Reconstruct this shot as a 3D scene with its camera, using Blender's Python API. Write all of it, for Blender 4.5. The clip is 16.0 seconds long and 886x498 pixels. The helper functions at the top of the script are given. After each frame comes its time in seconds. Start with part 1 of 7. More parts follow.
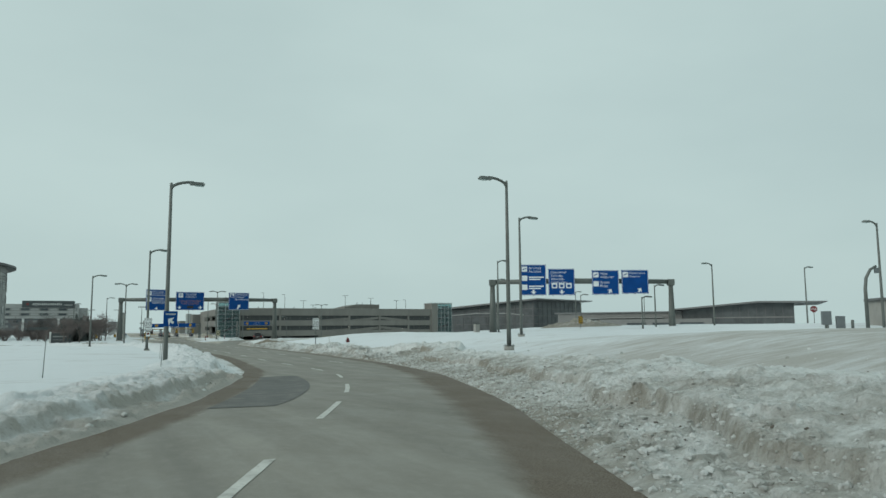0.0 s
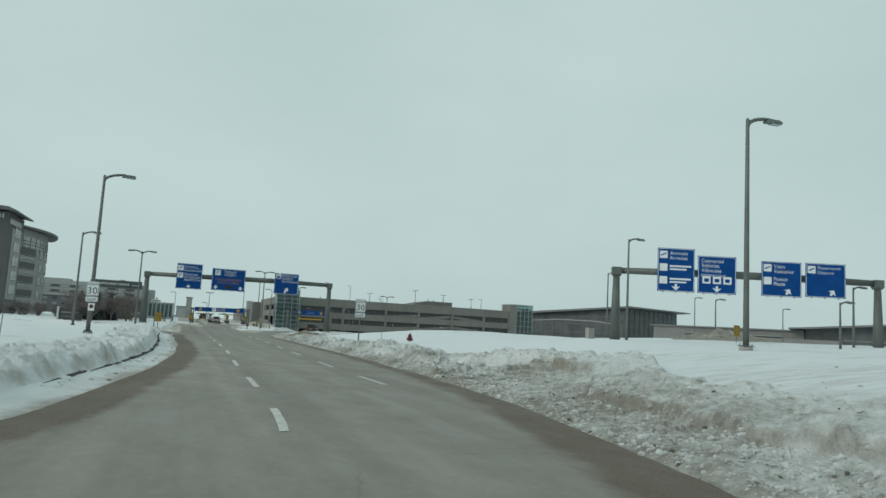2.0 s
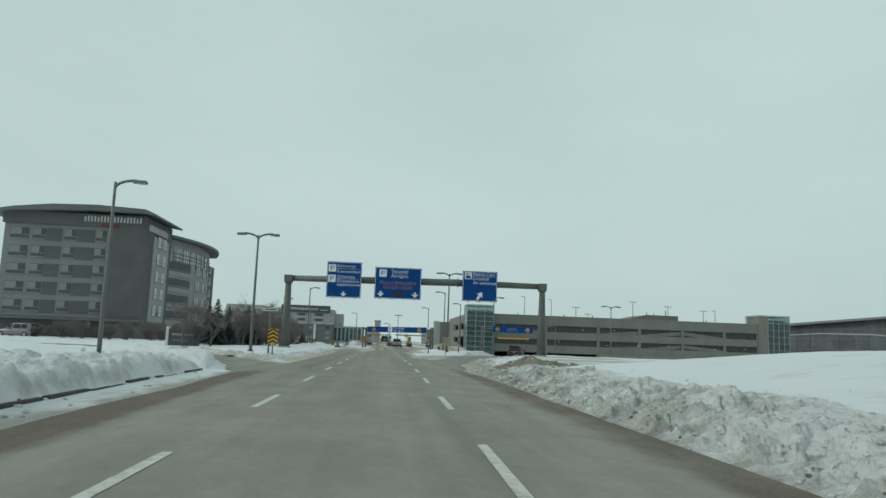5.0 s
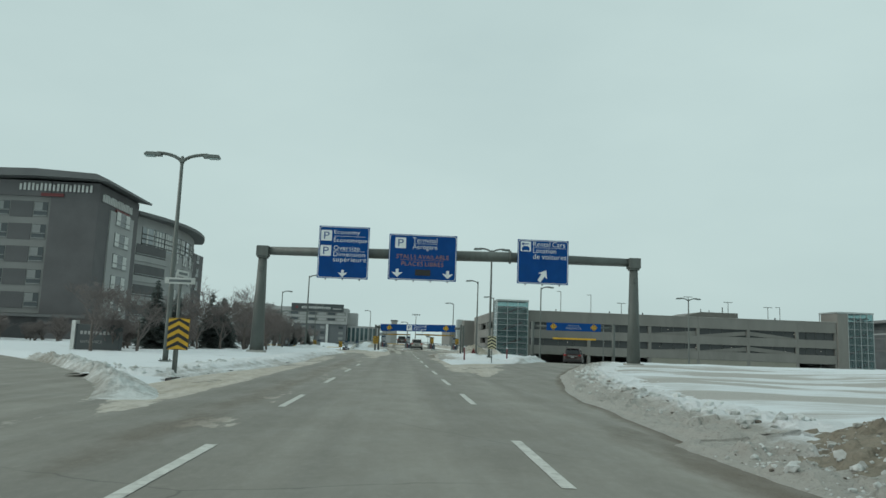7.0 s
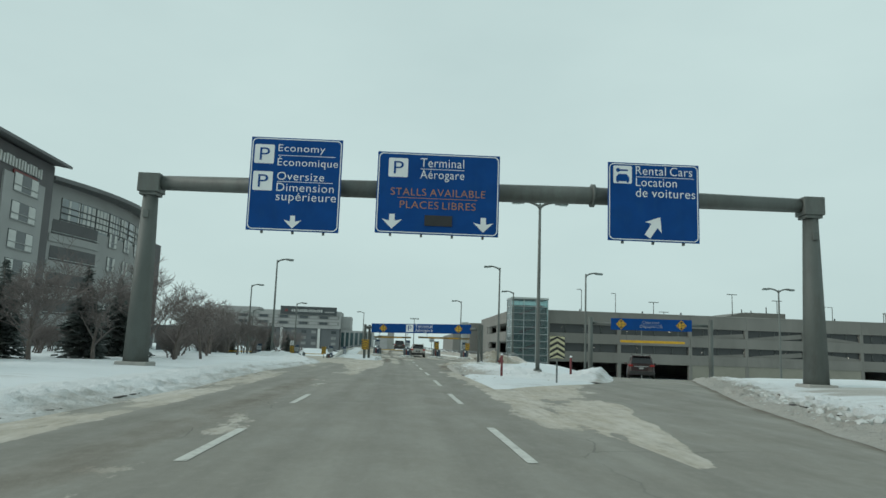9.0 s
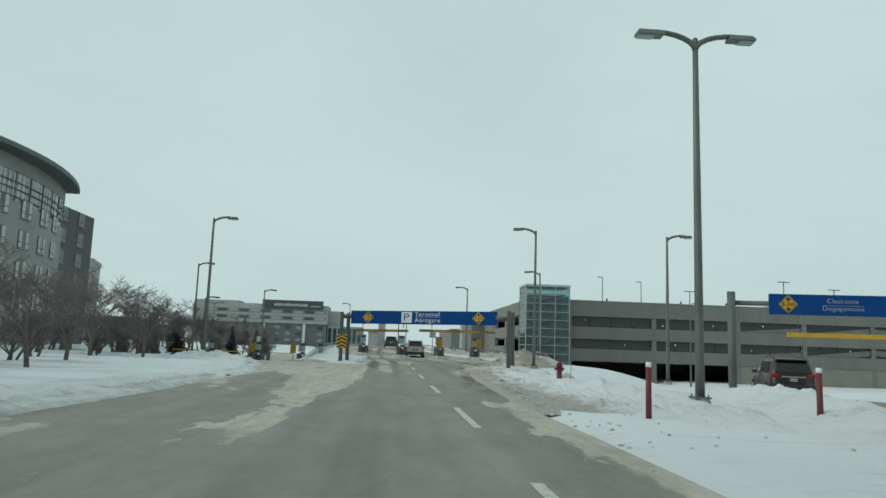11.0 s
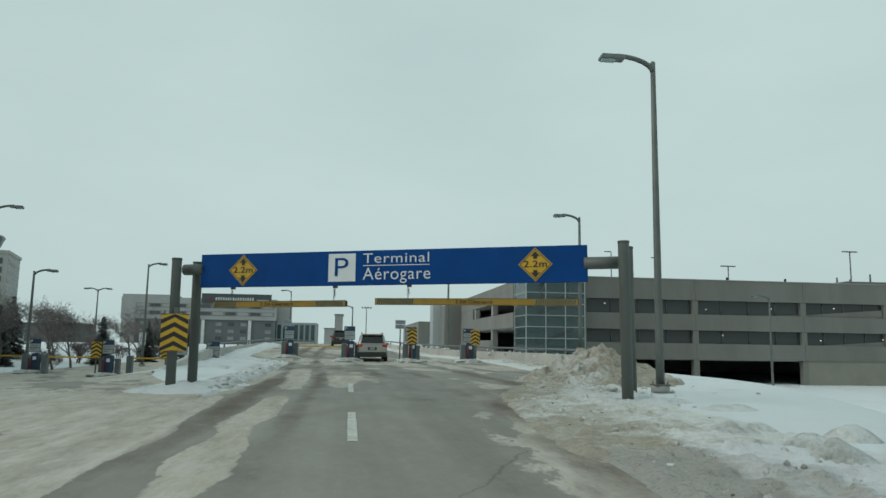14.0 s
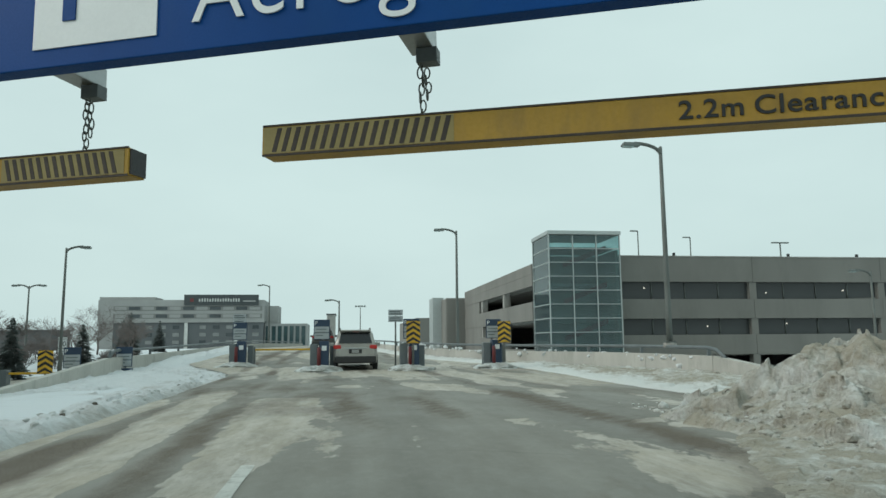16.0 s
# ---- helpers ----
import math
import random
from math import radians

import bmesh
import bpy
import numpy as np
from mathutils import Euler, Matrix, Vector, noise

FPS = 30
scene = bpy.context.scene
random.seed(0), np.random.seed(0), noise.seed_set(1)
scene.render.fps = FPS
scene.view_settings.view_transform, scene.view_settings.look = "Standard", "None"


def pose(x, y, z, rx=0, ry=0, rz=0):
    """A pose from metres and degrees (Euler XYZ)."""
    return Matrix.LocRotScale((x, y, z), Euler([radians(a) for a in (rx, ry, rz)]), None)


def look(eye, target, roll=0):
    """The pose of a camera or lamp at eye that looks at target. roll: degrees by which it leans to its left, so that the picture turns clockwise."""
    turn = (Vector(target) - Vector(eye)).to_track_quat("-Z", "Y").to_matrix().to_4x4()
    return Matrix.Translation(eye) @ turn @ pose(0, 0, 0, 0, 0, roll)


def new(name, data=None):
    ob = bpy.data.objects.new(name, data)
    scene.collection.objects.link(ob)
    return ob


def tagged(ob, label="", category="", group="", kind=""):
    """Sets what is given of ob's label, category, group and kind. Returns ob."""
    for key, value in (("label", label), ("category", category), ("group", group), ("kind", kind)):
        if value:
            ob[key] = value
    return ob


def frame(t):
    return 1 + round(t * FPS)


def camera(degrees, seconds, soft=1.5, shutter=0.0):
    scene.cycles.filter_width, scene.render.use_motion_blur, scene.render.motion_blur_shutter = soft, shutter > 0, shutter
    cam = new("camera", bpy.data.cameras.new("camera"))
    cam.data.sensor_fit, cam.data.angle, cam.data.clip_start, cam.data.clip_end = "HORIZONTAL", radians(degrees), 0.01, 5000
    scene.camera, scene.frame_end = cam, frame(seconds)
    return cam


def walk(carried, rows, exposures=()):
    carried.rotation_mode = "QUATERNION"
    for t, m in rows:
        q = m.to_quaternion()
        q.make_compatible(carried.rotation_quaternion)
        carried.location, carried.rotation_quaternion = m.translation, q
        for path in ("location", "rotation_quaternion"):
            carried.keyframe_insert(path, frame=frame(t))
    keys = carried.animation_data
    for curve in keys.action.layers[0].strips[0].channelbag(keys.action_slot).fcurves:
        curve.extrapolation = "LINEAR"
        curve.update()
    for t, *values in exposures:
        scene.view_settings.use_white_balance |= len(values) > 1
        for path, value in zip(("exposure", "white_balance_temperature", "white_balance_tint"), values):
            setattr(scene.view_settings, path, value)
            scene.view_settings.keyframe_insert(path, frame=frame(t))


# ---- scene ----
cam = camera(63.3, 16.0)
PATH = [
    (0, (-0.309, 1.601, 1.897), (0.541, 3.398, 2.118), -0.4),
    (0.5, (1.993, 7.381, 1.799), (2.817, 9.189, 2.022), 0.3),
    (1, (4.082, 13.193, 1.678), (4.865, 15.02, 1.903), 1.4),
    (1.5, (5.952, 19.003, 1.571), (6.679, 20.853, 1.795), 2.5),
    (2, (7.688, 24.929, 1.406), (8.348, 26.804, 1.633), 3.2),
    (2.5, (9.126, 30.933, 1.295), (9.707, 32.832, 1.529), 3.3),
    (3, (10.256, 36.909, 1.184), (10.742, 38.834, 1.424), 3.0),
    (3.5, (11.121, 42.782, 1.111), (11.502, 44.73, 1.36), 2.6),
    (4, (11.605, 48.658, 1.121), (11.885, 50.622, 1.375), 2.4),
    (4.5, (11.81, 54.533, 1.132), (12.009, 56.505, 1.394), 2.2),
    (7, (11.763, 83.28, 1.219), (11.875, 85.259, 1.482), 2.1),
    (7.5, (11.781, 88.717, 1.183), (11.895, 90.696, 1.451), 2.4),
    (8, (11.778, 94.164, 1.134), (11.892, 96.141, 1.41), 2.4),
    (8.5, (11.806, 99.627, 1.176), (11.922, 101.604, 1.454), 2.3),
    (9, (11.81, 104.923, 1.193), (11.929, 106.9, 1.472), 2.0),
    (9.5, (11.807, 110.215, 1.206), (11.932, 112.192, 1.482), 1.8),
    (12, (12.059, 135.765, 1.332), (12.23, 137.739, 1.6), 2.2),
    (12.5, (12.256, 140.566, 1.312), (12.453, 142.539, 1.577), 2.1),
    (13, (12.573, 145.264, 1.28), (12.795, 147.234, 1.543), 1.9),
    (13.5, (13.016, 149.782, 1.296), (13.25, 151.751, 1.559), 1.4),
    (14, (13.223, 153.894, 1.293), (13.475, 155.86, 1.556), 0.9),
    (14.5, (13.498, 157.797, 1.283), (13.752, 159.763, 1.545), 0.3),
    (15, (13.706, 161.419, 1.301), (13.961, 163.385, 1.561), -0.1),
    (15.5, (13.932, 164.826, 1.306), (14.192, 166.791, 1.57), -0.5),
    (16, (14.236, 167.754, 1.289), (14.504, 169.719, 1.548), -0.5),
]
EXPOSURES = [(0, -0.08), (2.5, -0.06), (4.5, -0.05), (7, 0.0), (9.5, 0.08), (12, 0.0), (14, -0.03), (15, 0.08), (15.5, 0.18), (16, 0.22)]
walk(cam, [(t, look(eye, target, roll)) for t, eye, target, roll in PATH], EXPOSURES)

# ---- world and light: an overcast winter day ----
world = bpy.data.worlds.new("overcast_sky")
scene.world = world
world.use_nodes = True
wn, wl = world.node_tree.nodes, world.node_tree.links
wn.clear()
w_out, w_bg = wn.new("ShaderNodeOutputWorld"), wn.new("ShaderNodeBackground")
w_sky = wn.new("ShaderNodeTexSky")
w_sky.sky_type, w_sky.sun_disc = "NISHITA", False
w_sky.sun_elevation, w_sky.sun_rotation = radians(29), radians(260)
w_sky.air_density, w_sky.dust_density, w_sky.ozone_density = 1.0, 6.0, 1.0
w_co, w_map = wn.new("ShaderNodeTexCoord"), wn.new("ShaderNodeMapping")
w_map.inputs["Scale"].default_value = (1.0, 1.0, 2.6)
w_n = wn.new("ShaderNodeTexNoise")
w_n.inputs["Scale"].default_value, w_n.inputs["Detail"].default_value, w_n.inputs["Roughness"].default_value = 1.5, 5.0, 0.5
w_ramp = wn.new("ShaderNodeValToRGB")
w_ramp.color_ramp.elements[0].position, w_ramp.color_ramp.elements[0].color = 0.3, (4.75, 6.15, 6.1, 1)
w_ramp.color_ramp.elements[1].position, w_ramp.color_ramp.elements[1].color = 0.7, (5.6, 7.1, 6.95, 1)
w_mix = wn.new("ShaderNodeMix")
w_mix.data_type = "RGBA"
w_mix.inputs["Factor"].default_value = 0.94
wl.new(w_co.outputs["Generated"], w_map.inputs["Vector"])
wl.new(w_map.outputs["Vector"], w_n.inputs["Vector"])
wl.new(w_n.outputs["Fac"], w_ramp.inputs["Fac"])
wl.new(w_sky.outputs["Color"], w_mix.inputs["A"])
wl.new(w_ramp.outputs["Color"], w_mix.inputs["B"])
wl.new(w_mix.outputs["Result"], w_bg.inputs["Color"])
wl.new(w_bg.outputs["Background"], w_out.inputs["Surface"])
w_bg.inputs["Strength"].default_value = 0.1
sun = new("sun", bpy.data.lights.new("sun", "SUN"))
sun.data.energy, sun.data.angle, sun.data.color = 1.0, radians(25), (1.0, 0.98, 0.95)
sun.matrix_world = look((0, 0, 60), (48, 8, 33))

# ---- materials ----
def nodes_of(name):
    m = bpy.data.materials.new(name)
    m.use_nodes = True
    t = m.node_tree
    return m, t.nodes, t.links, t.nodes["Principled BSDF"]


def noise_node(nt, ln, scale, detail=4.0, stretch=(1, 1, 1), rough=0.55):
    co, mp, n = nt.new("ShaderNodeTexCoord"), nt.new("ShaderNodeMapping"), nt.new("ShaderNodeTexNoise")
    mp.inputs["Scale"].default_value = stretch
    n.inputs["Scale"].default_value, n.inputs["Detail"].default_value, n.inputs["Roughness"].default_value = scale, detail, rough
    ln.new(co.outputs["Object"], mp.inputs["Vector"])
    ln.new(mp.outputs["Vector"], n.inputs["Vector"])
    return n.outputs["Fac"]


def mix_node(nt, ln, fac, a, b):
    m = nt.new("ShaderNodeMix")
    m.data_type = "RGBA"
    for key, v in (("Factor", fac), ("A", a), ("B", b)):
        if isinstance(v, (int, float)):
            m.inputs[key].default_value = v
        elif isinstance(v, tuple):
            m.inputs[key].default_value = (*v[:3], 1)
        else:
            ln.new(v, m.inputs[key])
    return m.outputs["Result"]


def range_node(nt, ln, v, a, b, c=0.0, d=1.0):
    r = nt.new("ShaderNodeMapRange")
    r.inputs["From Min"].default_value, r.inputs["From Max"].default_value = a, b
    r.inputs["To Min"].default_value, r.inputs["To Max"].default_value = c, d
    ln.new(v, r.inputs["Value"])
    return r.outputs["Result"]


def math_node(nt, ln, op, a, b):
    r = nt.new("ShaderNodeMath")
    r.operation = op
    for k, v in enumerate((a, b)):
        if isinstance(v, (int, float)):
            r.inputs[k].default_value = v
        else:
            ln.new(v, r.inputs[k])
    return r.outputs[0]


def bump_node(nt, ln, bsdf, height, strength, dist):
    b = nt.new("ShaderNodeBump")
    b.inputs["Strength"].default_value, b.inputs["Distance"].default_value = strength, dist
    ln.new(height, b.inputs["Height"])
    ln.new(b.outputs["Normal"], bsdf.inputs["Normal"])


def mat(name, col, rough=0.6, metal=0.0, var=0.18, scale=1.2, fine=30.0, bump=0.15, dist=0.01, stretch=(1, 1, 1), dirt=None, amount=0.35):
    """Paint, metal, concrete and the like: a base colour with broad and fine variation, optional dirt, and fine relief."""
    m, nt, ln, b = nodes_of(name)
    lo, hi = tuple(c * (1 - var) for c in col), tuple(min(1.0, c * (1 + var)) for c in col)
    broad, small = noise_node(nt, ln, scale, 5, stretch), noise_node(nt, ln, fine, 3)
    c = mix_node(nt, ln, range_node(nt, ln, broad, 0.3, 0.7), lo, hi)
    c = mix_node(nt, ln, range_node(nt, ln, small, 0.35, 0.65, 0.0, 0.35), c, tuple(x * (1 - var) for x in col))
    if dirt:
        d = noise_node(nt, ln, scale * 2.3, 8, (1, 1, 0.35), 0.65)
        c = mix_node(nt, ln, range_node(nt, ln, d, 0.5, 0.72, 0.0, amount), c, dirt)
    ln.new(c, b.inputs["Base Color"])
    b.inputs["Metallic"].default_value = metal
    ln.new(range_node(nt, ln, small, 0.3, 0.7, max(0.02, rough - 0.1), min(1.0, rough + 0.1)), b.inputs["Roughness"])
    if bump:
        bump_node(nt, ln, b, small, bump, dist)
    return m


def glass_mat(name, col, rough=0.06, var=0.2):
    m, nt, ln, b = nodes_of(name)
    n = noise_node(nt, ln, 0.35, 3)
    ln.new(mix_node(nt, ln, range_node(nt, ln, n, 0.35, 0.65), tuple(c * (1 - var) for c in col), tuple(c * (1 + var) for c in col)), b.inputs["Base Color"])
    b.inputs["Roughness"].default_value = rough
    b.inputs["IOR"].default_value = 1.5
    bump_node(nt, ln, b, noise_node(nt, ln, 0.8, 2), 0.06, 0.05)
    return m


def glow_mat(name, col, strength):
    m, nt, ln, b = nodes_of(name)
    b.inputs["Base Color"].default_value = (*col, 1)
    b.inputs["Emission Color"].default_value = (*col, 1)
    b.inputs["Emission Strength"].default_value = strength
    return m


def snow_mat(name, dirt_lo, dirt_hi, most, white=(0.70, 0.735, 0.75), tan=(0.30, 0.265, 0.215), lumps=2.0, lump_height=0.1, broken=0.0, drawn=(1, 1, 1)):
    m, nt, ln, b = nodes_of(name)
    big, mid, fine = noise_node(nt, ln, 0.28, 5), noise_node(nt, ln, 1.9, 8, drawn, 0.68), noise_node(nt, ln, 22.0, 5, (1, 1, 1), 0.7)
    both = math_node(nt, ln, "ADD", math_node(nt, ln, "MULTIPLY", big, 0.45), math_node(nt, ln, "MULTIPLY", mid, 0.55))
    at = nt.new("ShaderNodeAttribute")
    at.attribute_name = "dirt"
    both = math_node(nt, ln, "ADD", both, at.outputs["Fac"])
    c = mix_node(nt, ln, range_node(nt, ln, both, dirt_lo, dirt_hi, 0.0, most), white, tan)
    grit = math_node(nt, ln, "MULTIPLY", range_node(nt, ln, fine, 0.56, 0.7), range_node(nt, ln, both, dirt_lo - 0.06, dirt_hi, 0.0, 0.75))
    c = mix_node(nt, ln, grit, c, tuple(x * 0.42 for x in tan))
    ln.new(c, b.inputs["Base Color"])
    b.inputs["Roughness"].default_value = 0.75
    b.inputs["Specular IOR Level"].default_value = 0.25
    co, wob, lift = nt.new("ShaderNodeTexCoord"), nt.new("ShaderNodeTexNoise"), nt.new("ShaderNodeVectorMath")
    wob.inputs["Scale"].default_value, wob.inputs["Detail"].default_value = lumps * 1.3, 4.0
    lift.operation = "MULTIPLY_ADD"
    lift.inputs[1].default_value = (0.9 / lumps, 0.9 / lumps, 0.9 / lumps)
    ln.new(co.outputs["Object"], wob.inputs["Vector"])
    ln.new(wob.outputs["Color"], lift.inputs[0])
    ln.new(co.outputs["Object"], lift.inputs[2])
    plates = []
    for size in (lumps, lumps * 2.9):
        v, sep = nt.new("ShaderNodeTexVoronoi"), nt.new("ShaderNodeSeparateColor")
        v.inputs["Scale"].default_value = size
        ln.new(lift.outputs[0], v.inputs["Vector"])
        ln.new(v.outputs["Color"], sep.inputs["Color"])
        plates.append(sep.outputs[0])
        if broken:
            soiled = range_node(nt, ln, both, dirt_lo - 0.12, dirt_hi - 0.05, 0.1, 1.0)
            c = mix_node(nt, ln, math_node(nt, ln, "MULTIPLY", soiled, range_node(nt, ln, sep.outputs[0], 0.45, 1.0, 0.0, broken)), c, tuple(x * 0.62 for x in tan))
    ln.new(c, b.inputs["Base Color"])
    relief = math_node(nt, ln, "ADD", math_node(nt, ln, "MULTIPLY", plates[0], lump_height), math_node(nt, ln, "MULTIPLY", plates[1], 0.55 * lump_height))
    bump_node(nt, ln, b, math_node(nt, ln, "ADD", math_node(nt, ln, "ADD", mid, relief), math_node(nt, ln, "MULTIPLY", fine, 0.5)), 0.9 if broken else 0.6, 0.1)
    return m


def road_mat(name, tarmac=(0.238, 0.226, 0.196), sand=(0.40, 0.355, 0.285), dark=(0.08, 0.06, 0.043)):
    """Salt-greyed tarmac: streaks along the way, sand where the attribute says, thin ice and damp patches, cracks."""
    m, nt, ln, b = nodes_of(name)
    streak, big, fine = noise_node(nt, ln, 0.75, 4, (1.6, 0.035, 1)), noise_node(nt, ln, 0.22, 6), noise_node(nt, ln, 60.0, 4)
    mid = noise_node(nt, ln, 1.1, 8, (1, 0.42, 1), 0.7)
    c = mix_node(nt, ln, range_node(nt, ln, streak, 0.32, 0.68), tuple(x * 0.8 for x in tarmac), tuple(x * 1.22 for x in tarmac))
    c = mix_node(nt, ln, range_node(nt, ln, big, 0.45, 0.7, 0.0, 0.35), c, tuple(x * 0.72 for x in tarmac))
    c = mix_node(nt, ln, range_node(nt, ln, fine, 0.3, 0.7, 0.0, 0.3), c, tuple(x * 0.7 for x in tarmac))
    c = mix_node(nt, ln, range_node(nt, ln, mid, 0.42, 0.66, 0.0, 0.3), c, tuple(x * 0.66 for x in tarmac))
    c = mix_node(nt, ln, range_node(nt, ln, noise_node(nt, ln, 9.0, 6, (1, 0.6, 1), 0.7), 0.5, 0.75, 0.0, 0.3), c, tuple(x * 1.4 for x in tarmac))
    at, ab = nt.new("ShaderNodeAttribute"), nt.new("ShaderNodeAttribute")
    at.attribute_name, ab.attribute_name = "sand", "brown"
    s = range_node(nt, ln, math_node(nt, ln, "ADD", at.outputs["Fac"], math_node(nt, ln, "MULTIPLY", math_node(nt, ln, "SUBTRACT", mid, 0.5), 1.6)), 0.47, 0.64)
    drawn = noise_node(nt, ln, 1.9, 7, (1.0, 0.1, 1), 0.65)
    grime = mix_node(nt, ln, range_node(nt, ln, mid, 0.4, 0.62), sand, (0.47, 0.44, 0.39))
    grime = mix_node(nt, ln, range_node(nt, ln, drawn, 0.5, 0.68, 0.0, 0.42), grime, (0.22, 0.195, 0.155))
    grime = mix_node(nt, ln, range_node(nt, ln, drawn, 0.46, 0.34, 0.0, 0.5), grime, (0.58, 0.56, 0.52))
    gritty = noise_node(nt, ln, 4.5, 9, (1.0, 0.3, 1), 0.75)
    grime = mix_node(nt, ln, range_node(nt, ln, gritty, 0.5, 0.64, 0.0, 0.6), grime, tuple(x * 0.62 for x in sand))
    grime = mix_node(nt, ln, range_node(nt, ln, gritty, 0.46, 0.36, 0.0, 0.55), grime, (0.56, 0.53, 0.48))
    s = range_node(nt, ln, math_node(nt, ln, "ADD", s, math_node(nt, ln, "MULTIPLY", math_node(nt, ln, "SUBTRACT", gritty, 0.5), 1.5)), 0.3, 0.75)
    c = mix_node(nt, ln, s, c, grime)
    d = range_node(nt, ln, math_node(nt, ln, "ADD", ab.outputs["Fac"], math_node(nt, ln, "MULTIPLY", math_node(nt, ln, "SUBTRACT", mid, 0.5), 0.9)), 0.35, 0.8)
    c = mix_node(nt, ln, d, c, mix_node(nt, ln, range_node(nt, ln, fine, 0.4, 0.6), (0.165, 0.134, 0.1), dark))
    co, warp, vor = nt.new("ShaderNodeTexCoord"), nt.new("ShaderNodeMix"), nt.new("ShaderNodeTexVoronoi")
    wob = nt.new("ShaderNodeTexNoise")
    wob.inputs["Scale"].default_value, wob.inputs["Detail"].default_value = 0.9, 6.0
    warp.data_type = "VECTOR"
    warp.inputs["Factor"].default_value = 0.55
    vor.feature, vor.inputs["Scale"].default_value = "DISTANCE_TO_EDGE", 0.21
    ln.new(co.outputs["Object"], wob.inputs["Vector"])
    ln.new(co.outputs["Object"], warp.inputs["A"])
    lift = nt.new("ShaderNodeVectorMath")
    lift.operation = "ADD"
    ln.new(co.outputs["Object"], lift.inputs[0])
    ln.new(wob.outputs["Color"], lift.inputs[1])
    ln.new(lift.outputs[0], warp.inputs["B"])
    ln.new(warp.outputs["Result"], vor.inputs["Vector"])
    crack = math_node(nt, ln, "MULTIPLY", range_node(nt, ln, vor.outputs["Distance"], 0.0012, 0.0042, 1.0, 0.0), range_node(nt, ln, big, 0.48, 0.6, 0.0, 0.4))
    crack = math_node(nt, ln, "MULTIPLY", crack, range_node(nt, ln, s, 0.0, 0.6, 1.0, 0.0))
    c = mix_node(nt, ln, crack, c, (0.045, 0.042, 0.038))
    ln.new(c, b.inputs["Base Color"])
    ln.new(range_node(nt, ln, mid, 0.35, 0.65, 0.62, 0.85), b.inputs["Roughness"])
    b.inputs["Specular IOR Level"].default_value = 0.35
    bump_node(nt, ln, b, math_node(nt, ln, "ADD", fine, math_node(nt, ln, "MULTIPLY", s, 1.5)), 0.35, 0.012)
    return m


M_SNOW = snow_mat("snow_field", 0.54, 0.80, 0.7, drawn=(0.32, 1.5, 1))
M_BANK = snow_mat("ploughed_snow", 0.46, 0.70, 0.9, (0.72, 0.745, 0.73), (0.27, 0.25, 0.205), 5.0, 0.42, 0.34)
M_CLEAN = snow_mat("clean_ploughed_snow", 0.5, 0.76, 0.75, (0.74, 0.765, 0.77), (0.32, 0.29, 0.24), 4.0, 0.22, 0.14)
M_HEAP = snow_mat("dirt_and_snow_heap", 0.44, 0.6, 0.95, (0.76, 0.77, 0.74), (0.43, 0.385, 0.305), 6.0, 0.45, 0.34)
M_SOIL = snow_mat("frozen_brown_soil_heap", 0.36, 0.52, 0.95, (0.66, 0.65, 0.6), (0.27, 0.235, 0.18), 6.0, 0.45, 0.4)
M_KERB = mat("dark_kerb", (0.06, 0.056, 0.05), 0.85, 0, 0.3, 3, 40, 0.3)
M_ROAD = road_mat("salted_asphalt")
M_PATCH = mat("new_asphalt", (0.098, 0.098, 0.092), 0.75, 0, 0.2, 0.8, 70, 0.3, 0.01, (1, 0.4, 1), (0.19, 0.178, 0.155), 0.9)
M_LINE = mat("worn_white_paint", (0.54, 0.54, 0.50), 0.7, 0, 0.14, 3, 40, 0.1, 0.003, (1, 1, 1), (0.25, 0.24, 0.215), 0.9)
M_POLE = mat("weathered_steel", (0.135, 0.15, 0.14), 0.55, 0.3, 0.2, 2.0, 60, 0.1, 0.004, (1, 1, 0.3), (0.09, 0.07, 0.055), 0.5)
M_GANTRY = mat("grey_green_steel", (0.122, 0.136, 0.126), 0.6, 0.2, 0.22, 0.9, 45, 0.12, 0.005, (1, 1, 0.4), (0.075, 0.07, 0.06), 0.55)
M_LAMPHEAD = mat("lamp_casting", (0.17, 0.19, 0.18), 0.5, 0.4, 0.12, 3, 40, 0.05)
M_LENS = mat("lamp_lens", (0.36, 0.45, 0.44), 0.25, 0, 0.08, 5, 50, 0.05)
M_BLUE = mat("blue_reflective_sheet", (0.003, 0.056, 0.225), 0.5, 0, 0.14, 1.1, 90, 0.04, 0.002, (1, 1, 1), (0.01, 0.07, 0.21), 0.4)
M_BLUE.node_tree.nodes["Principled BSDF"].inputs["Specular IOR Level"].default_value = 0.12
M_WHITE = mat("white_sheet", (0.72, 0.75, 0.75), 0.45, 0, 0.06, 2, 60, 0.03)
M_ORANGE = mat("orange_letters", (0.40, 0.19, 0.085), 0.5, 0, 0.1, 3, 60, 0.03)
M_BLACK = mat("black_sheet", (0.018, 0.018, 0.018), 0.5, 0, 0.2, 3, 60, 0.05)
M_YELLOW = mat("yellow_sheet", (0.62, 0.36, 0.02), 0.5, 0, 0.12, 1.4, 70, 0.05, 0.003, (1, 1, 1), (0.28, 0.19, 0.06), 0.45)
M_BAR = mat("dull_yellow_bar", (0.43, 0.25, 0.03), 0.55, 0, 0.16, 1.6, 50, 0.08, 0.003, (0.4, 1, 1), (0.2, 0.13, 0.05), 0.55)
M_SHEET = mat("faded_khaki_sheet", (0.33, 0.26, 0.1), 0.6, 0, 0.14, 3, 60, 0.05)
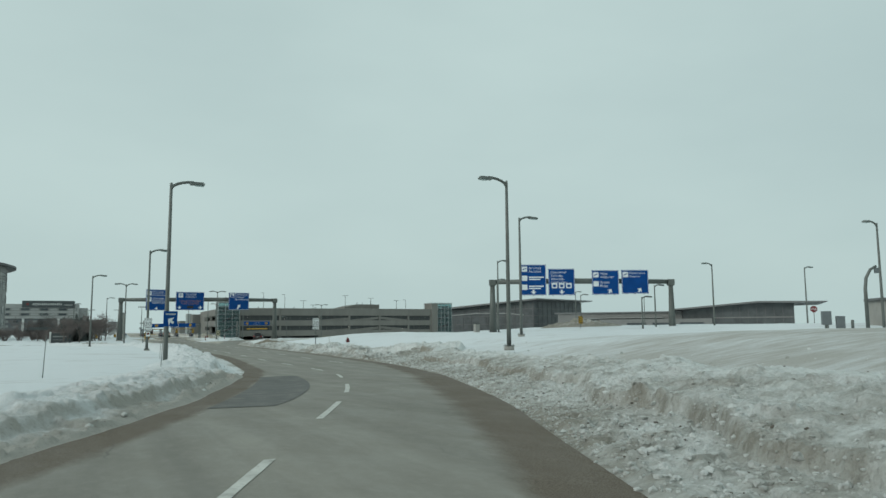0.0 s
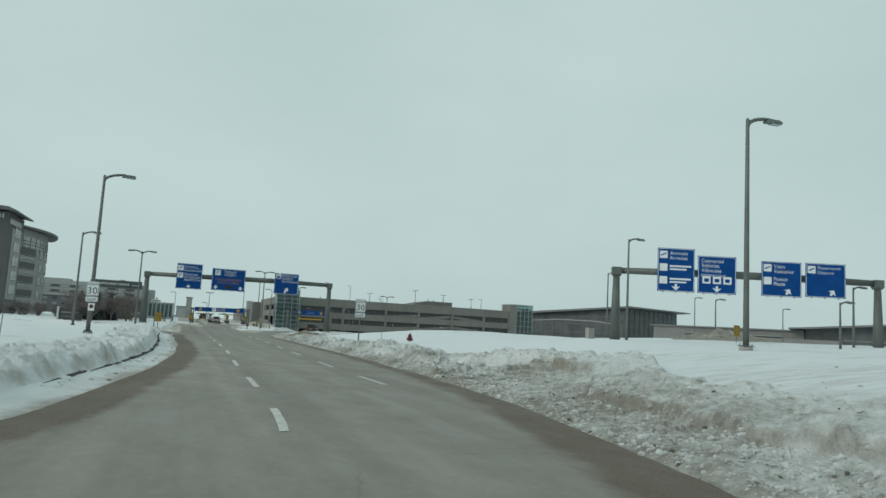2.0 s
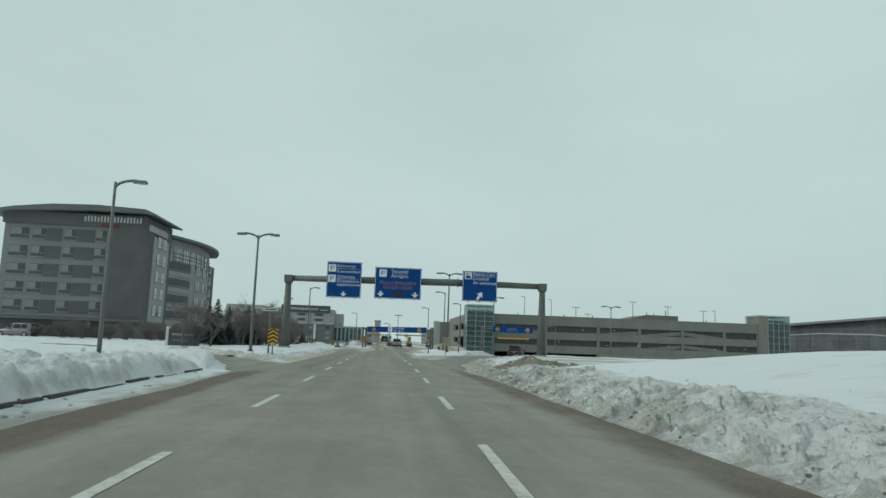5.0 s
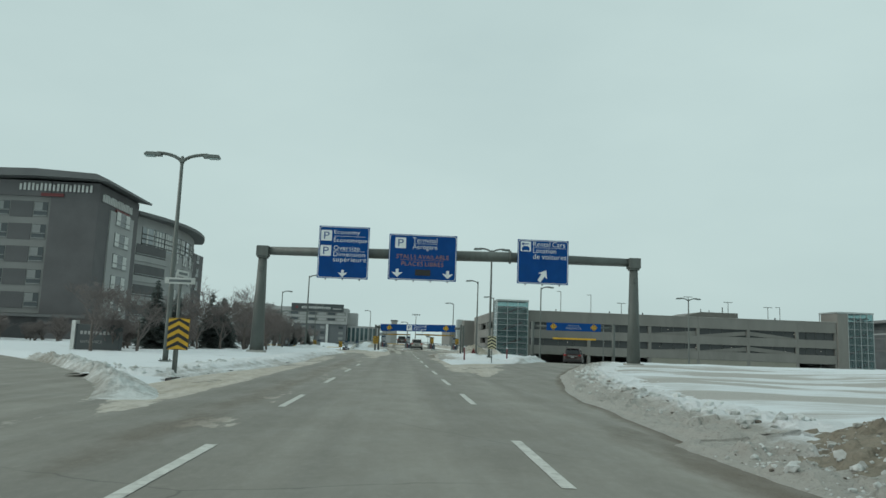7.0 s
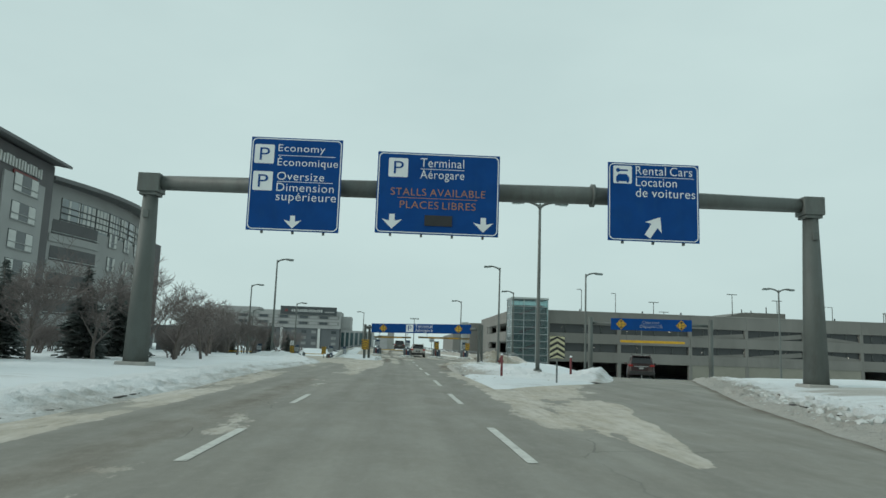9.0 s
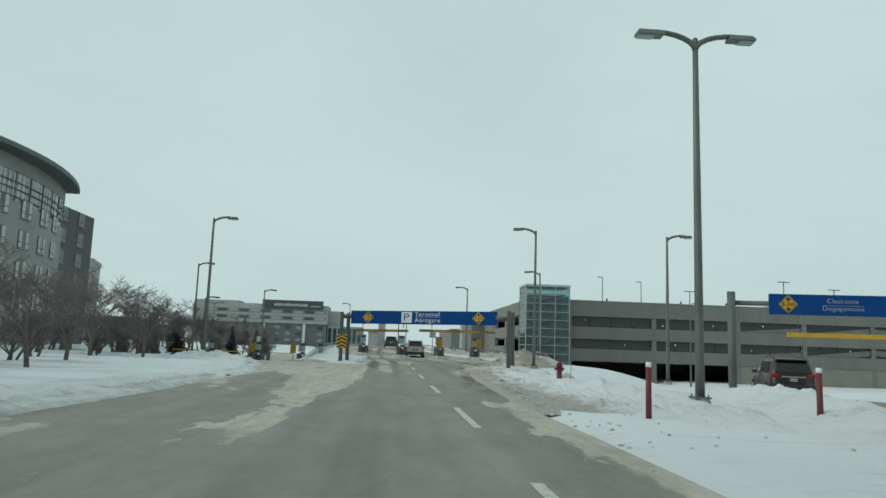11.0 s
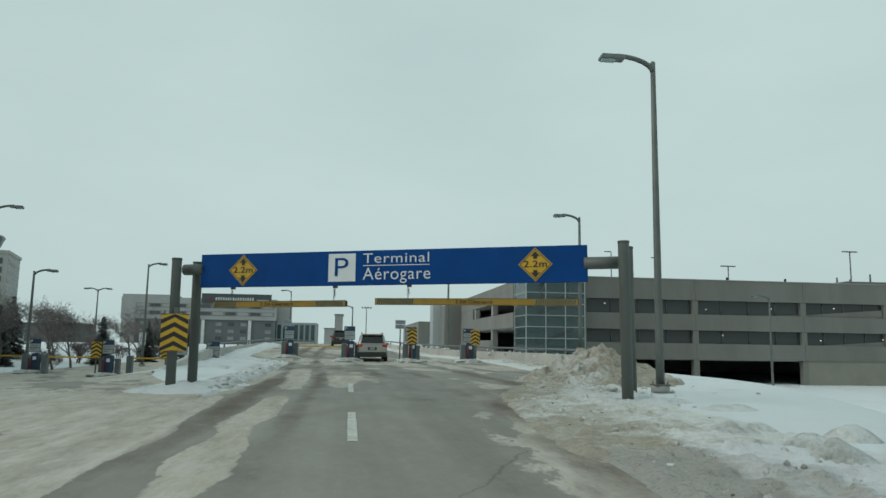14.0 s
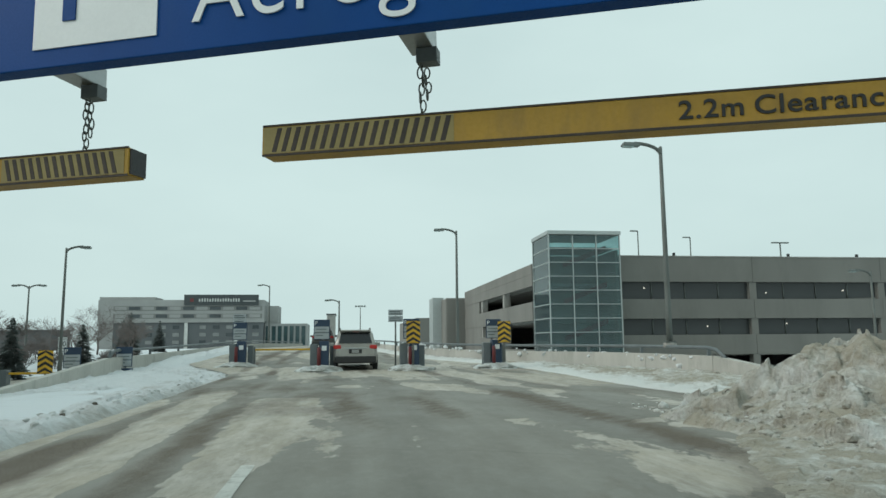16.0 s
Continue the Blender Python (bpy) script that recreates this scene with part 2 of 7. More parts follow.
M_STRIPE = mat("brown_black_stripe", (0.05, 0.037, 0.028), 0.6, 0, 0.25, 6, 60, 0.05)
M_ALU = mat("bare_aluminium", (0.42, 0.44, 0.44), 0.4, 0.8, 0.1, 2, 40, 0.05)
M_CONC = mat("concrete", (0.33, 0.325, 0.30), 0.85, 0, 0.16, 0.6, 35, 0.3, 0.01, (1, 1, 0.6), (0.2, 0.19, 0.17), 0.5)
M_GARAGE = mat("precast_concrete", (0.19, 0.187, 0.17), 0.85, 0, 0.12, 0.25, 30, 0.25, 0.01, (1, 1, 0.35), (0.13, 0.128, 0.115), 0.45)
M_GARAGE_LOW = mat("beige_block_infill", (0.24, 0.235, 0.195), 0.85, 0, 0.1, 0.5, 25, 0.2)
M_INSIDE = mat("garage_interior", (0.34, 0.34, 0.32), 0.9, 0, 0.25, 0.4, 20, 0.1)
M_GLASS = glass_mat("curtain_glass", (0.035, 0.065, 0.068))
M_WINDOW = glass_mat("window_glass", (0.06, 0.07, 0.075), 0.1)
M_CURTAIN = mat("white_window_curtain", (0.55, 0.56, 0.54), 0.8, 0, 0.15, 1.5, 20, 0.05)
M_NOTICE = mat("faded_notice_sheet", (0.36, 0.39, 0.40), 0.6, 0, 0.12, 4, 40, 0.05)
M_MULLION = mat("silver_mullion", (0.42, 0.45, 0.44), 0.45, 0.5, 0.06, 2, 40, 0.03)
M_RED = mat("red_paint", (0.135, 0.018, 0.02), 0.55, 0, 0.25, 3, 60, 0.08, 0.004, (1, 1, 1), (0.12, 0.03, 0.025), 0.5)
M_BARK = mat("bark", (0.12, 0.102, 0.09), 0.9, 0, 0.3, 5, 50, 0.4)
M_TWIG = mat("twigs", (0.15, 0.13, 0.122), 0.9, 0, 0.3, 5, 50, 0.2)
M_NEEDLE = mat("spruce_needles", (0.10, 0.118, 0.11), 0.85, 0, 0.4, 3, 40, 0.3)
M_NAVY = mat("navy_machine_paint", (0.022, 0.045, 0.085), 0.5, 0, 0.15, 2, 50, 0.05)
M_GREY = mat("grey_machine_paint", (0.13, 0.15, 0.155), 0.55, 0, 0.15, 2, 50, 0.05)
M_BRICK = mat("dark_brick", (0.112, 0.11, 0.112), 0.85, 0, 0.16, 0.4, 18, 0.3)
M_STUCCO = mat("grey_stucco", (0.31, 0.315, 0.308), 0.85, 0, 0.1, 0.3, 22, 0.15)
M_STUCCO_LT = mat("light_stucco", (0.32, 0.325, 0.315), 0.85, 0, 0.1, 0.3, 22, 0.15)
M_ROOFTRIM = mat("dark_roof_trim", (0.125, 0.13, 0.13), 0.6, 0.1, 0.12, 0.5, 30, 0.05)

# ---- mesh helpers ----
def box(bm, x0, x1, y0, y1, z0, z1, bevel=0.0):
    r = bmesh.ops.create_cube(bm, size=1.0, matrix=Matrix.LocRotScale(((x0 + x1) / 2, (y0 + y1) / 2, (z0 + z1) / 2), None, (abs(x1 - x0), abs(y1 - y0), abs(z1 - z0))))
    if bevel:
        edges = list({e for v in r["verts"] for e in v.link_edges})
        bmesh.ops.bevel(bm, geom=edges, offset=bevel, segments=2, affect="EDGES", profile=0.6)
    return bm


def tube(bm, pts, radii, seg=10, caps=True):
    """A round bar swept along points, with a radius at each."""
    pts = [Vector(p) for p in pts]
    rings = []
    for k, p in enumerate(pts):
        d = (pts[min(k + 1, len(pts) - 1)] - pts[max(k - 1, 0)]).normalized()
        a = d.cross(Vector((0, 1, 0.01)) if abs(d.y) < 0.9 else Vector((1, 0, 0))).normalized()
        b = d.cross(a)
        rings.append([bm.verts.new(p + radii[k] * (math.cos(q) * a + math.sin(q) * b)) for q in (2 * math.pi * n / seg for n in range(seg))])
    for r0, r1 in zip(rings, rings[1:]):
        for n in range(seg):
            f = bm.faces.new((r0[n], r0[(n + 1) % seg], r1[(n + 1) % seg], r1[n]))
            f.smooth = seg > 5
    if caps:
        bm.faces.new(rings[0][::-1])
        bm.faces.new(rings[-1])
    return bm


def slab(bm, outline, y0, y1):
    """An outline of (x, z) points given depth from y0 to y1."""
    a = [bm.verts.new((x, y0, z)) for x, z in outline]
    b = [bm.verts.new((x, y1, z)) for x, z in outline]
    bm.faces.new(a)
    bm.faces.new(b[::-1])
    for k in range(len(a)):
        j = (k + 1) % len(a)
        bm.faces.new((a[j], a[k], b[k], b[j]))
    return bm


def plate(bm, outline, z0, z1):
    """An outline of (x, y) points given height from z0 to z1."""
    a = [bm.verts.new((x, y, z0)) for x, y in outline]
    b = [bm.verts.new((x, y, z1)) for x, y in outline]
    bm.faces.new(a[::-1])
    bm.faces.new(b)
    for k in range(len(a)):
        j = (k + 1) % len(a)
        bm.faces.new((a[k], a[j], b[j], b[k]))
    return bm


def mesh_of(name, bm, material):
    bmesh.ops.recalc_face_normals(bm, faces=bm.faces[:])
    me = bpy.data.meshes.new(name)
    bm.to_mesh(me)
    bm.free()
    me.materials.append(material)
    return me


def part(name, bm, material, parent=None, label="", m=None):
    ob = new(name, mesh_of(name, bm, material))
    ob.parent = parent
    if m is not None:
        ob.matrix_basis = m
    return tagged(ob, label)


def again(name, me, parent, m, label=""):
    """One more part on a mesh that is already there."""
    ob = new(name, me)
    ob.parent, ob.matrix_basis = parent, m
    return tagged(ob, label)


def thing(name, m, label, category, group="", kind=""):
    ob = new(name)
    ob.matrix_basis = m
    ob.empty_display_size = 0.3
    return tagged(ob, label, category, group, kind)


def glyphs(text, weight):
    cu = bpy.data.curves.new("lettering", "FONT")
    cu.body, cu.extrude, cu.offset, cu.space_character = text, 0.004, weight, 1.08
    tmp = bpy.data.objects.new("lettering", cu)
    me = bpy.data.meshes.new_from_object(tmp)
    bpy.data.objects.remove(tmp)
    co = np.empty(len(me.vertices) * 3)
    me.vertices.foreach_get("co", co)
    return me, co.reshape(-1, 3)


def words(text, x, z, width, height, y, material, parent, name="lettering", weight=-0.004):
    """Raised lettering that faces -y, its lower left corner at x, z; height is that of its tallest stroke. One mesh a word."""
    cut = [glyphs(w, weight) for w in text.split()]
    lo, hi = min(co[:, 1].min() for _, co in cut), max(co[:, 1].max() for _, co in cut)
    gap = 0.36
    k = width / (sum(np.ptp(co[:, 0]) for _, co in cut) + gap * (len(cut) - 1))
    for me, co in cut:
        out = np.stack([x + (co[:, 0] - co[:, 0].min()) * k, y - co[:, 2], z + (co[:, 1] - lo) / (hi - lo) * height], 1)
        me.vertices.foreach_set("co", out.ravel())
        me.materials.clear()
        me.materials.append(material)
        new(name, me).parent = parent
        x += (np.ptp(co[:, 0]) + gap) * k


def grid_object(name, xs, ys, zs, material, attrs=(), keep=None):
    """A surface through a grid of places; attrs: name and value at each point."""
    h, w = xs.shape
    co = np.stack([xs, ys, zs], -1).reshape(-1, 3)
    i = np.arange(h * w).reshape(h, w)
    q = np.stack([i[:-1, :-1], i[:-1, 1:], i[1:, 1:], i[1:, :-1]], -1).reshape(-1, 4)
    if keep is not None:
        q = q[keep.ravel()]
    me = bpy.data.meshes.new(name)
    me.vertices.add(len(co))
    me.vertices.foreach_set("co", co.astype(np.float32).ravel())
    me.loops.add(q.size)
    me.loops.foreach_set("vertex_index", q.astype(np.int32).ravel())
    me.polygons.add(len(q))
    me.polygons.foreach_set("loop_start", (np.arange(len(q)) * 4).astype(np.int32))
    me.polygons.foreach_set("use_smooth", np.ones(len(q), bool))
    me.update(calc_edges=True)
    me.validate()
    for key, v in attrs:
        a = me.attributes.new(key, "FLOAT", "POINT")
        a.data.foreach_set("value", v.astype(np.float32).ravel())
    me.materials.append(material)
    return new(name, me)


def hash2(i, j, seed):
    n = (i.astype(np.int64) * 374761393 + j.astype(np.int64) * 668265263 + seed * 974634777) & 0x7FFFFFFF
    n = ((n ^ (n >> 13)) * 1274126177) & 0x7FFFFFFF
    return ((n ^ (n >> 16)) & 0xFFFF) / 65535.0


def lattice(x, y, seed):
    i, j = np.floor(x), np.floor(y)
    u, v = x - i, y - j
    u, v = u * u * (3 - 2 * u), v * v * (3 - 2 * v)
    a, b, c, d = hash2(i, j, seed), hash2(i + 1, j, seed), hash2(i, j + 1, seed), hash2(i + 1, j + 1, seed)
    return (a * (1 - u) + b * u) * (1 - v) + (c * (1 - u) + d * u) * v - 0.5


def rough(x, y, size, octaves=4, seed=1, gain=0.55):
    """Layered noise about zero, whose largest humps are about size metres across."""
    out, amp = 0.0, 1.0
    for k in range(octaves):
        out = out + amp * lattice(x / size * 2**k + 17.3 * k, y / size * 2**k + 5.1 * k, seed + k)
        amp *= gain
    return out


def shards(x, y, size, seed, fill=0.6):
    """The height of broken, tilted plates up to size metres across, strewn over the plane."""
    u, v = x / size + 0.35 * rough(x, y, size * 0.8, 2, seed + 8), y / size + 0.35 * rough(y, x, size * 0.8, 2, seed + 9)
    i, j = np.floor(u), np.floor(v)
    best, out = np.full_like(u, 9.0), np.zeros_like(u)
    for a in (-1, 0, 1):
        for b in (-1, 0, 1):
            ci, cj = i + a, j + b
            du, dv = u - ci - hash2(ci, cj, seed), v - cj - hash2(ci, cj, seed + 1)
            d2 = du * du + dv * dv
            tall = np.where(hash2(ci, cj, seed + 3) < fill, 0.12 + 0.5 * hash2(ci, cj, seed + 4) + 0.9 * (hash2(ci, cj, seed + 5) - 0.5) * du + 0.9 * (hash2(ci, cj, seed + 6) - 0.5) * dv, 0)
            out = np.where(d2 < best, tall, out)
            best = np.minimum(best, d2)
    return np.maximum(out, 0) * size


def ease(v):
    v = np.clip(v, 0, 1)
    return v * v * (3 - 2 * v)


# ---- the lie of the land ----
Y_TAB = np.arange(-80, 340, 0.5)


def line_of(*knots):
    """A softened line through (y, value) knots, as a function of y."""
    v = np.interp(Y_TAB, *zip(*knots))
    k = np.exp(-0.5 * (np.arange(-10, 11) / 3.5) ** 2)
    v = np.convolve(np.pad(v, 10, mode="reflect", reflect_type="odd"), k / k.sum(), "valid")
    return lambda y: np.interp(y, Y_TAB, v)


road_z = line_of((-80, 1.5), (0, 0.68), (12, 0.47), (24, 0.2), (36, 0), (45, -0.07), (60, -0.05), (84, 0), (125, 0), (136, 0.08), (168, 0.12), (198, 0.18), (226, 0.85), (240, 0.95), (339, 0.95))
road_l = line_of((-80, -45), (0, -5.8), (9, -2.0), (14, -0.15), (17, 0.9), (21.5, 2.25), (25.6, 3.35), (31, 4.75), (36.5, 5.85), (48, 7.0), (56, 7.5), (68, 7.4), (79, 7.0), (94, 6.9), (98.5, 5.9), (101, 5.5), (107, 5.6), (111, 6.1), (116, 6.4), (126, 6.3), (137, 6.3), (147, 6.5), (155, 6.9), (165, 9.4), (171, 10.4), (197, 10.0), (205, 6.5), (212, 5.4), (339, 5.4))
road_r = line_of((-80, -34), (0, 0.9), (6, 3.6), (9, 4.8), (14.6, 7.3), (24, 10.7), (29, 12.3), (38.6, 14.4), (48, 15.4), (60, 15.7), (87, 15.7), (114, 15.2), (142, 14.9), (152, 15.3), (166, 16.3), (172, 17.2), (178, 20.0), (184, 25.6), (197.5, 25.3), (201.5, 23.5), (205, 20.9), (211, 18.9), (222, 17.2), (240, 16.2), (339, 15.8))
exit_l = line_of((-80, 15.1), (129, 15.1), (131.5, 17.0), (134.6, 20.6), (150, 25.3), (180, 33), (228, 40), (339, 40))
exit_r = line_of((-80, 15.8), (92, 16.0), (97, 16.25), (101, 16.5), (104, 16.85), (107.7, 17.6), (114.6, 19.0), (124.3, 21.6), (136, 25.4), (150, 30.6), (180, 40), (228, 50), (339, 50))
econ_l = line_of((-80, 6.9), (148, 6.7), (155, 6.6), (163, 5.6), (168, 4.4), (172, 2.0), (176, -3), (181, -8), (339, -8))
econ_r = line_of((-80, 6.9), (148, 6.8), (155, 6.9), (165, 9.4), (171, 10.4), (175, 8.2), (180, 6.4), (190, 4.2), (339, 3.6))

side_l = line_of((-80, 6.6), (84, 6.6), (87, 6.2), (92, 5.0), (97, 3.5), (101.5, 1.6), (109, -3.5), (117, -10), (128, -22), (339, -22))
side_r = line_of((-80, 6.9), (94, 6.9), (96, 6.7), (100.4, 5.1), (106, 2.4), (112, -1.4), (119, -7), (128, -16), (339, -16))


def drop(x, y):
    """How far the ground falls away towards the parking garage and the outer lanes."""
    xd = 19 + 8.5 * ease((y - 160) / 22)
    outer = -1.0 * ease((y - 171) / 26) * ease((5.9 - x) / 2.2) * ease((x + 17) / 5)
    return outer - 2.9 * ease((y - 138) / 72) * ease((x - xd) / 9)


def land(x, y):
    """The height of the snow fields beside the road."""
    base = np.minimum(road_z(np.clip(y, -75, 330)), np.where(y > 150, 0.14, 9))
    dr, dl = x - np.where(y < 92, road_r(y), exit_r(y)), np.minimum(road_l(y), econ_l(y)) - x
    right = 1.2 * ease(dr / 13) * (1 - ease((y - 92) / 40)) * (1 - ease((y - 80) / 22) * (1 - ease((x - 30) / 14))) + 0.8 * ease((x - 42) / 30) * (1 - ease((y - 110) / 45)) + 0.25 * ease(dr / 4)
    left = (0.28 - 0.18 * ease((y - 96) / 12)) * ease(dl / 3)
    near = np.exp(-(((x - 10) / 90) ** 2))
    wavy = near * (0.28 * rough(x, y, 14, 3, 5) + 0.07 * rough(x, y, 2.2, 3, 9)) * ease(np.maximum(dr, dl) / 5)
    return base + np.where(dr > 0, right, 0) + np.where(dl > 0, left, 0) + drop(x, y) + wavy


def paved(x, y):
    main = (x > road_l(y)) & (x < road_r(y))
    out = (x > np.maximum(exit_l(y), road_r(y))) & (x < exit_r(y)) & (y > 92)
    econ = (x > econ_l(y)) & (x < econ_r(y)) & (y > 150)
    side = (x > side_l(y)) & (x < side_r(y)) & (y > 86) & (y < 127)
    ramp = (x > 4) & (x < road_r(y) + 1.4) & (y > 184)
    return main | out | econ | side | ramp

# ---- ground, roads and ploughed snow ----
def axis(parts):
    out = [parts[0][0]]
    for end, step in parts:
        n = max(1, round((end - out[-1]) / step))
        out += list(np.linspace(out[-1], end, n + 1)[1:])
    return np.array(out)


gx = axis([(-2600, 1), (-400, 220), (-80, 20), (-16, 3), (40, 0.5), (90, 2.5), (260, 10), (900, 80), (2600, 300)])
gy = axis([(-900, 1), (-100, 80), (-14, 6), (60, 0.55), (190, 0.7), (260, 3), (500, 14), (1200, 100), (4200, 500)])
GX, GY = np.meshgrid(gx, gy)
GZ = land(GX, GY)
GZ = np.where(paved(GX, GY) | paved(GX - 0.45, GY) | paved(GX + 0.45, GY), np.minimum(GZ, road_z(np.clip(GY, -75, 330)) + drop(GX, GY)) - 0.1, GZ)
tagged(grid_object("ground", GX, GY, GZ, M_SNOW, [("dirt", 0.27 * ease((GX - 3) / 10) * ease((48 - GY) / 36) + 0.05 * rough(GX, GY, 9, 2, 3) + (0.08 + 1.5 * np.maximum(0, rough(GX * 0.3, GY * 1.5, 3.0, 4, 63))) * ease((GX - 18) / 2) * ease((46 - GX) / 12) * ease((GY - 92) / 6) * ease((138 - GY) / 14))]), "wide snow-covered field with drifts and grey patches", "snow field", kind="structure")


def strip(name, left, right, y0, y1, dy, n, z_of, sand_of, brown_of, material, label, category):
    ys = np.arange(y0, y1 + dy / 2, dy)
    u = np.linspace(0, 1, n)
    Y = np.repeat(ys[:, None], n, 1)
    X = left(ys)[:, None] * (1 - u) + right(ys)[:, None] * u
    return tagged(grid_object(name, X, Y, z_of(X, Y), material, [("sand", sand_of(X, Y)), ("brown", brown_of(X, Y))]), label, category, kind="structure")


def main_z(x, y):
    mid = (road_l(y) + road_r(y)) / 2
    return road_z(y) - 0.004 * np.abs(x - mid) + 0.02 * rough(x, y, 6, 2, 11)


def wheel_tracks(x, y):
    x = x + 0.05 * np.clip(y - 177, 0, 30)
    return sum(np.exp(-(((x - c) / w) ** 2)) for c, w in ((11.1, 0.42), (12.4, 0.3), (14.55, 0.36), (16.05, 0.36), (18.3, 0.4), (19.9, 0.4)))


def main_sand(x, y):
    tracks = wheel_tracks(x, y)
    calm = 0.30 - 0.26 * ease((x - 12.6) / 0.8) * (1 - ease((y - 170) / 8)) + 0.14 * ease((x - 17) / 3)
    worn = (1.0 + 0.9 * rough(x, y * 0.22, 0.7, 4, 43))
    half = np.interp(y, (172, 174.5, 177, 180, 184), (0.1, 0.3, 0.45, 0.62, 0.66)) * (1 + 0.5 * rough(y, x * 0.2, 1.8, 3, 45))
    strip_e = np.exp(-(((x - 10.45) / 0.3) ** 4)) * ease((y - 173) / 2) * ease((186 - y) / 4)
    strip_l = np.exp(-(((x - 11.76 + 0.04 * np.clip(y - 172, 0, 30) - 0.14 * rough(y, y, 3.0, 3, 41)) / (0.42 + 0.1 * rough(y, x * 0.2, 1.5, 3, 47))) ** 4)) * ease((y - 157.5) / 3) * ease((189 - y) / 5) * (1 - 0.9 * np.exp(-(((y - 171.6) / 1.0) ** 2)))
    strip_m = np.exp(-(((x - 13.06) / np.maximum(half, 0.05)) ** 4)) * ease((y - 172.4) / 1.5) * ease((184.2 - y) / 1.2)
    spots_of = sum(a * np.exp(-(((x - cx) / wx) ** 2) - ((y - cy) / wy) ** 2) for a, cx, wx, cy, wy in ((0.7, 18.2, 0.4, 188, 1.2), (0.85, 17.35, 0.35, 174.0, 1.0), (0.75, 16.85, 0.35, 178.4, 0.5), (0.55, 16.3, 0.6, 186, 1.6), (0.7, 14.2, 0.5, 187.6, 0.9), (0.6, 19.4, 0.5, 184.6, 0.9)))
    line_n = 0.85 * np.exp(-(((y - 178.6 + 0.9 * (x - 17.85)) / 0.22) ** 2)) * ease((x - 17.4) / 0.5) * ease((20.0 - x) / 0.5) + 0.4 * np.exp(-(((y - 183.7 + 0.3 * (x - 14)) / 0.12) ** 2)) * ease((x - 13.5) / 0.3) * ease((18.5 - x) / 0.5)
    streak = (worn + 0.3 * ease((y - 171) / 3)) * np.maximum.reduce([strip_l, strip_m, strip_e]) + spots_of + line_n
    calm = calm - 0.2 * np.maximum(np.exp(-(((x - 11.15) / 0.35) ** 4)), np.exp(-(((x - 12.42 + 0.05 * np.clip(y - 177, 0, 30)) / 0.22) ** 4))) * ease((y - 157) / 4)
    near = ease((y - 158) / 6) * ease((172 - y) / 3)
    gate = streak + 0.42 * ease((y - 184) / 8) + ease((y - 151) / 7) * (calm - 0.3 * near - 0.42 * tracks + (0.95 - 0.6 * near) * rough(x + 0.1 * y, y * 0.36, 1.8, 3, 21))
    core_l = np.interp(y, (134, 141.7, 145.5, 150, 153.7, 160, 166), (9.5, 9.2, 8.9, 8.7, 8.3, 7.2, 6.7))
    core_r = np.interp(y, (134, 141.9, 144.3, 147.6, 155, 170, 175), (10.15, 10.4, 10.6, 10.8, 10.9, 10.87, 10.6))
    smear = rough(x + 0.12 * y, y * 0.1, 0.7, 4, 95)
    outside = (0.42 + 0.14 * ease((y - 148) / 8)) * (1 + 1.7 * rough(x + 0.25 * y, y * 0.22, 1.2, 3, 97)) * ease((y - 140) / 5)
    left = np.maximum(ease(0.5 + (x - core_l + 0.6 * smear) / 1.5) * (0.98 + 0.5 * smear), outside) * ease(0.5 + (core_r - x + 0.25 * rough(x, y * 0.5, 1.6, 3, 29)) / 0.5) * ease((y - 129) / 9) * (1 - ease((y - 172) / 6))
    verge = (0.8 + 0.8 * rough(x - 0.1 * y, y * 0.12, 0.8, 3, 37) - 0.1 * ease((y - 138) / 6)) * ease(1.15 - (road_r(y) - x) / 1.4) * ease((y - 112) / 6)
    lverge = (0.74 + 0.5 * rough(x, y * 0.4, 1.6, 3, 23)) * ease((7.65 - x) / 0.3) * ease((x - 7.4 + (y - 93.5) / 3) / 0.25) * ease((y - 93) / 1.5) * (1 - ease((y - 134) / 8))
    centre = 0.45 * np.exp(-(((x - 9.2) / 0.9) ** 2)) * ease((y - 84) / 8) * (1 - ease((y - 135) / 10))
    return np.clip(np.maximum.reduce([gate, left, verge, lverge, centre]), 0, 1)


def main_brown(x, y):
    r = (road_r(y) - x) / (0.85 + 0.5 * np.exp(-(((y - 22) / 14) ** 2)))
    rr = ease(1.5 - r) * (1 - ease((y - 88) / 14)) * (1 - 0.25 * ease((y - 34) / 14))
    l = ease(1.75 - (x - road_l(y)) / 0.75) * (1 - ease((y - 82) / 10))
    late = 0.55 * np.exp(-(((x - 8.8) / 0.7) ** 2)) * ease((y - 86) / 6) * (1 - ease((y - 128) / 10))
    wet = ease((y - 153) / 8) * wheel_tracks(x, y) * (0.58 + 0.9 * rough(x, y * 0.3, 1.6, 3, 77)) * (1 - 0.6 * ease((x - 12.4) / 0.6) * (1 - ease((y - 168) / 8)))
    side = (0.62 + 0.6 * rough(x, y * 0.4, 1.4, 3, 83)) * ease(1.3 - (road_r(y) - x) / 1.0) * ease((y - 138) / 8) * (1 - ease((y - 172) / 6))
    damp = 0.3 * np.exp(-(((x - np.interp(y, (141.9, 144.3, 147.6, 155, 170), (10.3, 10.55, 10.8, 10.9, 10.9)) - 0.25) / 0.22) ** 2)) * ease((y - 138) / 5) * (1 - ease((y - 170) / 6))
    tint = ease((y - 160) / 14) * (0.27 + 0.55 * rough(x, y * 0.5, 2.6, 4, 79))
    return np.clip(np.maximum.reduce([rr, l, late, wet, tint, side, damp]), 0, 1)


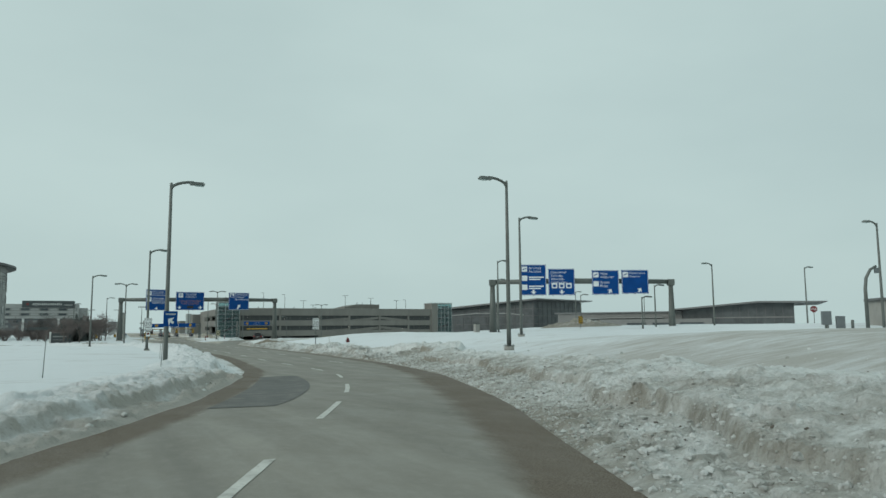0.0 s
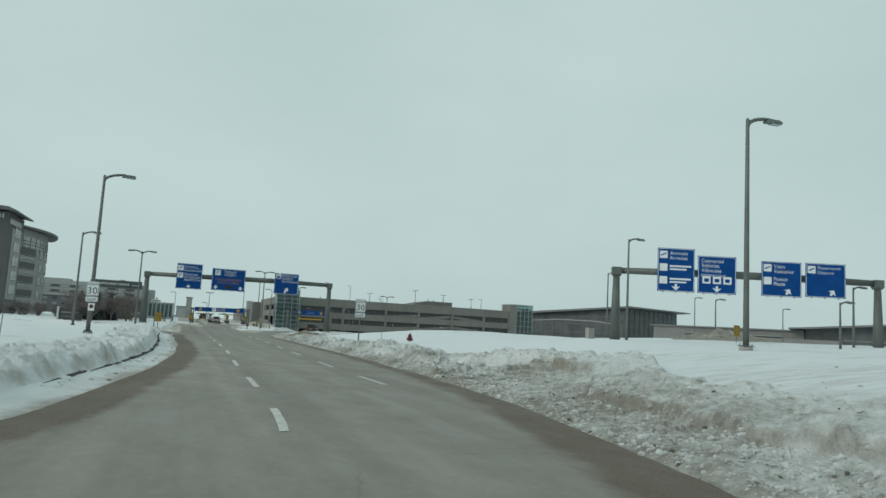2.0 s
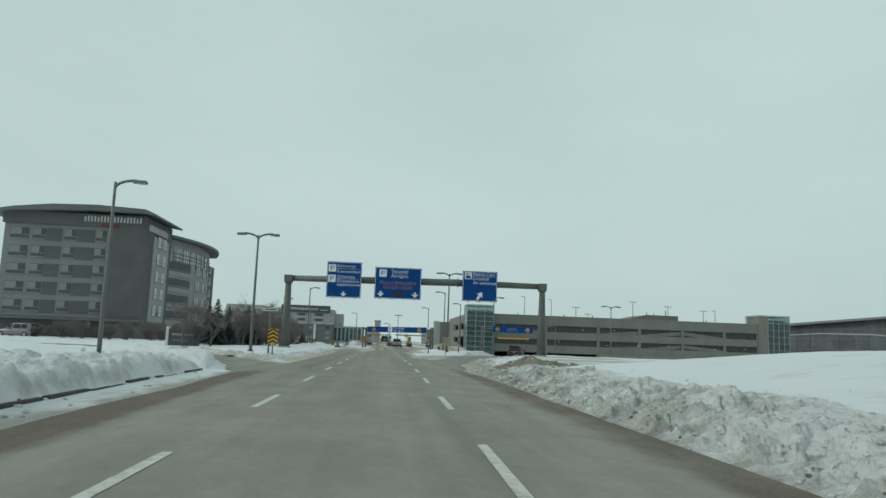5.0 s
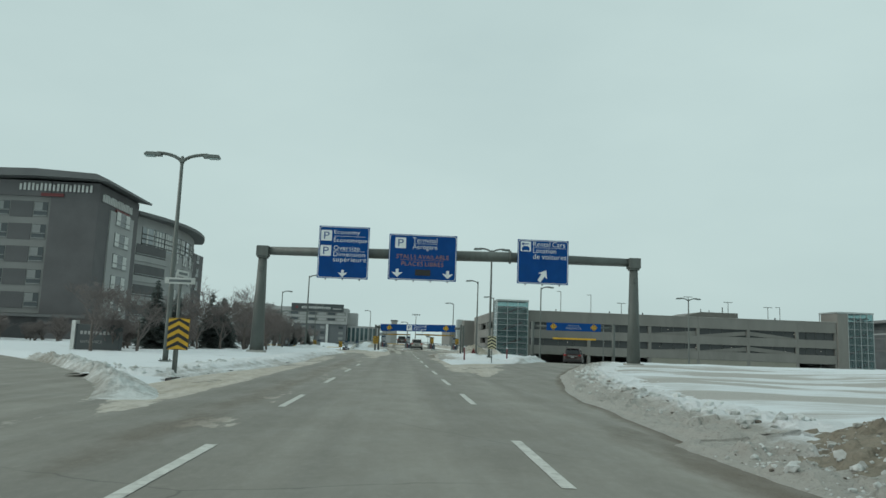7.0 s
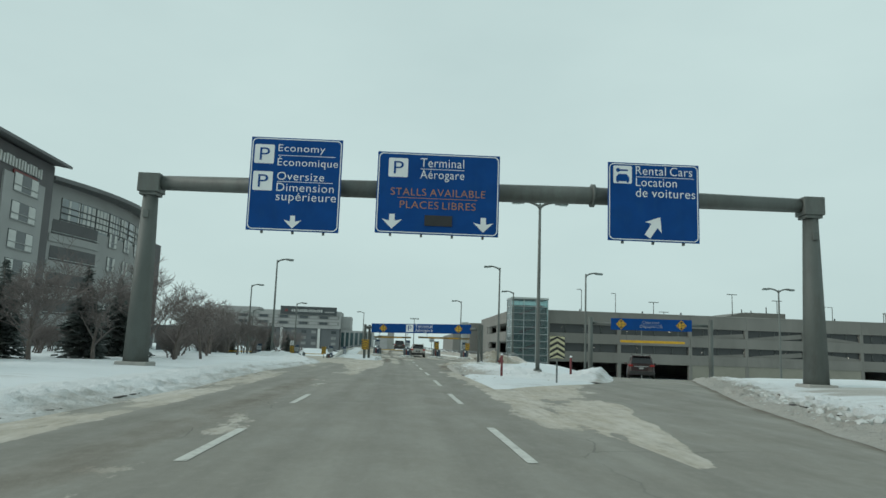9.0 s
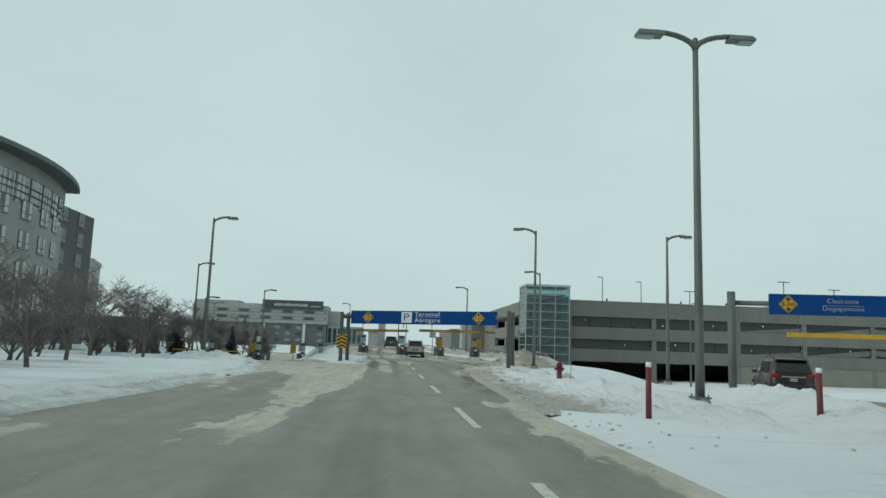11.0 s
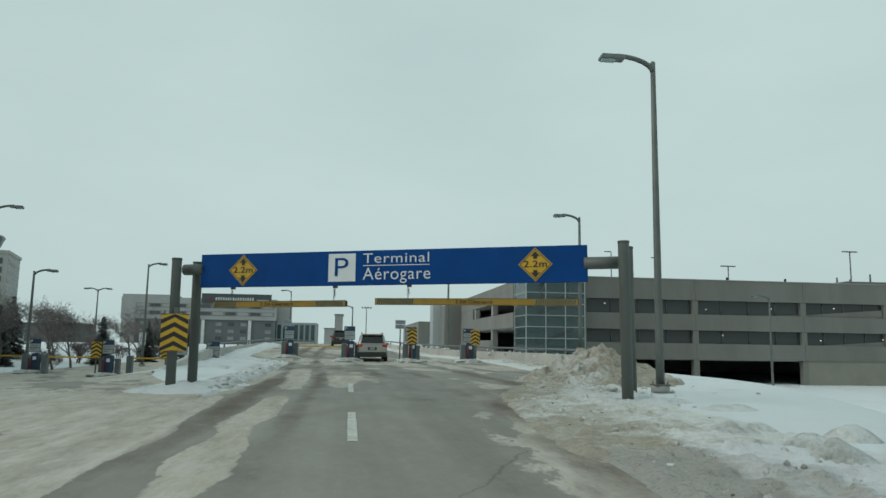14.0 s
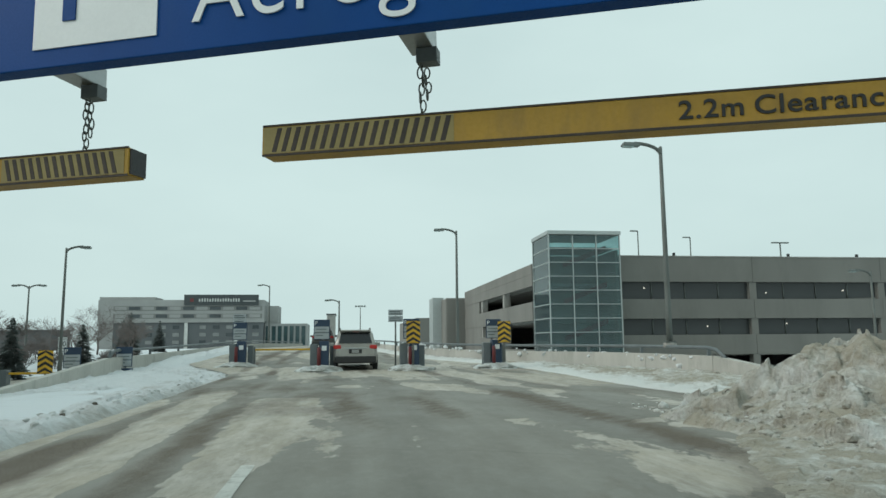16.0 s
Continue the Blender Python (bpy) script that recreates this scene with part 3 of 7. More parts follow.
def main_like(x, y):
    return np.minimum(road_z(y), np.where(y > 150, 0.14, 9)) + drop(x, y)


zero = lambda x, y: 0 * x
exit_in = lambda y: np.where(y < 129, road_r(y) - 0.05, np.maximum(exit_l(y), road_r(y) - 0.05))
gore_r = line_of((-80, 14.6), (111, 14.8), (114, 15.3), (119, 16.3), (126, 17.6), (131, 19.0), (135.4, 20.8), (150, 26), (339, 26))
road = strip("road", road_l, road_r, -75, 330, 0.5, 64, main_z, main_sand, main_brown, M_ROAD, "grey salted asphalt road with sandy verges", "road")
strip("exit_road", exit_in, exit_r, 93, 232, 0.5, 40, lambda x, y: road_z(np.minimum(y, 190)) + drop(x, y) - 0.035 + 0.01 * rough(x, y, 6, 2, 13),
      lambda x, y: np.clip((0.86 + 0.9 * rough(x - 0.32 * y, y * 0.12, 0.9, 3, 33)) * ease(0.5 + (gore_r(y) - x + 0.9 * rough(x - 0.3 * y, y * 0.2, 1.2, 3, 35)) / 1.6) * ease((y - 112) / 4) + (0.95 + 0.5 * rough(x, y * 0.3, 0.6, 3, 34)) * np.exp(-(((x - 15.3 - 0.2 * (y - 113.6) - 0.25 * rough(y, y, 2, 2, 36)) / 0.42) ** 4)) * ease((y - 112.5) / 1.2) * ease((126 - y) / 4) + 0.5 * ease(1 - (exit_r(y) - x) / 0.8), 0, 1), lambda x, y: 0.8 * ease(1.2 - (exit_r(y) - x) / 0.6), M_ROAD, "grey asphalt slip road down to the garage", "road")
strip("parking_road", econ_l, lambda y: econ_r(y) + 0.06, 150, 262, 0.6, 30, lambda x, y: main_like(x, y) - 0.035 + 0.015 * rough(x, y, 5, 2, 15),
      lambda x, y: 0.76 + 0.65 * rough(x + 0.3 * y, y * 0.3, 1.8, 3, 31), zero, M_ROAD, "sanded icy asphalt approach to the parking lanes", "road")
strip("side_road", side_l, side_r, 84, 127, 0.4, 26, lambda x, y: road_z(y) - 0.03 + 0.01 * rough(x, y, 5, 2, 17),
      lambda x, y: 0.5 * ease(1 - np.minimum(x - side_l(y), side_r(y) - x) / 0.9), zero, M_ROAD, "dark asphalt side road with dirty snow edges", "road")


def bank(name, edge, side, y0, y1, width, tall, dirt, seed, label, dy=0.1, n=80, step=0.9, material=None, apron=0.0, low=0.22, flat=0.0, stones=1.0, big=0.25, clear=0.0, foot=0.0, foot_wide=0.75, inset=0.2, clean_apron=False, cut_dirt=0.2, soil=0.0, rut=0.0, base_of=None):
    """A ridge of ploughed snow along an edge: a low crumbled apron, a steep broken face, then a fall into the field."""
    ys = np.arange(y0, y1 + dy / 2, dy)
    Y = np.repeat(ys[:, None], n, 1)
    wide = width(Y) if callable(width) else width
    D = wide * np.repeat(np.linspace(0, 1, n)[None] ** 1.15, len(ys), 0)
    wob = (0.0 if clean_apron else 0.14) * rough(Y, 0 * Y, 2.4, 3, seed + 40)
    X = edge(ys)[:, None] + side * (D + wob * np.exp(-D / 2)) - side * inset
    H = tall(Y) * (0.95 + 0.55 * rough(Y, D * 0.4, 3.6, 3, seed))
    apron = apron(Y) if callable(apron) else apron + 0 * Y
    foot_wide = foot_wide(Y) if callable(foot_wide) else foot_wide
    soil = soil(Y) if callable(soil) else soil
    face = D - apron - (0 if clean_apron else 0.5 * np.minimum(apron, 1.4) * rough(Y, 0 * Y, 3.0, 3, seed + 60))
    behind = ease(face / 0.3) if clean_apron else 1.0
    fall = 1 - ease((face - step * 1.1 - flat) / np.maximum(wide - apron - step * 1.1 - flat, 0.05))
    prof = low * ease(D / 0.35) * fall + (1 - low) * ease(face / step) * fall
    lump = rough(X, Y, 1.1, 3, seed + 3, 0.6)
    crumb = np.abs(rough(X, Y, 0.5, 3, seed + 7, 0.7)) + 0.6 * np.maximum(rough(X, Y, 0.24, 2, seed + 13, 0.6), 0)
    ends = ease((Y - y0) / 1.5) * ease((y1 - Y) / 1.5)
    base = (base_of(X, Y) if base_of else np.where(D < 0.5, main_like(X, Y), np.maximum(land(X, Y), main_like(X, Y) - 0.05))) - 0.03
    strewn = big * shards(X, Y, 0.7, seed + 20, 0.35) + 0.45 * shards(X, Y, 0.34, seed + 30, 0.5) + 0.5 * shards(X + 3.3, Y, 0.17, seed + 35, 0.6)
    Z = base + ends * (H * prof * (1 + 0.3 * lump) + (0.03 + 0.2 * H * prof) * crumb * ease(D / 0.3) * (0.25 + 0.75 * fall) * (0.2 + 0.8 * behind) + stones * strewn * ease((D - 0.1) / 0.3) * (0.1 + 0.9 * fall) * (0.08 + 0.92 * behind)) - 0.05 * (1 - ease((wide - D) / 0.4))
    cut = np.exp(-(((face - step * 0.5) / (0.06 + 0.2 * step)) ** 2)) * (apron > 0) * (0.55 + 0.9 * rough(Y, D, 1.3, 3, seed + 15))
    tone = dirt + 0.10 * np.exp(-D / 0.4) + cut_dirt * cut - 0.10 * ease((D - 2.2) / (wide - 2.2)) + 0.07 * rough(Y, D, 4, 3, seed + 9) - clear * ease((D - 1.4) / 0.6) + foot * np.exp(-((D / (foot_wide + 0.5 * rough(Y, D, 2.2, 3, seed + 11))) ** 2)) + soil * (1 - ease(face / 0.3)) + rut * np.exp(-(((D - 0.95) / 0.22) ** 2))
    return tagged(grid_object(name, X, Y, Z, material or M_BANK, [("dirt", tone)]), label, "snow bank", kind="stuff")


bump_at = lambda y, c, w: np.exp(-(((y - c) / w) ** 2))
right_edge = lambda y: np.where(y < 93, road_r(y), np.maximum(exit_r(y), road_r(y)))
bank("snow_bank", right_edge, 1, -12, 46.5, lambda y: 5.6 - 1.8 * ease((y - 8) / 24) + 2.4 * ease((y - 37) / 7), lambda y: 0.25 + 0.1 * ease((y - 36) / 9), 0.06, 50, "broad crumbled bank of dirty ploughed snow beside the road", dy=0.055, n=140, step=0.13, apron=lambda y: 1.6 + 2.1 * ease((y - 37) / 7), low=0.2, flat=1.8, inset=0.05, cut_dirt=0.13, soil=lambda y: 0.02 + 0.07 * ease((y - 34) / 6), big=0.1, stones=0.55)
bank("snow_bank", right_edge, 1, 43.5, 90.5, lambda y: 4.0 + 2.4 * (1 - ease((y - 45.5) / 6)), lambda y: 0.44 - 0.24 * ease((y - 52) / 20) - 0.12 * ease((y - 72) / 12), 0.0, 55, "lumpy ridge of dirty ploughed snow beside the road", dy=0.06, n=120, step=0.5, apron=lambda y: 0.9 + 2.8 * (1 - ease((y - 45.5) / 6)), low=0.14, flat=0.5, big=0.4, stones=1.0, inset=0.1, foot=0.1, foot_wide=0.45, cut_dirt=0.05, soil=lambda y: 0.1 - 0.11 * ease((y - 47) / 6))
bank("snow_bank", right_edge, 1, 88.5, 150, 3.4, lambda y: 0.06 + 0 * y, 0.1, 60, "low icy snow edge with sandy foot on the slip road", step=0.4, apron=0.9, low=0.5, n=80, material=M_CLEAN, stones=0.6, big=0.3, clear=0.12, foot=0.38, foot_wide=1.0)
bank("snow_bank", road_l, -1, -8, 33, 4.2, lambda y: 0.22 + 0 * y, 0.07, 70, "ploughed snow ridge along the kerb with brown foot", material=M_CLEAN, dy=0.07, n=100, step=0.25, apron=0.7, low=0.2, flat=0.8, stones=0.6, big=0.3, clear=0.08, foot=0.25, cut_dirt=0.16)
bank("snow_bank", road_l, -1, 31.5, 85.5, 4.4, lambda y: 0.3 + 0.14 * bump_at(y, 68, 12), -0.03, 72, "white ploughed snow wall behind a dark kerb", material=M_CLEAN, dy=0.08, n=100, step=0.4, apron=1.12, low=0.06, flat=0.9, stones=0.7, big=0.4, foot=0.3, foot_wide=0.4, clean_apron=True)
bank("snow_bank", side_l, -1, 85, 112, 3.4, lambda y: 0.26 + 0 * y, -0.05, 80, "ploughed white snow beside the side road", material=M_CLEAN, dy=0.2, n=40, step=0.5, apron=0.3, stones=0.6)
bank("snow_bank", lambda y: np.minimum(road_l(y), econ_l(y)), -1, 104, 172, 3.2, lambda y: 0.13 - 0.08 * bump_at(y, 148, 8) + 0.12 * bump_at(y, 168, 5), -0.05, 90, "low bank of white snow along the verge", dy=0.1, material=M_CLEAN, foot=0.15, n=70, step=0.6, apron=0.5, stones=0.45)
bank("snow_bank", road_r, 1, 140, 163, 4.8, lambda y: 0.1 + 0 * y, -0.02, 110, "thin snow bank with sandy foot beside the road", material=M_CLEAN, clear=0.05, foot=0.34, foot_wide=lambda y: 2.0 - 1.2 * ease((y - 143.5) / 6), rut=0.22, dy=0.07, n=110, step=0.7, apron=1.1, low=0.3, stones=0.45, big=0.3, inset=0.2)
bank("sandy_verge", road_r, 1, 161, 177, 4.4, lambda y: 0.055 + 0 * y, 0.05, 115, "flat trodden sand and snow beside the road", material=M_HEAP, dy=0.07, n=100, step=2.2, apron=0.0, low=0.2, stones=0.4, big=0.25, clear=0.1, inset=0.4)
bank("snow_bank", road_l, -1, 172.0, 206, lambda y: np.maximum(road_l(y) - 4.8, 1.0), lambda y: -0.2 + 0.27 * ease((y - 184) / 14), -0.06, 130, "white snow sloping up to the ramp wall", material=M_CLEAN, foot=0.2, foot_wide=0.5, dy=0.07, n=110, step=2.6, apron=0.2, low=-0.5, flat=2.2, stones=0.45, big=0.4, base_of=main_z)
bank("snow_bank", lambda y: 6.3 + 0 * y, -1, 203, 232, 1.5, lambda y: 0.26 + 0 * y, -0.04, 135, "snow drifted along the ramp wall", material=M_CLEAN, dy=0.1, n=30, step=0.8, stones=0.4, flat=3, base_of=main_z)
drift_foot = line_of((-80, 22.6), (180, 22.4), (183.6, 21.6), (188, 21.7), (197, 22.2), (201, 21.6), (205, 19.9), (211, 18.0), (222, 16.4), (339, 15.0))
bank("snow_drift", drift_foot, 1, 180.5, 232, lambda y: np.where(y < 190, 26.1, road_r(y) + 0.6) - drift_foot(y), lambda y: 0.13 + 0 * y, 0.06, 125, "sandy snow drifted against the ramp wall", material=M_HEAP, dy=0.09, n=70, step=2.4, flat=4, low=0.3, stones=0.42, big=0.3, foot=-0.45, foot_wide=0.8, base_of=main_z)
bank("snow_bank", exit_l, -1, 136, 168, 3.4, lambda y: 0.34 + 0 * y, -0.05, 145, "clean ploughed snow along the slip road", dy=0.1, n=60, step=0.6, apron=0.2, material=M_CLEAN, stones=0.4)
bank("snow_bank", side_r, 1, 97, 116, 1.6, lambda y: 0.14 + 0 * y, 0.1, 140, "broken brown snow edge of the side road", dy=0.1, n=50, step=0.3, stones=0.9)


def kerb(edge, off, y0, y1, label, seed, z=0.12, gaps=0.0):
    """Broken lengths of dark kerb showing through the snow."""
    t = tagged(new("kerb"), label, "kerb", kind="structure")
    rk = random.Random(seed)
    y = y0
    while y < y1:
        ln = rk.uniform(0.5, 2.2)
        x0, x1 = float(edge(y)) + off, float(edge(y + ln)) + off
        w = rk.uniform(0.04, 0.08)
        bm = plate(bmesh.new(), [(x0 - w, y), (x0 + w, y + 0.02), (x1 + w * 0.7, y + ln), (x1 - w, y + ln - 0.03)], float(road_z(y)) - 0.1, float(road_z(y)) + z + rk.uniform(0, 0.06))
        part("kerb_stone", bm, M_KERB, t)
        y += ln + (rk.uniform(0.1, 0.5) if rk.random() < 0.5 else 0.02) + rk.uniform(0, gaps)


kerb(road_l, -1.02, 8, 12, "dark kerb stones at the foot of the snow", 3, 0.12)
kerb(road_l, -0.92, 31, 84, "dark kerb stones at the foot of the snow", 4, 0.04, 0.25)
kerb(road_l, -0.15, 104, 124, "broken brown kerb at the foot of the snow", 6, -0.02)
kerb(line_of((-80, 17.4), (94.5, 17.4), (99, 17.95), (105, 18.75), (110, 19.4), (115, 20.1), (124.3, 22.6), (339, 22.6)), 0.0, 95, 124, "dark broken kerb showing through the snow", 7, 0.05, 2.4)
kerb(lambda y: 6.5 + 0 * y, 0.02, 145.5, 152.5, "dark kerb line showing through the snow", 8, -0.035, 0.6)
kerb(line_of((-80, 9.9), (178, 9.9), (181.6, 9.85), (184, 9.65), (187, 9.2), (339, 9.2)), 0.0, 175.5, 187, "broken dark kerb along the snow island", 5, -0.03, 1.4)


def strip_line(name, x0, x1, length, parent, xf=None):
    """A worn painted dash, laid on the road."""
    n = 9
    y = np.linspace(x0, x0 + length, n)
    xm = xf(y) if xf else np.full(n, x1)
    w = 0.065 + 0.008 * (np.array([random.random() for _ in range(n)]) - 0.5)
    X = np.stack([xm - w, xm + w], 1)
    Y = np.stack([y, y], 1)
    ob = grid_object(name, X, Y, main_z(X, Y) + 0.006, M_LINE)
    ob.parent = parent
    return ob


lane_l = line_of((-80, -40), (0, -2.6), (8.4, 0.88), (13.4, 3.0), (16.9, 4.45), (19.7, 5.5), (23.3, 6.68), (27.4, 7.75), (30, 8.45), (35, 9.15), (42, 9.35), (50, 9.45), (60, 9.7), (339, 9.7))
for k in range(-3, 16):
    y = 65.1 + 7.9 * k if k > -4 else 0
    if 40 < y < 124:
        strip_line("lane_dash", y, 0, 3.0, road, lane_l)
for y, ln in ((-1.0, 2.6), (6.9, 2.7), (13.4, 3.4), (19.7, 3.6), (27.4, 2.6), (34.4, 2.8)):
    strip_line("lane_dash", y, 0, ln, road, lane_l)
for y in (43.2, 50.5, 58.6, 66.1, 73.7, 81.9, 89.8, 98.5, 105.6, 113.0, 121.6, 129.2, 137.2, 145.3, 153.5, 162.9, 171.5):
    strip_line("lane_dash", y, 0, 3.1 + 0.5 * (y > 100), road, line_of((-80, 12.75), (46, 12.75), (60, 12.88), (70, 13.08), (90, 13.34), (100, 13.4), (150, 13.3), (339, 13.45)))
pv, pu = np.meshgrid(np.linspace(0, 1, 15), np.linspace(0, 1, 7), indexing="ij")
PY = 16.8 + 13.2 * pv + (0.5 * pv - 0.25) * pu
PX = 1.65 + 4.45 * pv - 0.8 * pv * pv + pu * (1.3 + 0.55 * np.sin(np.pi * pv) ** 0.8 * (1 - 0.3 * pv) + 0.1 * pv)
tagged(grid_object("asphalt_patch", PX, PY, main_z(PX, PY) + 0.008, M_PATCH), "fresh dark asphalt repair patch on the road", "asphalt patch", kind="structure")

# ---- street lamps ----
def lamp_arm(parent, head_x, top, mirror, drop_head=0.0):
    s = -1 if mirror else 1
    pts = [(0, 0, top - 0.35)] + [(s * head_x * 0.75 * (1 - math.cos(k / 6 * math.pi / 2)), 0, top - 0.35 + 0.42 * math.sin(k / 6 * math.pi / 2)) for k in range(1, 7)]
    part("arm", tube(bmesh.new(), pts, [0.07] + [0.072 - 0.001 * k for k in range(6)], 8), M_POLE, parent)
    bm = bmesh.new()
    a, b = s * head_x * 0.62, s * head_x * 1.12
    for k in range(2):
        box(bm, min(a, b) + 0.04 * k, max(a, b) - 0.04 * k, -0.16 + 0.05 * k, 0.16 - 0.05 * k, top - 0.06 + 0.09 * k, top + 0.03 + 0.06 * k, 0.025)
    head = part("lamp_head", bm, M_LAMPHEAD, parent)
    c = (a + b * 2) / 3
    part("lens", box(bmesh.new(), c - 0.2, c + 0.2, -0.12, 0.12, top - 0.1, top - 0.058, 0.02), M_LENS, head)


def street_lamp(x, y, z, tall, turn=0.0, twin=False, base=0.07, reach=1.35, label="", lean=0.0):
    t = thing("street_lamp", pose(x, y, z, 0, lean, turn), label or ("grey steel street lamp with one curved arm on the snow" if not twin else "grey steel street lamp with two curved arms"), "street lamp", "street lamps along the road")
    part("base", tube(bmesh.new(), [(0, 0, -1.0 if base > 0.1 else -0.1), (0, 0, base - 0.05), (0, 0, base)], [0.24, 0.24, 0.2], 14), M_CONC, t, "round concrete footing")
    bm = bmesh.new()
    box(bm, -0.2, 0.2, -0.2, 0.2, base - 0.002, base + 0.04, 0.008)
    for q in range(4):
        tube(bm, [(0.14 * (1, 1, -1, -1)[q], 0.14 * (1, -1, 1, -1)[q], base + 0.03), (0.14 * (1, 1, -1, -1)[q], 0.14 * (1, -1, 1, -1)[q], base + 0.1)], [0.02, 0.02], 6)
    part("flange", bm, M_POLE, t)
    part("pole", tube(bmesh.new(), [(0, 0, base), (0, 0, base + 1.2), (0, 0, tall * 0.6), (0, 0, tall - 0.06), (0, 0, tall - 0.02)], [0.112, 0.105, 0.085, 0.066, 0.03], 12), M_POLE, t)
    lamp_arm(t, reach, tall, False)
    if twin:
        lamp_arm(t, reach, tall, True)
    return t


for x, y, z, tall, turn in ((2.4, 37.4, 0.25, 8.65, 0), (3.1, 66.0, 0.3, 8.3, 0), (-1.5, 96.0, 0.05, 8.4, 0),
                            (0.5, 172.0, 0.2, 8.8, 0), (21.3, 172.0, 0.25, 8.9, 180), (28.3, 167.3, -0.3, 8.65, 0), (-6.5, 196.0, -0.8, 9.3, 0), (-3.6, 216.5, -0.8, 8.4, 0), (-7.9, 205.2, -0.8, 6.6, 0),
                            (63.5, 63.5, 1.6, 7.6, 180), (82.3, 66.0, 1.6, 8.0, 0), (41.9, 75.7, 1.4, 8.5, 0), (56.3, 101.3, 1.6, 8.1, 0), (52.6, 36.4, 1.4, 8.3, 180), (48.1, 210.2, -2.6, 8.3, 180), (13.6, 244.0, 0.9, 4.9, 180)):
    street_lamp(x, y, z, tall, turn)
for x, y, top in ((62.3, 71.9, 7.2), (58.4, 69.8, 5.6), (71.4, 99.9, 7.4), (88.5, 125.1, 9.4), (101.0, 118.6, 8.2)):
    ground = float(land(x, y)) - 0.3
    street_lamp(x, y, ground, top - ground, 0, label="grey street lamp standing beyond the snow field")
street_lamp(26.6, 45.6, 1.4, 8.46, 0, base=0.06)
street_lamp(21.5, 214.4, 0.55, 8.15, 180, base=0.1)
street_lamp(17.46, 31.8, 0.95, 8.22, 180, base=0.1)
for x, y, z, tall, turn in ((26.05, 193.0, 1.15, 7.5, 180), (4.6, 262.0, 1.4, 7.4, 180)):
    street_lamp(x, y, z, tall, turn, base=0.08, label="grey steel street lamp standing on the ramp parapet")
for x, y, z, tall in ((2.6, 112.6, 0.1, 8.4), (19.2, 142.4, 0.25, 8.95), (46.8, 169.0, -1.4, 9.2), (-14.9, 239.0, 0.0, 6.9)):
    street_lamp(x, y, z, tall, 0, True)


# ---- sign panels ----
def rounded(x0, x1, z0, z1, r, n=5):
    out = []
    for cx, cz, a in ((x1 - r, z0 + r, -90), (x1 - r, z1 - r, 0), (x0 + r, z1 - r, 90), (x0 + r, z0 + r, 180)):
        out += [(cx + r * math.cos(radians(a + 90 * k / n)), cz + r * math.sin(radians(a + 90 * k / n))) for k in range(n + 1)]
    return out


def panel(parent, x0, x1, z0, z1, y, name="panel", border=True, thick=0.06, fill=None):
    """A blue sign panel with dark corners, a white rule round it and stiffeners behind."""
    p = part(name, box(bmesh.new(), x0, x1, y, y + thick, z0, z1, 0.008), M_BLUE if fill is None else fill, parent)
    if border:
        bm = bmesh.new()
        o, i = rounded(x0 + 0.04, x1 - 0.04, z0 + 0.04, z1 - 0.04, 0.18), rounded(x0 + 0.075, x1 - 0.075, z0 + 0.075, z1 - 0.075, 0.15)
        for k in range(len(o)):
            j = (k + 1) % len(o)
            slab(bm, [o[k], o[j], i[j], i[k]], y - 0.006, y - 0.001)
        part("border", bm, M_WHITE, p)
    n = max(2, round((x1 - x0) / 1.2))
    for k in range(n):
        x = x0 + (x1 - x0) * (k + 0.5) / n
        part("stiffener", box(bmesh.new(), x - 0.04, x + 0.04, y + thick, y + thick + 0.12, z0 - 0.09, z1 - 0.04, 0.006), M_POLE, p)
    return p


def arrow(parent, x, z, size, turn, y, material, wide=0.62, tail=0.42):
    shape = [(0, -0.5), (wide, 0.1), (0.17, 0.0), (0.16, tail), (-0.16, tail), (-0.17, 0.0), (-wide, 0.1)]
    c, s = math.cos(radians(turn)), math.sin(radians(turn))
    return part("arrow", slab(bmesh.new(), [(x + size * (c * a - s * b), z + size * (s * a + c * b)) for a, b in shape], y - 0.008, y - 0.001), material, parent)


def p_mark(parent, x, z, size, y):
    part("symbol_plate", slab(bmesh.new(), rounded(x, x + size, z, z + size, 0.05), y - 0.008, y - 0.001), M_WHITE, parent)
    words("P", x + size * 0.27, z + size * 0.17, size * 0.5, size * 0.66, y - 0.012, M_BLUE, parent)


def rule(parent, x0, x1, z, y, material, h=0.02):
    part("rule", box(bmesh.new(), x0, x1, y - 0.006, y - 0.001, z - h / 2, z + h / 2), material, parent)


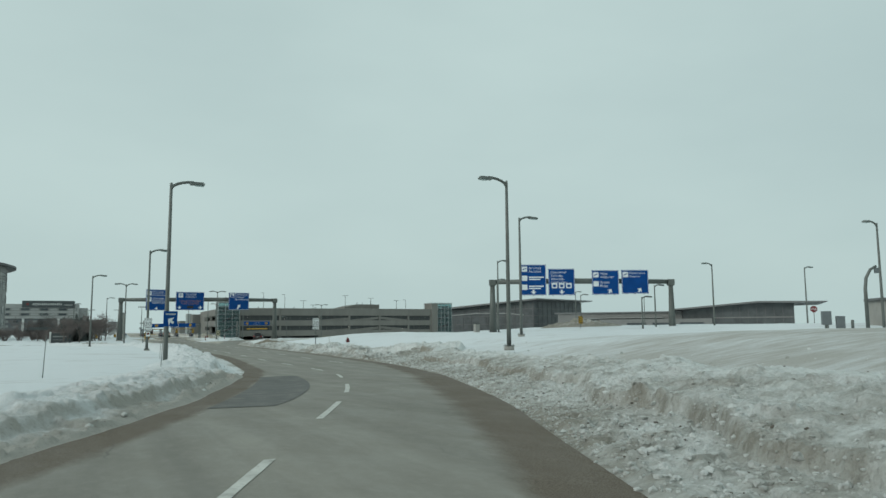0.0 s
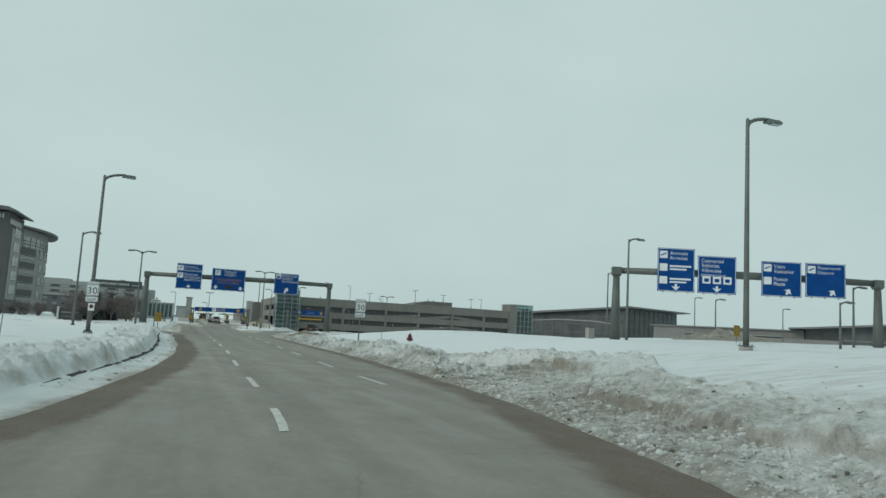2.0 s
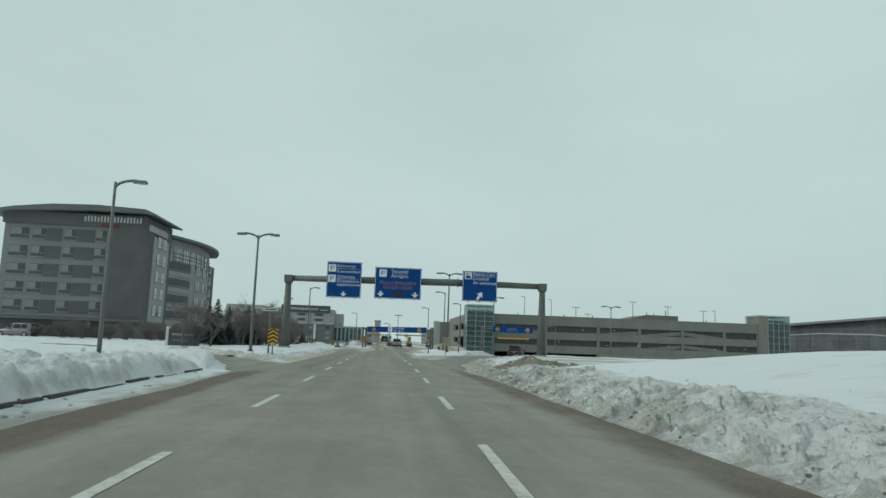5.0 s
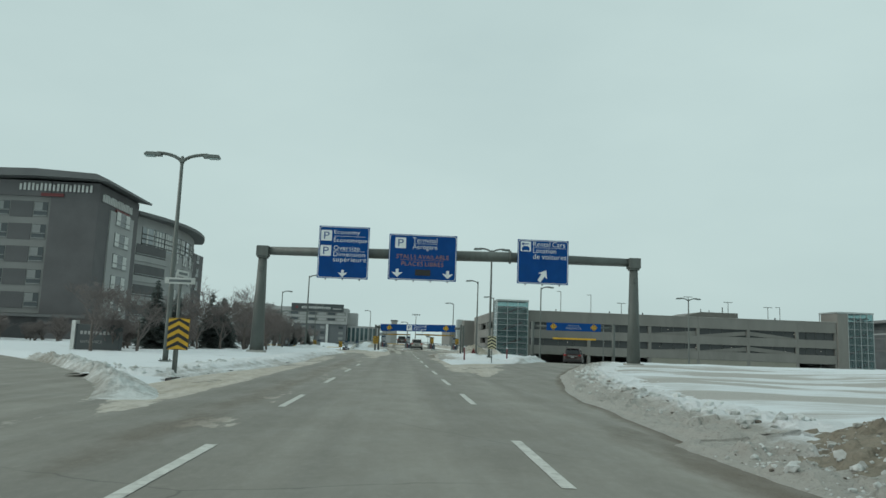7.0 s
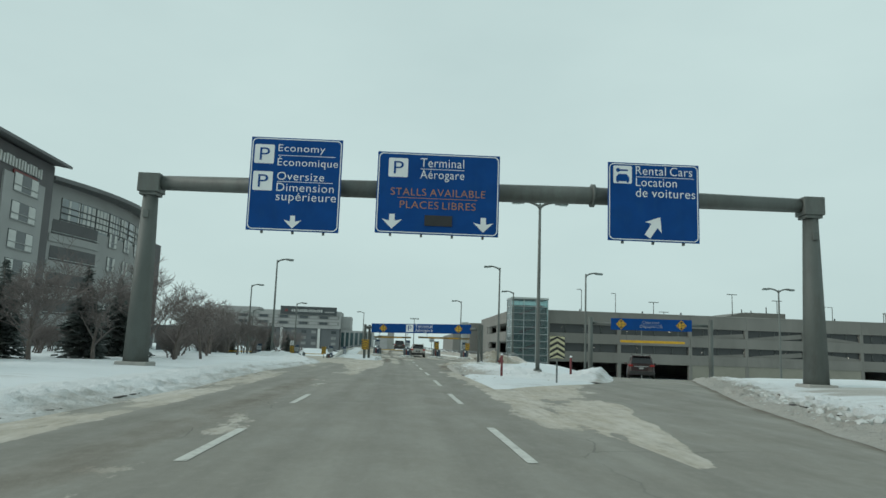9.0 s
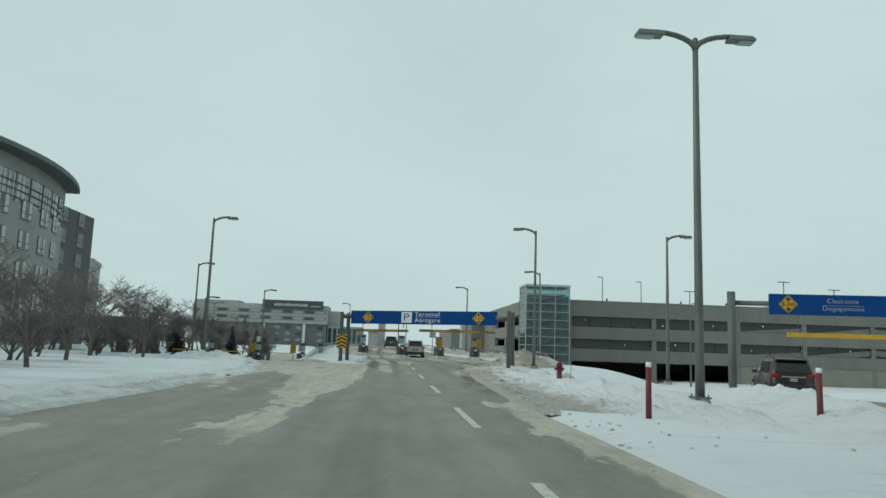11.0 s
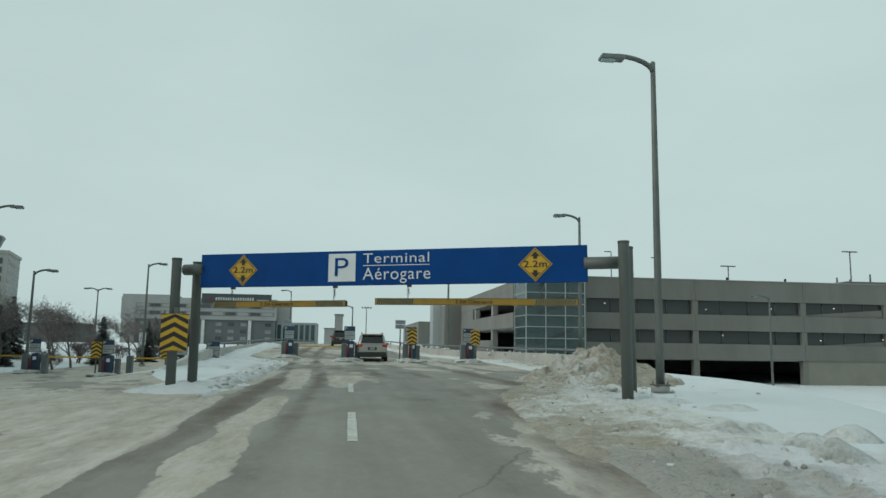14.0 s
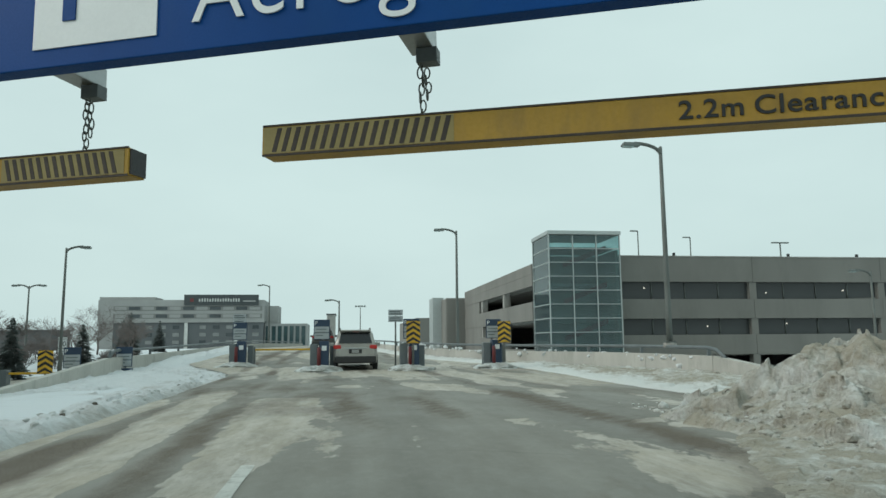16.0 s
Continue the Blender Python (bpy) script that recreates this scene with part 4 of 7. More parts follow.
def gantry(name, m, span, low, high, label, foot, girth=0.62, rise=0.0):
    """A sign bridge: two tapered posts on footings, cap boxes and a box beam with a bolted joint."""
    t = thing(name, m, label, "sign gantry", "sign gantries")
    low0, high0 = low, high
    for x in (0, span):
        low, high = low0 + (rise if x else 0), high0 + (rise if x else 0)
        p = part("post", tube(bmesh.new(), [(x, 0, foot - 0.3), (x, 0, low - 0.1)], [girth * 0.78, girth * 0.46], 8), M_GANTRY, t)
        part("footing", box(bmesh.new(), x - 0.56, x + 0.56, -0.52, 0.52, foot - 0.9, foot + 0.06, 0.05), M_CONC, p, "concrete footing in the snow")
        c = bmesh.new()
        box(c, x - 0.4, x + 0.4, -0.38, 0.38, low - 0.12, high + 0.02, 0.03)
        box(c, x - 0.33, x + 0.33, -0.32, 0.32, low - 0.24, low - 0.12, 0.03)
        part("cap", c, M_GANTRY, p)
        part("access_plate", box(bmesh.new(), x - 0.1, x + 0.1, -girth * 0.58, -girth * 0.4, low - 1.1, low - 0.8, 0.01), M_GANTRY, p)
    low, high = low0, high0
    part("beam", tube(bmesh.new(), [(0.4, 0, (low + high) / 2), (span * 0.35, 0, (low + high) / 2 + 0.1), (span * 0.65, 0, (low + high) / 2 + 0.1 + rise * 0.65), (span - 0.4, 0, (low + high) / 2 + rise)], [(high - low) * 0.5, (high - low) * 0.62, (high - low) * 0.62, (high - low) * 0.5], 8), M_GANTRY, t)
    part("joint_flange", tube(bmesh.new(), [(span * 0.66, 0, (low + high) / 2 + 0.1 + rise * 0.66), (span * 0.66 + 0.12, 0, (low + high) / 2 + 0.1 + rise * 0.66)], [(high - low) * 0.8] * 2, 14), M_GANTRY, t)
    return t


ga = gantry("sign_gantry", pose(2.4, 132.0, 0, 0, 0, -1.5), 25.2, 6.78, 7.34, "grey steel sign gantry over the road with three blue signs", 0.35, rise=0.16)
SY0 = -0.75
s1 = panel(ga, 3.78, 7.15, 5.3, 8.8, SY0)
p_mark(s1, 3.92, 7.8, 0.72, SY0)
words("Economy", 4.78, 8.2, 1.72, 0.34, SY0 - 0.01, M_WHITE, s1)
rule(s1, 4.78, 6.9, 8.13, SY0, M_WHITE)
words("Économique", 4.78, 7.65, 2.22, 0.44, SY0 - 0.01, M_WHITE, s1)
p_mark(s1, 3.92, 6.78, 0.72, SY0)
words("Oversize", 4.8, 7.2, 1.72, 0.3, SY0 - 0.01, M_WHITE, s1)
rule(s1, 4.8, 6.85, 7.14, SY0, M_WHITE)
words("Dimension", 4.8, 6.78, 2.1, 0.3, SY0 - 0.01, M_WHITE, s1)
words("supérieure", 4.8, 6.33, 2.2, 0.4, SY0 - 0.01, M_WHITE, s1)
arrow(s1, 5.46, 5.66, 0.52, 0, SY0, M_WHITE)
s2 = panel(ga, 8.47, 13.02, 5.38, 8.45, SY0)
p_mark(s2, 8.88, 7.5, 0.72, SY0)
words("Terminal", 10.06, 7.92, 1.62, 0.33, SY0 - 0.01, M_WHITE, s2)
rule(s2, 10.06, 11.7, 7.84, SY0, M_WHITE)
words("Aérogare", 10.06, 7.38, 1.64, 0.42, SY0 - 0.01, M_WHITE, s2)
words("STALLS AVAILABLE", 9.0, 6.82, 3.5, 0.27, SY0 - 0.01, M_ORANGE, s2, weight=-0.009)
rule(s2, 9.25, 12.2, 6.73, SY0, M_ORANGE)
words("PLACES LIBRES", 9.35, 6.34, 2.8, 0.27, SY0 - 0.01, M_ORANGE, s2, weight=-0.009)
part("display", box(bmesh.new(), 10.28, 11.3, SY0 - 0.03, SY0 - 0.002, 5.7, 6.1, 0.01), M_BLACK, s2, "blank black display")
arrow(s2, 9.08, 5.85, 0.6, 0, SY0, M_WHITE)
arrow(s2, 12.45, 5.83, 0.6, 0, SY0, M_WHITE)
s3 = panel(ga, 17.1, 20.55, 5.45, 8.43, SY0)
part("symbol_plate", slab(bmesh.new(), rounded(17.3, 18.0, 7.62, 8.3, 0.05), SY0 - 0.008, SY0 - 0.001), M_WHITE, s3)
bm = slab(bmesh.new(), [(17.4, 7.7), (17.9, 7.7), (17.9, 7.86), (17.8, 7.98), (17.5, 7.98), (17.4, 7.86)], SY0 - 0.014, SY0 - 0.009)
box(bm, 17.43, 17.5, SY0 - 0.014, SY0 - 0.009, 7.65, 7.7)
box(bm, 17.8, 17.87, SY0 - 0.014, SY0 - 0.009, 7.65, 7.7)
box(bm, 17.55, 17.85, SY0 - 0.014, SY0 - 0.009, 8.1, 8.16)
tube(bm, [(17.47, SY0 - 0.014, 8.13), (17.47, SY0 - 0.009, 8.13)], [0.08, 0.08], 12)
part("symbol", bm, M_BLUE, s3, "car and key symbol")
words("Rental Cars", 18.15, 7.98, 2.15, 0.33, SY0 - 0.01, M_WHITE, s3)
rule(s3, 18.15, 20.35, 7.9, SY0, M_WHITE)
words("Location", 18.15, 7.54, 1.55, 0.32, SY0 - 0.01, M_WHITE, s3)
words("de voitures", 18.15, 7.13, 2.25, 0.33, SY0 - 0.01, M_WHITE, s3)
arrow(s3, 18.85, 6.05, 0.8, 147, SY0, M_WHITE, 0.46, 0.62)

gb = gantry("sign_gantry", pose(43.4, 79.7, 0, 0, 0, -22.0), 22.6, 7.35, 7.9, "grey steel sign gantry with four blue signs on the snow field", 1.4)
for n, (a, b, lo, hi) in enumerate(((3.4, 6.6, 5.95, 9.75), (6.88, 10.18, 5.95, 9.22), (12.35, 15.75, 6.0, 9.03), (16.1, 19.5, 6.1, 9.06))):
    s = panel(gb, a, b, lo, hi, SY0)
    if n != 1:
        part("symbol_plate", slab(bmesh.new(), rounded(a + 0.18, a + 0.85, hi - 0.9, hi - 0.25, 0.05), SY0 - 0.008, SY0 - 0.001), M_WHITE, s)
        part("symbol", slab(bmesh.new(), [(a + 0.28, hi - 0.72), (a + 0.75, hi - 0.5), (a + 0.75, hi - 0.4), (a + 0.28, hi - 0.6)], SY0 - 0.014, SY0 - 0.009), M_BLUE, s)
    x0 = a + (1.05 if n != 1 else 0.3)
    for text, k in ((("Arrivals", 0), ("Arrivées", 1)), (("Commercial", 0), ("Vehicles", 1), ("Véhicules", 2), ("commerciaux", 3)), (("Valet", 0), ("Voiturier", 1), ("Museum", 2.6), ("Musée", 3.6)), (("Departures", 0), ("Départs", 1)))[n]:
        words(text, x0, hi - 0.58 - 0.42 * k, 0.19 * len(text), 0.32, SY0 - 0.01, M_WHITE, s)
    if n in (0, 2):
        for k in range(1, 3 if n == 0 else 2):
            z = hi - 0.9 - 1.12 * k
            part("symbol_plate", slab(bmesh.new(), rounded(a + 0.18, a + 0.85, z, z + 0.65, 0.05), SY0 - 0.008, SY0 - 0.001), M_WHITE, s)
            if n == 0:
                rule(s, x0, b - 0.3, z + 0.45, SY0, M_WHITE, 0.16)
                rule(s, x0, b - 0.7, z + 0.18, SY0, M_WHITE, 0.14)
    if n == 1:
        for k in range(3):
            part("symbol_plate", slab(bmesh.new(), rounded(a + 0.4 + 0.9 * k, a + 1.1 + 0.9 * k, lo + 0.85, lo + 1.5, 0.05), SY0 - 0.008, SY0 - 0.001), M_WHITE, s)
            part("symbol", box(bmesh.new(), a + 0.55 + 0.9 * k, a + 0.95 + 0.9 * k, SY0 - 0.014, SY0 - 0.009, lo + 1.0, lo + 1.3, 0.0), M_BLUE, s)
    arrow(s, (a + b) / 2 + (0.55 if n > 1 else 0), lo + 0.42, 0.62, 0 if n < 2 else 145, SY0, M_WHITE)


# ---- the clearance board over the ramp lanes ----
def diamond(parent, x, z, r, y):
    part("diamond_plate", slab(bmesh.new(), [(x + r * a, z + r * b) for a, b in ((0, -1), (1, 0), (0, 1), (-1, 0))], y - 0.012, y - 0.001), M_YELLOW, parent)
    bm = bmesh.new()
    q = r * 0.93
    w = r * 0.87
    pts, ins = [(0, -q), (q, 0), (0, q), (-q, 0)], [(0, -w), (w, 0), (0, w), (-w, 0)]
    for k in range(4):
        j = (k + 1) % 4
        slab(bm, [(x + a, z + b) for a, b in (pts[k], pts[j], ins[j], ins[k])], y - 0.016, y - 0.0125)
    for s in (1, -1):
        slab(bm, [(x, z + s * r * 0.8), (x - r * 0.3, z + s * r * 0.45), (x - r * 0.12, z + s * r * 0.5), (x - r * 0.12, z + s * r * 0.33), (x + r * 0.12, z + s * r * 0.33), (x + r * 0.12, z + s * r * 0.5), (x + r * 0.3, z + s * r * 0.45)], y - 0.016, y - 0.0125)
    part("diamond_marking", bm, M_BLACK, parent)
    words("2.2m", x - r * 0.68, z - r * 0.17, r * 1.36, r * 0.4, y - 0.016, M_BLACK, parent, weight=0.016)


def chain(parent, x, z0, z1, y, name="chain"):
    """Oval links, each turned a quarter against the next."""
    n = max(3, round((z1 - z0) / 0.042))
    bm = bmesh.new()
    for k in range(n):
        zc = z0 + (z1 - z0) * (k + 0.5) / n
        loop = [(0.014 * math.cos(q), (0.5 * (z1 - z0) / n + 0.009) * math.sin(q)) for q in (2 * math.pi * i / 10 for i in range(11))]
        jx = x + 0.008 * math.sin(2.1 * k)
        tube(bm, [(jx + a, y, zc + b) if k % 2 else (jx, y + a, zc + b) for a, b in loop], [0.0042] * 11, 5, False)
    return part(name, bm, M_POLE, parent)


def striped_bar(parent, x0, x1, z0, z1, y0, y1, text_x, ends):
    b = part("clearance_bar", box(bmesh.new(), x0, x1, y0, y1, z0, z1, 0.008), M_BAR, parent, "dull yellow clearance bar with dark stripes and worn edges")
    for za, zb in ((z0 - 0.004, z0 + 0.007), (z1 - 0.006, z1 + 0.004)):
        part("edge_channel", box(bmesh.new(), x0 + 0.004, x1 - 0.002, y0 - 0.0045, y0 + 0.006, za, zb, 0.001), M_STRIPE, b, "dark weathered channel edge")
    for a, e in ends:
        part("stripe_sheet", box(bmesh.new(), a - 0.03, e + 0.03, y0 - 0.0022, y0 - 0.0004, z0 + 0.01, z1 - 0.01), M_SHEET, b, "faded khaki sheet")
    for a, e in ends:
        n = round((e - a) / 0.05)
        for k in range(n):
            x = a + (e - a) * (k + 0.3) / n
            lean = -0.03 if a > 2.5 and a < 4 else 0.03
            part("stripe", slab(bmesh.new(), [(x, z0 + 0.016), (x + 0.024, z0 + 0.016), (x + 0.024 + lean, z1 - 0.016), (x + lean, z1 - 0.016)], y0 - 0.0042, y0 - 0.0024), M_STRIPE, b)
    words("2.2m Clearance", text_x, z0 + 0.035, 0.88, 0.085, y0 - 0.004, M_BLACK, b, weight=0.01)
    part("end_cap", box(bmesh.new(), x1 - 0.001, x1 + 0.012, y0 + 0.008, y1 - 0.008, z0 + 0.008, z1 - 0.008), M_BLACK, b)
    return b


pg = thing("clearance_gantry", pose(9.5, 172.6, 0, 0, -0.62, -20.4), "long blue overhead board with yellow hanging clearance bars", "sign gantry", "sign gantries")
for x, y, tall in ((-0.5, -0.3, 3.3), (-0.36, 0.42, 3.28), (10.36, -0.3, 3.43), (10.46, 0.45, 3.4)):
    p = part("post", tube(bmesh.new(), [(x, y, -0.4), (x, y, tall - 0.03), (x, y, tall)], [0.122, 0.12, 0.12], 16), M_GANTRY, pg)
    part("cap", tube(bmesh.new(), [(x, y, tall), (x, y, tall + 0.04)], [0.13, 0.125], 16), M_GANTRY, p)
bm = bmesh.new()
tube(bm, [(-0.5, 0.06, 3.08), (0.05, 0.06, 3.08)], [0.14, 0.14], 12)
tube(bm, [(9.5, 0.06, 3.04), (10.4, 0.06, 3.04)], [0.14, 0.14], 12)
tube(bm, [(0.0, 0.22, 3.06), (9.6, 0.22, 3.06)], [0.1, 0.1], 12)
part("crossbar", bm, M_GANTRY, pg)
pb = part("board", box(bmesh.new(), 0, 9.58, 0, 0.1, 2.615, 3.45, 0.006), M_BLUE, pg, "dark blue board with white lettering")
part("symbol_plate", box(bmesh.new(), 3.43, 4.12, -0.008, -0.001, 2.71, 3.385), M_WHITE, pb)
words("P", 3.6, 2.84, 0.34, 0.44, -0.012, M_BLUE, pb)
words("Terminal", 4.31, 3.145, 1.63, 0.23, -0.008, M_WHITE, pb)
rule(pb, 4.31, 5.95, 3.085, 0, M_WHITE, 0.018)
words("Aérogare", 4.31, 2.655, 1.66, 0.375, -0.008, M_WHITE, pb)
diamond(pb, 1.17, 3.03, 0.385, 0)
diamond(pb, 8.42, 3.03, 0.385, 0)
striped_bar(pg, 0.2, 3.755, 2.13, 2.28, 0.32, 0.46, 1.5, ((0.22, 0.82), (3.0, 3.7)))
barr = striped_bar(pg, 4.51, 9.34, 2.14, 2.292, 0.32, 0.46, 6.5, ((4.55, 5.46), (8.36, 9.28)))
barr.matrix_basis = Matrix.Translation((6.9, 0, 2.2)) @ pose(0, 0, 0, 0, 0.75, 0) @ Matrix.Translation((-6.9, 0, -2.2))
for x, z in ((0.66, 2.28), (3.43, 2.28), (5.32, 2.312), (8.5, 2.27)):
    chain(pg, x, z, 2.61, 0.39)
    chain(pg, x + 0.028, z + 0.1, 2.56, 0.39)
    p = part("chain_bracket", box(bmesh.new(), x - 0.065, x + 0.065, 0.2, 0.46, 2.665, 2.78, 0.008), M_ALU, pg)
    part("hanger_plate", box(bmesh.new(), x - 0.02, x + 0.085, 0.36, 0.44, 2.59, 2.664, 0.004), M_GREY, p)
part("back_frame", box(bmesh.new(), 0.1, 9.48, 0.102, 0.2, 2.68, 3.38, 0.01), M_GREY, pg)

# a floodlight mast far beyond the ramp
t = thing("floodlight_mast", pose(20, 447, 0.5), "tall thin grey floodlight mast with lamp cluster", "light mast")
part("mast", tube(bmesh.new(), [(0, 0, -1), (0, 0, 12), (0, 0, 15.4)], [0.22, 0.16, 0.12], 8), M_POLE, t)
part("crossarm", box(bmesh.new(), -1.9, 1.9, -0.08, 0.08, 14.9, 15.05), M_POLE, t)
for x in (-1.7, -0.6, 0.6, 1.7):
    part("floodlight", box(bmesh.new(), x - 0.3, x + 0.3, -0.35, -0.09, 14.7, 15.35, 0.03), M_LAMPHEAD, t)

# ---- parking garage and its stair towers ----
def clear_glass(name, tint):
    m, nt, ln, b = nodes_of(name)
    tr, gl, fr, mx = nt.new("ShaderNodeBsdfTransparent"), nt.new("ShaderNodeBsdfGlossy"), nt.new("ShaderNodeFresnel"), nt.new("ShaderNodeMixShader")
    n = noise_node(nt, ln, 0.4, 3)
    ln.new(mix_node(nt, ln, range_node(nt, ln, n, 0.35, 0.65), tuple(c * 0.8 for c in tint), tint), tr.inputs["Color"])
    gl.inputs["Roughness"].default_value, fr.inputs["IOR"].default_value = 0.05, 1.6
    ln.new(fr.outputs["Fac"], mx.inputs["Fac"])
    ln.new(tr.outputs["BSDF"], mx.inputs[1])
    ln.new(gl.outputs["BSDF"], mx.inputs[2])
    film, body = nt.new("ShaderNodeMixShader"), nt.new("ShaderNodeBsdfDiffuse")
    body.inputs["Color"].default_value = (tint[0] * 0.36, tint[1] * 0.4, tint[2] * 0.42, 1)
    film.inputs["Fac"].default_value = 0.1
    ln.new(mx.outputs["Shader"], film.inputs[1])
    ln.new(body.outputs["BSDF"], film.inputs[2])
    ln.new(film.outputs["Shader"], nt["Material Output"].inputs["Surface"])
    return m


M_CLEAR = clear_glass("tinted_clear_glass", (0.54, 0.71, 0.71))
M_BULB = glow_mat("strip_light", (1.0, 0.93, 0.8), 1.2)
M_STAIR = mat("red_stair_paint", (0.30, 0.045, 0.05), 0.6, 0, 0.15, 1.5, 30, 0.05)

garage = thing("parking_garage", pose(0, 0, 0), "grey precast concrete parking garage with open decks", "parking garage")
# opaque dark panes that close the upper deck bays, behind the ramps and posts
M_SCREEN = glass_mat("garage_bay_pane", (0.056, 0.06, 0.06), 0.25)
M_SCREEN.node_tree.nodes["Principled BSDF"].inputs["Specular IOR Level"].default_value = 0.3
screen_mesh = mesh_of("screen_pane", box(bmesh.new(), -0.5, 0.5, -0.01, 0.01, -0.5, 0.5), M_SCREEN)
BAYS = [37.6, 50.0, 62.5, 72.5, 83.0, 93.3, 101.6]
GZ0 = -3.2
for a, b in zip(BAYS, BAYS[1:]):
    for n, (z0, z1) in enumerate(((0.1, 1.8), (3.2, 4.9), (6.4, 8.6))):
        p = part("spandrel", box(bmesh.new(), a + 0.012, b - 0.012, 227.0, 227.28, z0, z1, 0.02), M_GARAGE, garage)
        if n == 2:
            part("coping", box(bmesh.new(), a + 0.012, b - 0.012, 226.95, 227.35, z1 + 0.003, z1 + 0.09, 0.01), M_CONC, p)
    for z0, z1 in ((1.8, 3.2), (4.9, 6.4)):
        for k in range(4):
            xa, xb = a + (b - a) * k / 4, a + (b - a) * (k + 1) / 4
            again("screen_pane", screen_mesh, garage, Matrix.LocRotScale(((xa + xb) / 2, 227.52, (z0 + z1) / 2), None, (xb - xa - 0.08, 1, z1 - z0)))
        for k in range(1, 4):
            x = a + (b - a) * k / 4
            part("cable_post", tube(bmesh.new(), [(x, 227.46, z0), (x, 227.46, z1)], [0.05, 0.05], 6), M_POLE, garage)
for x in BAYS:
    part("column", box(bmesh.new(), x - 0.32, x + 0.32, 227.06, 227.75, GZ0, 6.5, 0.03), M_GARAGE, garage)
for a, b in zip(BAYS[2:5], BAYS[3:6]):
    part("infill_wall", box(bmesh.new(), a + 0.34, b - 0.34, 227.1, 227.3, GZ0, 0.1, 0.01), M_GARAGE_LOW, garage)
for n, z in enumerate((-3.0, 0.35, 3.4, 6.55)):
    part("deck", box(bmesh.new(), 31.9, 103, 227.8, 268, z - 0.35, z, 0.02), M_INSIDE if n < 3 else M_GARAGE, garage)
part("back_wall", box(bmesh.new(), 31.9, 103, 267.6, 268.0, GZ0, 8.2), M_INSIDE, garage)
part("end_wall", box(bmesh.new(), 102.6, 103, 228.0, 267.6, GZ0, 8.2), M_INSIDE, garage)
for a, b, z0, z1 in ((50.5, 62.1, 4.75, 5.15), (62.9, 72.1, 5.2, 5.9), (72.9, 82.6, 5.2, 6.2), (83.4, 93, 6.2, 5.2), (72.9, 82.6, 2.0, 3.0), (83.4, 93, 3.1, 2.2), (62.9, 72.1, 1.8, 2.4)):
    bm = slab(bmesh.new(), [(a, z0 - 0.9), (b, z1 - 0.9), (b, z1 - 0.1), (a, z0 - 0.1)], 227.3, 227.42)
    part("ramp", bm, M_GARAGE, garage)
for k in range(14):
    x, z = 40 + 4.4 * k + 1.3 * ((k * 7) % 3), (5.95, 2.8)[k % 2] - 0.2 * (k % 3)
    part("deck_light", box(bmesh.new(), x, x + 0.1, 227.44, 227.5, z - 0.1, z - 0.03), M_BULB, garage, "small lit deck lamp")
# the face along the ramp
for a, b in ((231.2, 243.6), (243.6, 256.0), (256.0, 268.4)):
    for z0, z1 in ((0.6, 1.9), (3.2, 4.9), (6.35, 7.4), (7.41, 8.35)):
        if z0 == 0.6 and a < 243:
            continue
        part("spandrel", box(bmesh.new(), 31.0, 31.3, a + 0.012, b - 0.012, z0, z1, 0.015), M_GARAGE, garage)
    part("column", box(bmesh.new(), 31.1, 31.8, b - 0.35, b + 0.35, GZ0, 8.2, 0.02), M_CONC, garage)
part("infill_wall", box(bmesh.new(), 31.05, 31.3, 256.2, 268.2, 1.9, 3.2), M_GARAGE, garage)
part("infill_wall", box(bmesh.new(), 31.05, 31.3, 257.5, 268.2, 4.9, 6.35), M_GARAGE, garage)
part("infill_wall", box(bmesh.new(), 31.05, 31.3, 231.2, 268.2, GZ0, 0.59), M_GARAGE, garage)
part("penthouse", slab(bmesh.new(), [(76.5, 8.0), (89, 8.0), (89, 10.7), (80.5, 10.7), (76.5, 9.7)], 244, 258), M_GARAGE, garage)
for x, z in ((82, 11.6), (84, 11.4), (87.2, 12.2)):
    part("vent_pipe", tube(bmesh.new(), [(x, 248, 10.6), (x, 248, z)], [0.12, 0.12], 8), M_POLE, garage)
part("stair_block", box(bmesh.new(), 28.3, 31.6, 268.6, 277, -1, 7.6, 0.25), M_GARAGE, garage)
part("stair_block", box(bmesh.new(), 27.0, 28.6, 273, 277.5, -1, 7.9, 0.05), M_MULLION, garage)
part("low_wing", box(bmesh.new(), 26.4, 31, 292, 330, -1, 5.6, 0.05), M_GARAGE, garage)


def roof_lamp(x, y, z, tall, arms=2):
    t = thing("roof_lamp", pose(x, y, z), "thin grey lamp pole on the garage roof", "lamp post", "lamp posts on the garage roof")
    part("pole", tube(bmesh.new(), [(0, 0, 0), (0, 0, tall)], [0.09, 0.07], 8), M_POLE, t)
    for s in (-1, 1)[:arms]:
        part("lamp_head", box(bmesh.new(), min(0.05 * s, 0.95 * s), max(0.05 * s, 0.95 * s), -0.15, 0.15, tall - 0.02, tall + 0.1, 0.02), M_LAMPHEAD, t)


